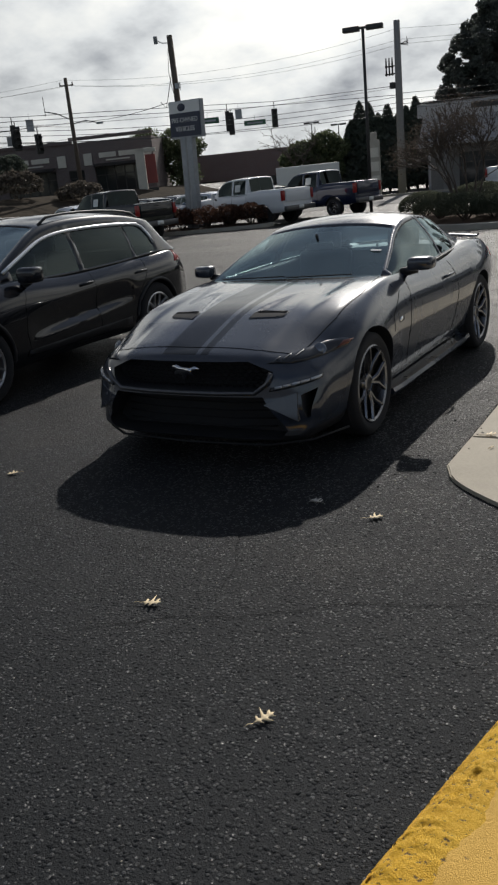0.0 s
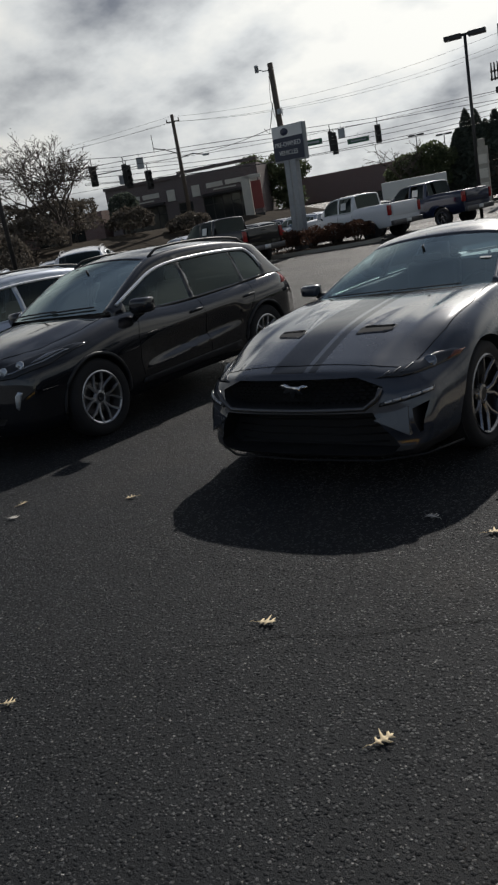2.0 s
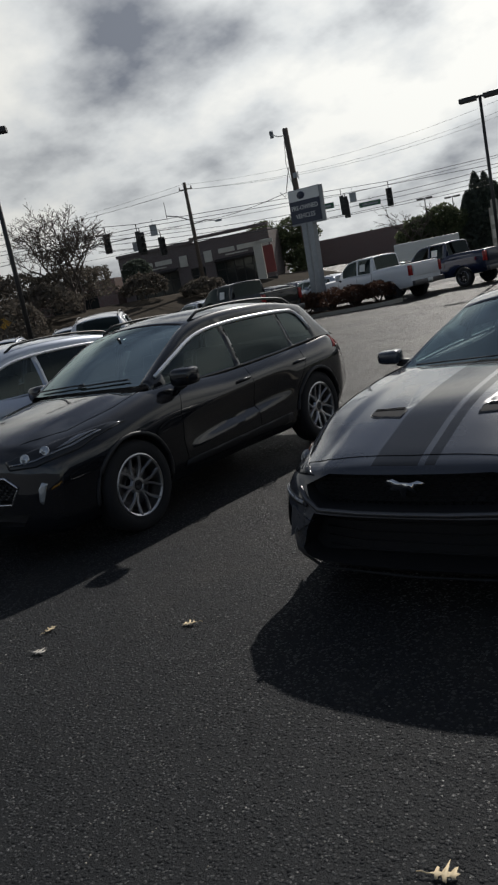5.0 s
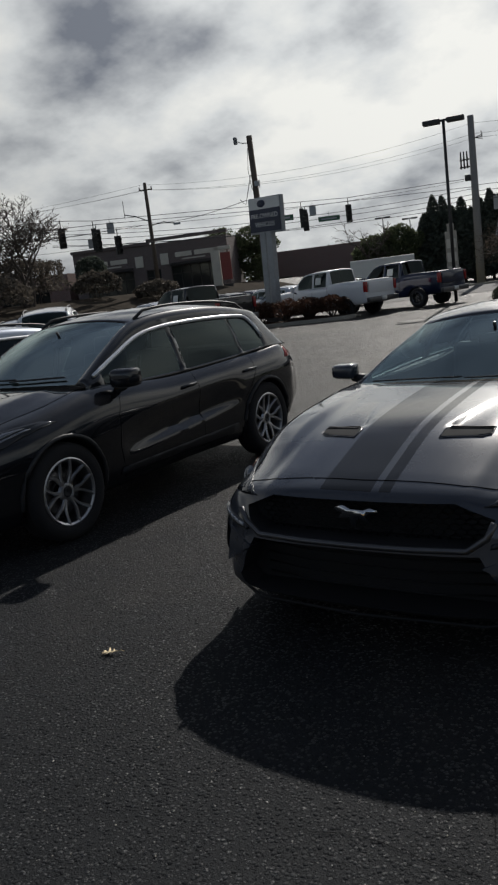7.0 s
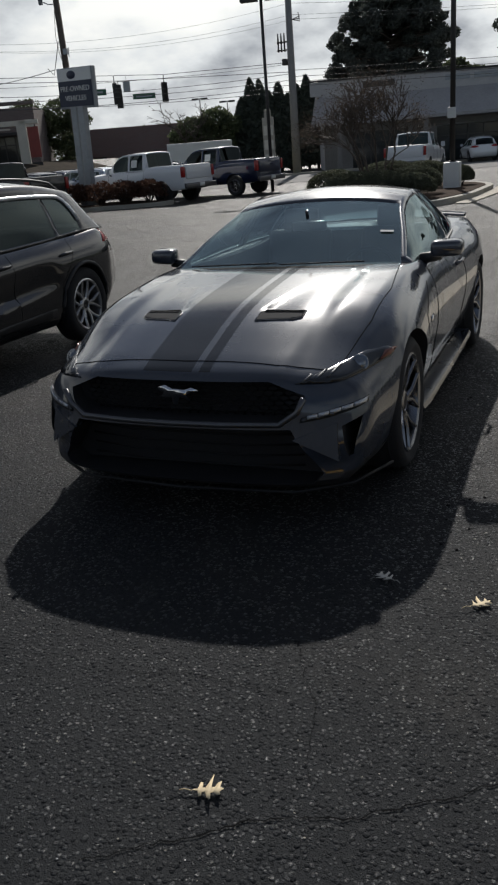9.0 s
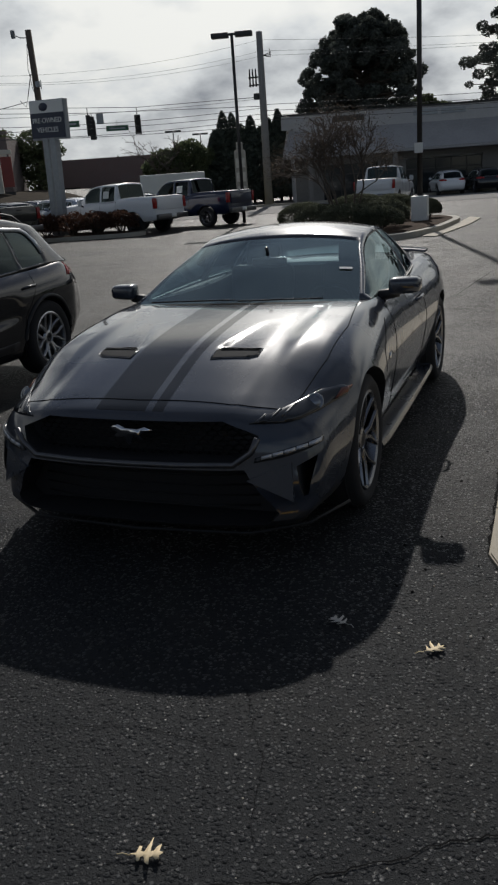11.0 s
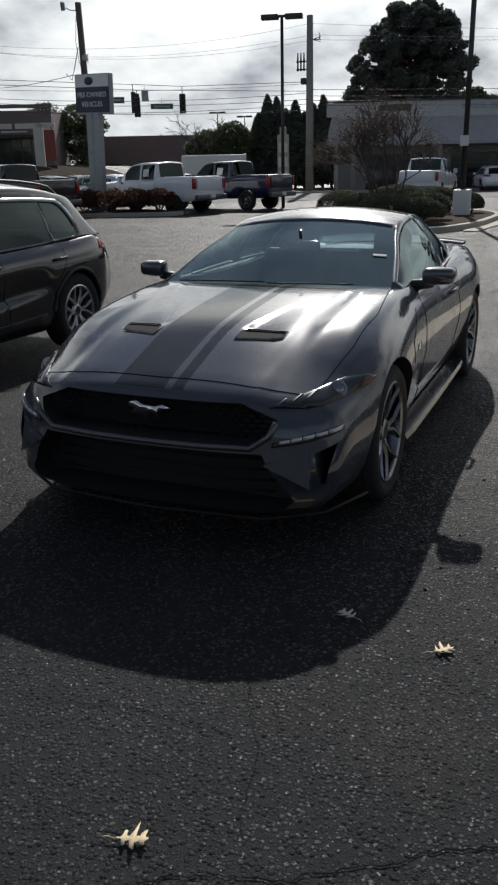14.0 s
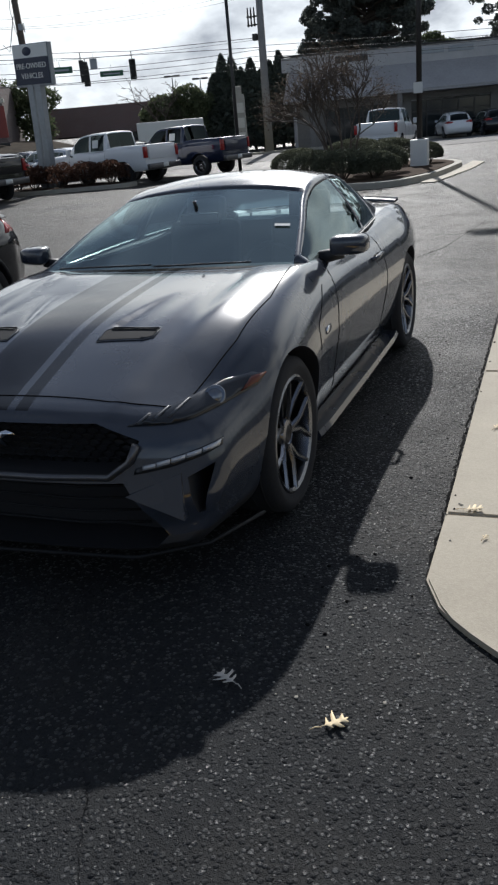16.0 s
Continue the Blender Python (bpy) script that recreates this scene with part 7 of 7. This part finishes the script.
span((-58, 19, 8.0), (-38.35, 34.48, 7.57), (-36.85, 35.98, 7.37), (-28.6, 49.9, 7.59), (-25.31, 51.16, 7.39), (-16.2, 52.5, 7.3))
span((-52, 24, 7.0), (-36.45, 35.78, 7.07), (-28.2, 49.7, 7.19), (-16.2, 52.5, 6.7))
span((-52, 27, 6.4), (-37.75, 36.58, 6.63), (-37.75, 39.28, 6.97), (-37.9, 43.3, 7.0))

# ---------------------------------------------------------------- other vehicles
make_pickup(pose(-14.86, 26.1, 0, 0, 0, 256), WHITE_PAINT, "white crew-cab pickup truck with an open bed", "pickups parked in a row")
make_pickup(pose(-12.86, 29.0, 0, 0, 0, 256), BLUE_PAINT, "dark blue crew-cab pickup truck", "pickups parked in a row")
make_pickup(pose(-18.56, 21.1, 0, 0, 0, 256), BLACK_PAINT, "black crew-cab pickup truck with an open bed", "pickups parked in a row")
make_pickup(pose(-5.3, 37.6, 0.0, 0, 0, 178), WHITE_PAINT, "white pickup truck parked behind the island")
far = make_suv(pose(-15.5, 10.8, 0.15, 0, 0, 222), WHITE_PAINT, "white crossover with dark windows", False, 1.05, "cars parked in the far row")
for k, (x, y, turn, sc) in enumerate(((-20.5, 15.4, 222, 1.0), (-16.8, 6.4, 222, 1.0), (-24.5, 17.5, 222, 1.0), (-19.6, 8.2, 222, 1.0))):
    c = make_suv(pose(x, y, ground_height(x, y), 0, 0, turn), (BLACK_PAINT, RED_PAINT, SILVER_PAINT, BLACK_PAINT)[k], ("black crossover in the far row", "dark red crossover in the far row", "silver crossover in the far row", "black crossover in the far row")[k], False, sc, "cars parked in the far row")
for k, (x, y, turn, mat, lab) in enumerate(((-3.85, 53.8, 197, WHITE_PAINT, "white crossover parked at the shop"), (0.75, 55.2, 197, BLACK_PAINT, "dark crossover parked at the shop"), (-1.5, 54.4, 197, BLACK_PAINT, "dark crossover parked at the shop"), (-31.0, 47.0, 40, SILVER_PAINT, "silver crossover at the junction"), (-24.0, 43.0, 229, BLACK_PAINT, "dark crossover beyond the pickups"), (-21.5, 41.0, 229, WHITE_PAINT, "white crossover beyond the pickups"))):
    make_suv(pose(x, y, 0, 0, 0, turn), mat, lab, False, 1.0, "cars parked at the shop" if k < 3 else "cars near the junction")
for k, (x, y, turn, mat, lab) in enumerate(((-23.6, 24.8, 242, SILVER_PAINT, "silver crossover behind the black pickup"), (-26.6, 28.6, 242, WHITE_PAINT, "white crossover in the second row"), (-24.0, 31.6, 242, BLACK_PAINT, "black crossover in the second row"), (-21.6, 33.8, 242, SILVER_PAINT, "silver crossover in the second row"), (-28.5, 22.0, 222, BLACK_PAINT, "black crossover near the bank"), (-26.4, 13.2, 222, WHITE_PAINT, "white crossover near the bank"), (-28.6, 17.4, 222, SILVER_PAINT, "silver crossover near the bank"), (-28.2, 10.4, 222, BLACK_PAINT, "black crossover near the bank"), (-25.0, 20.6, 222, WHITE_PAINT, "white crossover near the bank"))):
    make_suv(pose(x, y, ground_height(x, y), 0, 0, turn), mat, lab, False, 1.0, "cars parked in the second row" if k < 4 else "cars parked by the bank")
for k, (x, y, turn, mat, lab) in enumerate(((-24.2, 36.4, 242, WHITE_PAINT, "white crossover in the back row"), (-27.0, 34.4, 242, BLACK_PAINT, "black crossover in the back row"), (-29.6, 32.6, 242, SILVER_PAINT, "silver crossover in the back row"), (-30.6, 36.2, 242, BLACK_PAINT, "black crossover by the road"), (-27.6, 39.6, 242, BLUE_PAINT, "dark blue crossover by the road"), (-19.4, 36.6, 242, BLACK_PAINT, "black crossover beside the pickups"))):
    make_suv(pose(x, y, ground_height(x, y), 0, 0, turn), mat, lab, False, 1.0, "cars parked in the back row")
make_suv(pose(2.15, 23.45, 0, 0, 0, 177), BLUE_PAINT, "dark blue crossover seen from behind beside the island", False, 1.03)
van = thing("box_trailer", Matrix.Translation((-25.0, 55.8, 0)) @ pose(0, 0, 0, 0, 0, 22), "white box trailer body", "trailer")
bm = bmesh.new()
box(bm, (0, 0, 1.75), (5.0, 2.2, 2.1), None, 0.05)
part("box", bm, SIGN_WHITE, van, smooth=False)
for x in (-1.4, 1.4):
    bm = bmesh.new()
    tube(bm, [(x, -1.05, 0.4), (x, 1.05, 0.4)], 0.4, 16)
    part("wheel", bm, TYRE, van)
bm = bmesh.new()
box(bm, (0, 0, 0.62), (4.8, 1.4, 0.18))
part("chassis", bm, DARK_STEEL, van, smooth=False)

# ---------------------------------------------------------------- small things on the ground


def oak_leaf(x, y, turn, size, mat, seed, z=0.004, curl=0.35, lift=0.0):
    """A dry lobed leaf with a stalk, curled."""
    rng = random.Random(seed)
    bm = bmesh.new()
    half = [(0.0, 0.014), (0.12, 0.03), (0.18, 0.06), (0.25, 0.24), (0.33, 0.34), (0.32, 0.10), (0.42, 0.075), (0.52, 0.34), (0.66, 0.48), (0.60, 0.13), (0.70, 0.09), (0.80, 0.22), (0.92, 0.28), (0.88, 0.08), (1.0, 0.012)]
    mid, lf, rt = [], [], []

    def bend(u, v):
        zz = curl * 0.35 * (v * 1.6) ** 2 + curl * 0.25 * (u - 0.5) ** 2 + 0.03 * rng.random()
        return Vector(((u - 0.5) * size, v * size, zz * size + 0.006))

    for i, (u, v) in enumerate(half):
        k1, k2 = rng.uniform(0.75, 1.15), rng.uniform(0.75, 1.15)
        mid.append(bm.verts.new(bend(i / (len(half) - 1), 0)))
        lf.append(bm.verts.new(bend(u, v * k1)))
        rt.append(bm.verts.new(bend(u, -v * k2)))
    for i in range(len(half) - 1):
        bm.faces.new((mid[i], mid[i + 1], lf[i + 1], lf[i]))
        bm.faces.new((mid[i + 1], mid[i], rt[i], rt[i + 1]))
    ext = bmesh.ops.extrude_face_region(bm, geom=bm.faces[:])
    for g in ext["geom"]:
        if isinstance(g, bmesh.types.BMVert):
            g.co.z += 0.0008
    tube(bm, [(-0.5 * size, 0, 0.006), (-0.72 * size, 0.02 * size, 0.012), (-0.9 * size, 0.06 * size, 0.006)], 0.0016, 5)
    bmesh.ops.recalc_face_normals(bm, faces=bm.faces[:])
    ob = part("oak_leaf", bm, mat)
    ob.matrix_world = pose(x, y, z, rng.uniform(-6, 6), rng.uniform(-6, 6), turn)
    return tagged(ob, "dry tan oak leaf curled on the asphalt" if mat is LEAF_DRY else "pale grey dry leaf on the asphalt", "leaf", "fallen leaves")


oak_leaf(1.585, -4.375, 60, 0.082, LEAF_DRY, 1, curl=0.45)
oak_leaf(0.775, -3.854, 15, 0.088, LEAF_DRY, 2, curl=0.5)
oak_leaf(1.385, -2.745, 40, 0.085, LEAF_DRY, 3)
oak_leaf(1.012, -2.626, 150, 0.09, LEAF_GREY, 4)
oak_leaf(-1.80, -3.192, 10, 0.09, LEAF_GREY, 5)
oak_leaf(-1.143, -2.692, 200, 0.085, LEAF_DRY, 6)
oak_leaf(-1.98, -2.96, 90, 0.08, LEAF_DRY, 7)
oak_leaf(0.12, -4.72, 30, 0.06, LEAF_DRY, 8)
oak_leaf(1.66, -1.38, 5, 0.08, LEAF_DRY, 9, z=0.026)
oak_leaf(1.70, -0.4, 70, 0.05, LEAF_DRY, 10, z=0.026)
oak_leaf(1.72, -1.62, 70, 0.035, LEAF_DRY, 11, z=0.026)


def crack(pts, width, seed, name="asphalt_crack"):
    """A dark crack in the asphalt: a thin irregular ribbon."""
    rng = random.Random(seed)
    fine = []
    for (a, b), (c, d) in zip(pts, pts[1:]):
        n = max(3, int(math.hypot(c - a, d - b) / 0.018))
        fine += [Vector((a + (c - a) * k / n, b + (d - b) * k / n, 0)) for k in range(n)]
    bm = bmesh.new()
    prev = None
    for i, p in enumerate(fine):
        d = (fine[min(i + 1, len(fine) - 1)] - fine[max(0, i - 1)]).normalized()
        s = Vector((-d.y, d.x, 0))
        j = p + s * (0.012 * noise.noise(p * 14) + 0.006 * rng.uniform(-1, 1))
        w = width * (0.35 + 0.9 * abs(noise.noise(p * 9 + Vector((seed, 0, 0)))) + 0.2 * rng.random())
        row = (bm.verts.new(j + s * w + Vector((0, 0, 0.004))), bm.verts.new(j - s * w + Vector((0, 0, 0.004))))
        if prev:
            bm.faces.new((prev[0], prev[1], row[1], row[0]))
        prev = row
    tagged(part(name, bm, TAR), "dark crack across the asphalt", "crack", kind="structure")


crack([(0.55, -4.15), (0.82, -3.99), (0.95, -3.90), (1.18, -3.83), (1.34, -3.73), (1.42, -3.69), (1.47, -3.64), (1.66, -3.55), (1.81, -3.53), (2.07, -3.43), (2.3, -3.38)], 0.0032, 1)
crack([(0.80, -3.12), (0.84, -3.22), (0.95, -3.42), (0.98, -3.60), (1.03, -3.77)], 0.0014, 2)
crack([(0.86, -3.40), (0.5, -3.38), (0.2, -3.45)], 0.0018, 3)
crack([(1.535, -1.95), (1.545, -0.6), (1.562, 0.8), (1.585, 2.6), (1.63, 5.6)], 0.009, 4, "edge_joint")
crack([(-0.3, 3.6), (0.35, 4.9), (0.75, 6.0), (1.1, 8.6)], 0.008, 5)

# loose grit and crumbs near the walk and under the kerb
rng = random.Random(77)
bm = bmesh.new()
for k in range(300):
    if k < 60:
        x, y, s = rng.uniform(1.15, 1.62), rng.uniform(-2.9, 1.0), rng.uniform(0.003, 0.008)
    else:
        x, y, s = rng.uniform(-2.5, 2.4), rng.uniform(-5.2, -2.2), rng.uniform(0.002, 0.0045)
    tmp = bmesh.new()
    bmesh.ops.create_icosphere(tmp, subdivisions=1, radius=s)
    for v in tmp.verts:
        v.co *= rng.uniform(0.7, 1.2)
        v.co.z *= 0.6
        v.co += Vector((x, y, s * 0.35 + (0.024 if x > 1.56 and y > -1.9 else 0)))
    join(bm, tmp)
crumbs = bmesh.new()
for k in range(26):
    x, y, size = rng.uniform(1.05, 1.60), rng.uniform(-2.7, 1.6), rng.uniform(0.005, 0.010)
    tmp = bmesh.new()
    bmesh.ops.create_icosphere(tmp, subdivisions=1, radius=size)
    for v in tmp.verts:
        v.co *= rng.uniform(0.65, 1.25)
        v.co.z *= 0.6
        v.co += Vector((x, y, size * 0.3 + (0.024 if x > 1.55 and y > -1.9 else 0)))
    join(crumbs, tmp)
tagged(part("asphalt_crumbs", crumbs, TAR, smooth=False), "small dark broken asphalt crumbs beside the walk", "grit", kind="stuff")
tagged(part("loose_grit", bm, CURB, smooth=False), "small pale stones and crumbs on the asphalt", "grit", kind="stuff")
